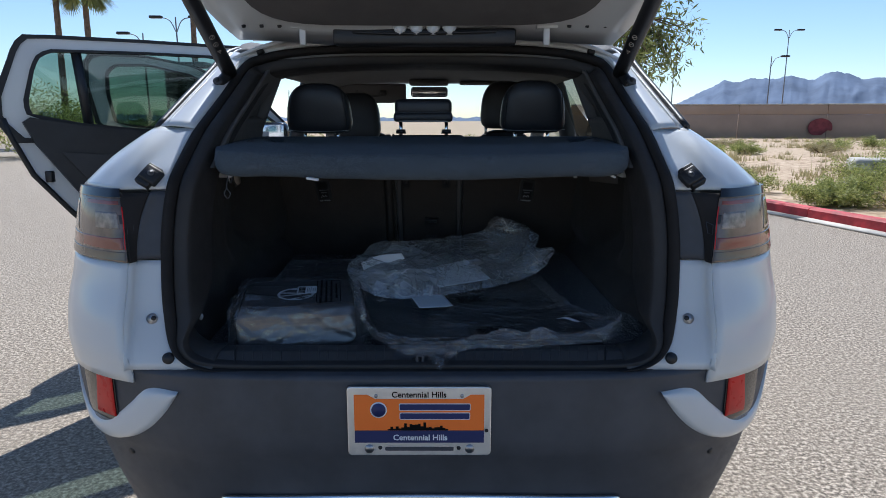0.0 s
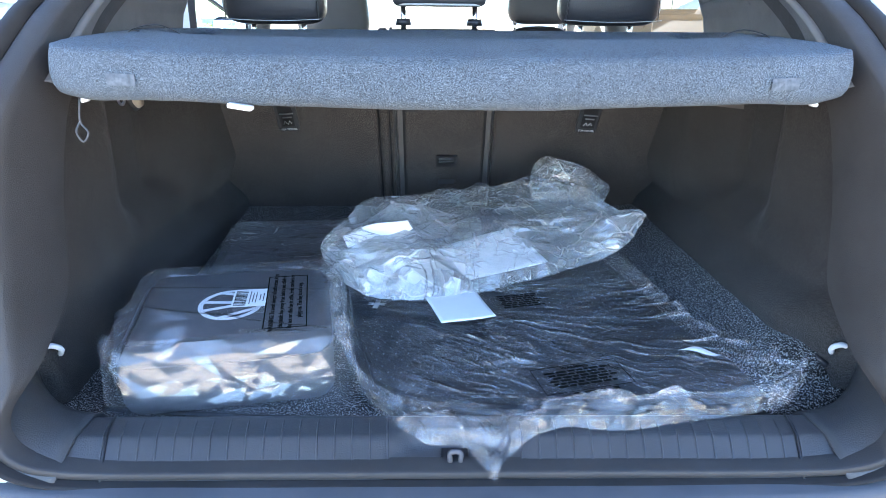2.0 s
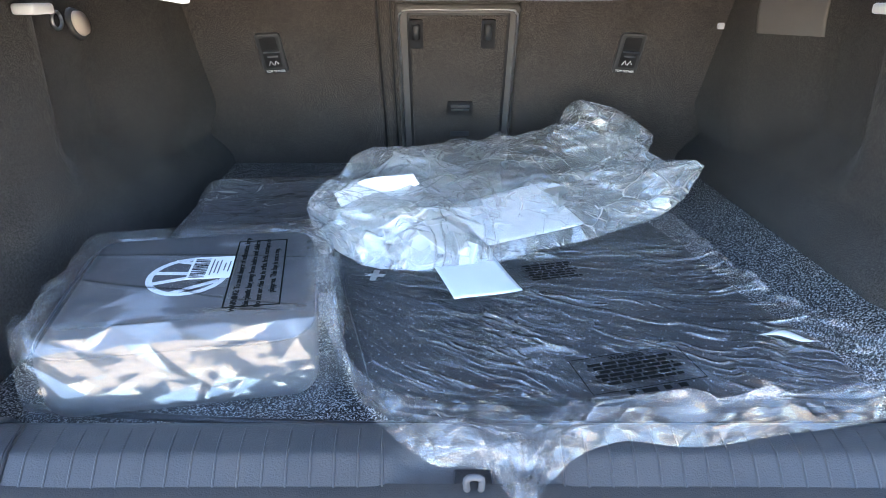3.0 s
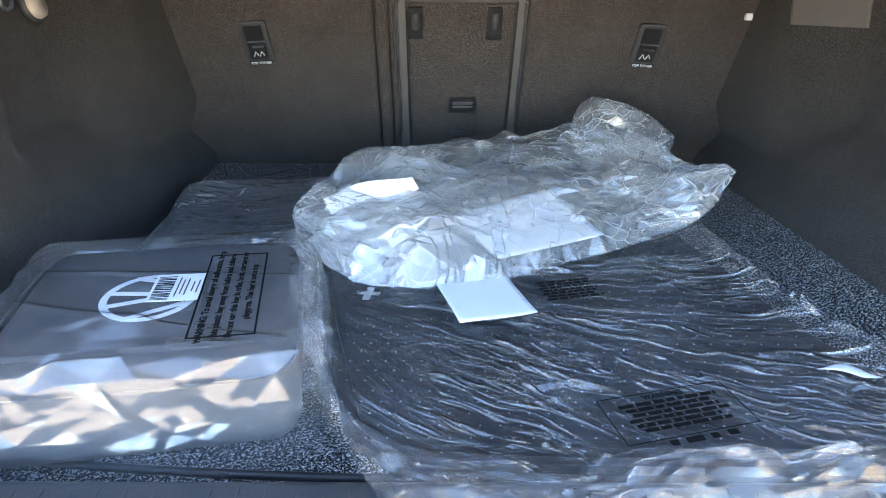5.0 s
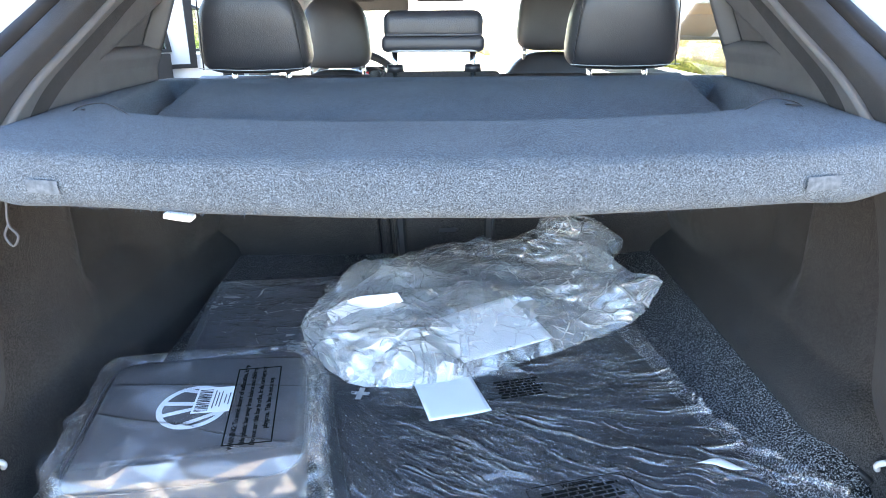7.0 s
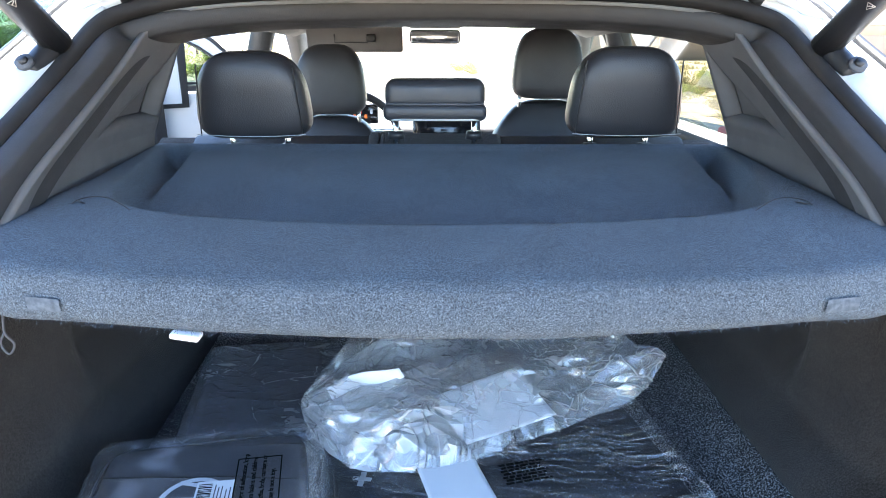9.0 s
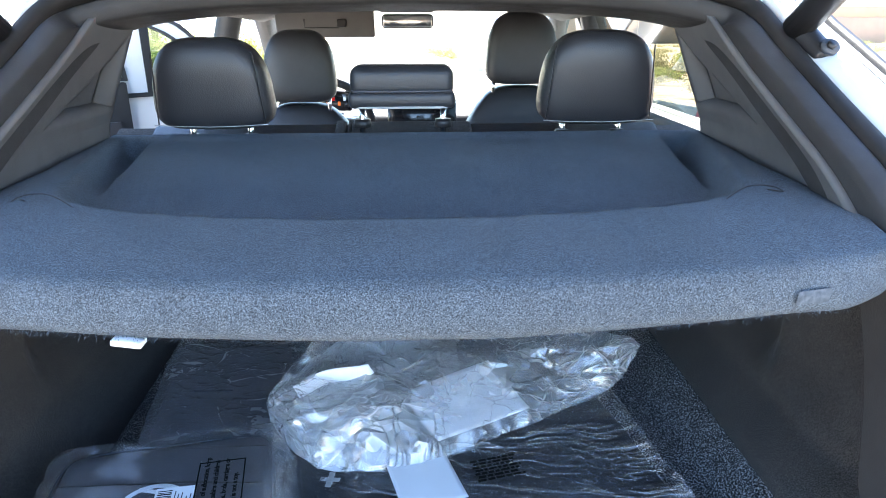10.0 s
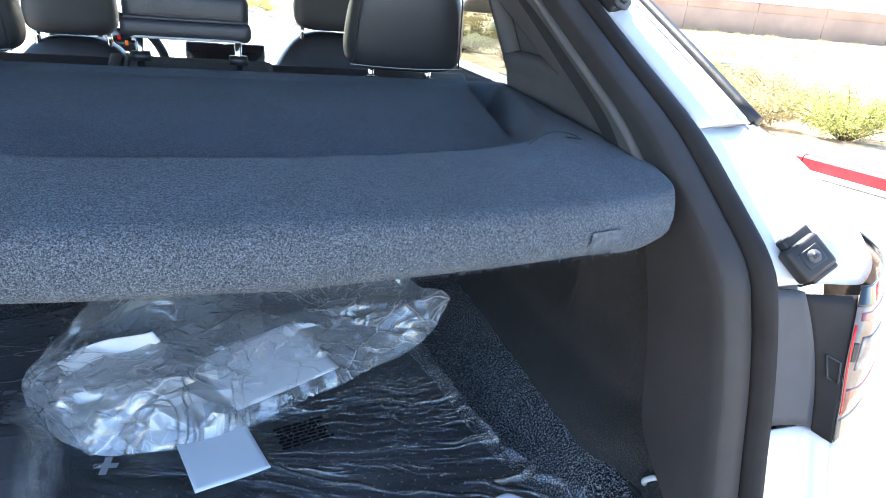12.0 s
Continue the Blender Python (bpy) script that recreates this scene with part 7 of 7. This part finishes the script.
# crumpled empty bag on top
fp = spline([(-0.235, 0.560, 0.838), (-0.215, 0.520, 0.815), (-0.15, 0.475, 0.785), (-0.06, 0.468, 0.772), (0.05, 0.490, 0.774), (0.12, 0.530, 0.778), (0.20, 0.575, 0.782), (0.30, 0.605, 0.796), (0.37, 0.630, 0.835), (0.402, 0.655, 0.878)], 130)
bp_ = spline([(-0.235, 0.575, 0.838), (-0.20, 0.70, 0.80), (-0.12, 0.86, 0.79), (0.0, 0.96, 0.79), (0.12, 0.98, 0.79), (0.24, 0.93, 0.80), (0.33, 0.82, 0.82), (0.402, 0.67, 0.872)], 130)
def puff_sheet(nu_, nv_, lift, seed, u1=1.0):
    """One crumpled layer of the bag: flat panels between sharp creases, large and small."""
    rows = []
    for j in range(nv_ + 1):
        row = []
        for i in range(nu_ + 1):
            u, v = u1 * i / nu_, j / nv_
            k = u * 130
            k0 = min(int(k), 129)
            f0 = fp[k0] + (fp[k0 + 1] - fp[k0]) * (k - k0)
            b0 = bp_[k0] + (bp_[k0 + 1] - bp_[k0]) * (k - k0)
            p = f0 * (1 - v) + b0 * v
            hgt = float(np.interp(u, [0, 0.08, 0.2, 0.35, 0.5, 0.65, 0.8, 0.92, 1.0], [0.0, 0.030, 0.082, 0.106, 0.112, 0.104, 0.080, 0.026, 0.0])) * lift * (0.90 + 0.25 * v) * (1 - smooth01(0.55, 1.0, u / u1) if u1 < 1 else 1)
            # a front lobe and a rear lobe with a dip between them
            prof = (math.sin(math.pi * v ** 1.15) ** 0.5 if 0 < v < 1 else 0) * (1 - 0.28 * math.exp(-((v - 0.62 + 0.35 * u) / 0.09) ** 2))
            x, y, z = float(p[0]), float(p[1]), float(p[2]) + hgt * prof
            # uneven outline
            y += 0.034 * (folds((x, 0.37 + seed * 0.01, 0), 0.075, seed + 6, 3, 0.3) - 0.38) * (max(0, 1 - 4 * v) - max(0, 1 - 4 * (1 - v))) * min(1, 8 * u, 8 * (1 - u))
            env = max(0, min(1, 7 * v, 7 * (1 - v)) * min(1, 0.05 + 6 * u, 0.05 + 6 * (1 - u)))
            q = (x + 0.5 * z, y + 0.3 * z, 0)
            # longer pleats run towards the pointed end
            pl_ = abs((((y - 0.66) * 11 + (x - 0.4) * 2.5 + 0.6 * noise.noise(Vector((x * 5, y * 5, seed)))) % 1) * 2 - 1) * smooth01(0.50, 0.75, u)
            z += env * (0.062 * (folds(q, 0.190, seed, 4, 0.35) - 0.3) + 0.022 * (folds(q, 0.075, seed + 3, 5, 0.35) - 0.4) + 0.015 * (folds(q, 0.030, seed + 8, 4, 0.5) - 0.4) + 0.022 * (pl_ - 0.3))
            row.append((x, y, max(z, TOPM(y) + 0.006 + 0.004 * folds(q, 0.04, seed + 1, 3))))
        rows.append(row)
    return rows


puff = tagged(new("plastic_bag"), "crumpled empty clear plastic bag puffed up on the mats", "plastic bag", "plastic bags")
crumple("upper_film", puff_sheet(170, 110, 1.0, 11), (3.6, 4.6), 0.42, 0.008, 3, FILMPUFF, puff)
crumple("inner_film", puff_sheet(120, 100, 0.72, 37, 0.52), (3.2, 8.0), 0.45, 0.006, 5, FILMMILK, puff, "milky crumpled inner layer")
crumple("lower_film", puff_sheet(90, 70, 0.30, 52), (4.0, 4.0), 0.42, 0.004, 7, FILMPUFF, puff)
grid("white_strip", lambda u, v: (-0.196 + 0.122 * u + 0.010 * v, 0.585 + 0.03 * u + 0.006 * math.sin(5 * u), 0.852 + 0.030 * u + 0.006 * math.sin(4 * u + v) - (0.030 - 0.014 * u) * v), 20, 6, PAPER, puff, "bright white strip inside the crumpled bag", wall=0.0004, offset=0.0)
# twisted end of the bag
kv, kf = [], []
NK, MK = 70, 44
for j in range(MK + 1):
    b = -math.pi / 2 + math.pi * j / MK
    for i in range(NK):
        a = math.tau * i / NK
        d = Vector((math.cos(a) * math.cos(b), math.sin(a) * math.cos(b), math.sin(b)))
        p = Vector((d.x * 0.095, d.y * 0.058, d.z * 0.060))
        p *= 0.86 + 0.55 * (folds((d.x * 0.1 + d.y * 0.06, d.z * 0.1 - d.y * 0.05, 0), 0.085, 17, 5, 0.8) - 0.25)
        # drawn up to a point on one side, flat on the other
        p.z += 0.030 * smooth01(0.02, -0.06, p.x) * smooth01(0, 0.03, p.z) - 0.020 * smooth01(0, 0.09, p.x)
        kv.append(Vector((0.285, 0.872, 0.880)) + p)
for j in range(MK):
    kf += [(j * NK + i, j * NK + (i + 1) % NK, (j + 1) * NK + (i + 1) % NK, (j + 1) * NK + i) for i in range(NK)]
mesh_ob("twisted_end", kv, kf, FILMPUFF, puff)


# wheels
for wx in (-0.80, 0.80):
    for wy in (0.90, 3.66):
        w = new("wheel")
        w.parent = car
        rr = [(0.355, -0.11), (0.368, -0.09), (0.370, 0.0), (0.368, 0.09), (0.355, 0.11), (0.26, 0.115), (0.25, 0.0), (0.26, -0.115), (0.355, -0.11)]
        loft("tyre", [[(wx + o, wy + r * math.cos(a), 0.369 + r * math.sin(a)) for a in [math.tau * k / 40 for k in range(40)]] for r, o in rr], RUBBER, w, "black tyre", closed=True)
        part("rim", disc_bm(0.255, 0.24, 0.16, 32, Matrix.Translation((wx, wy, 0.369)) @ pose(0, 0, 0, 0, 90, 0)), STEEL, w, "alloy rim")
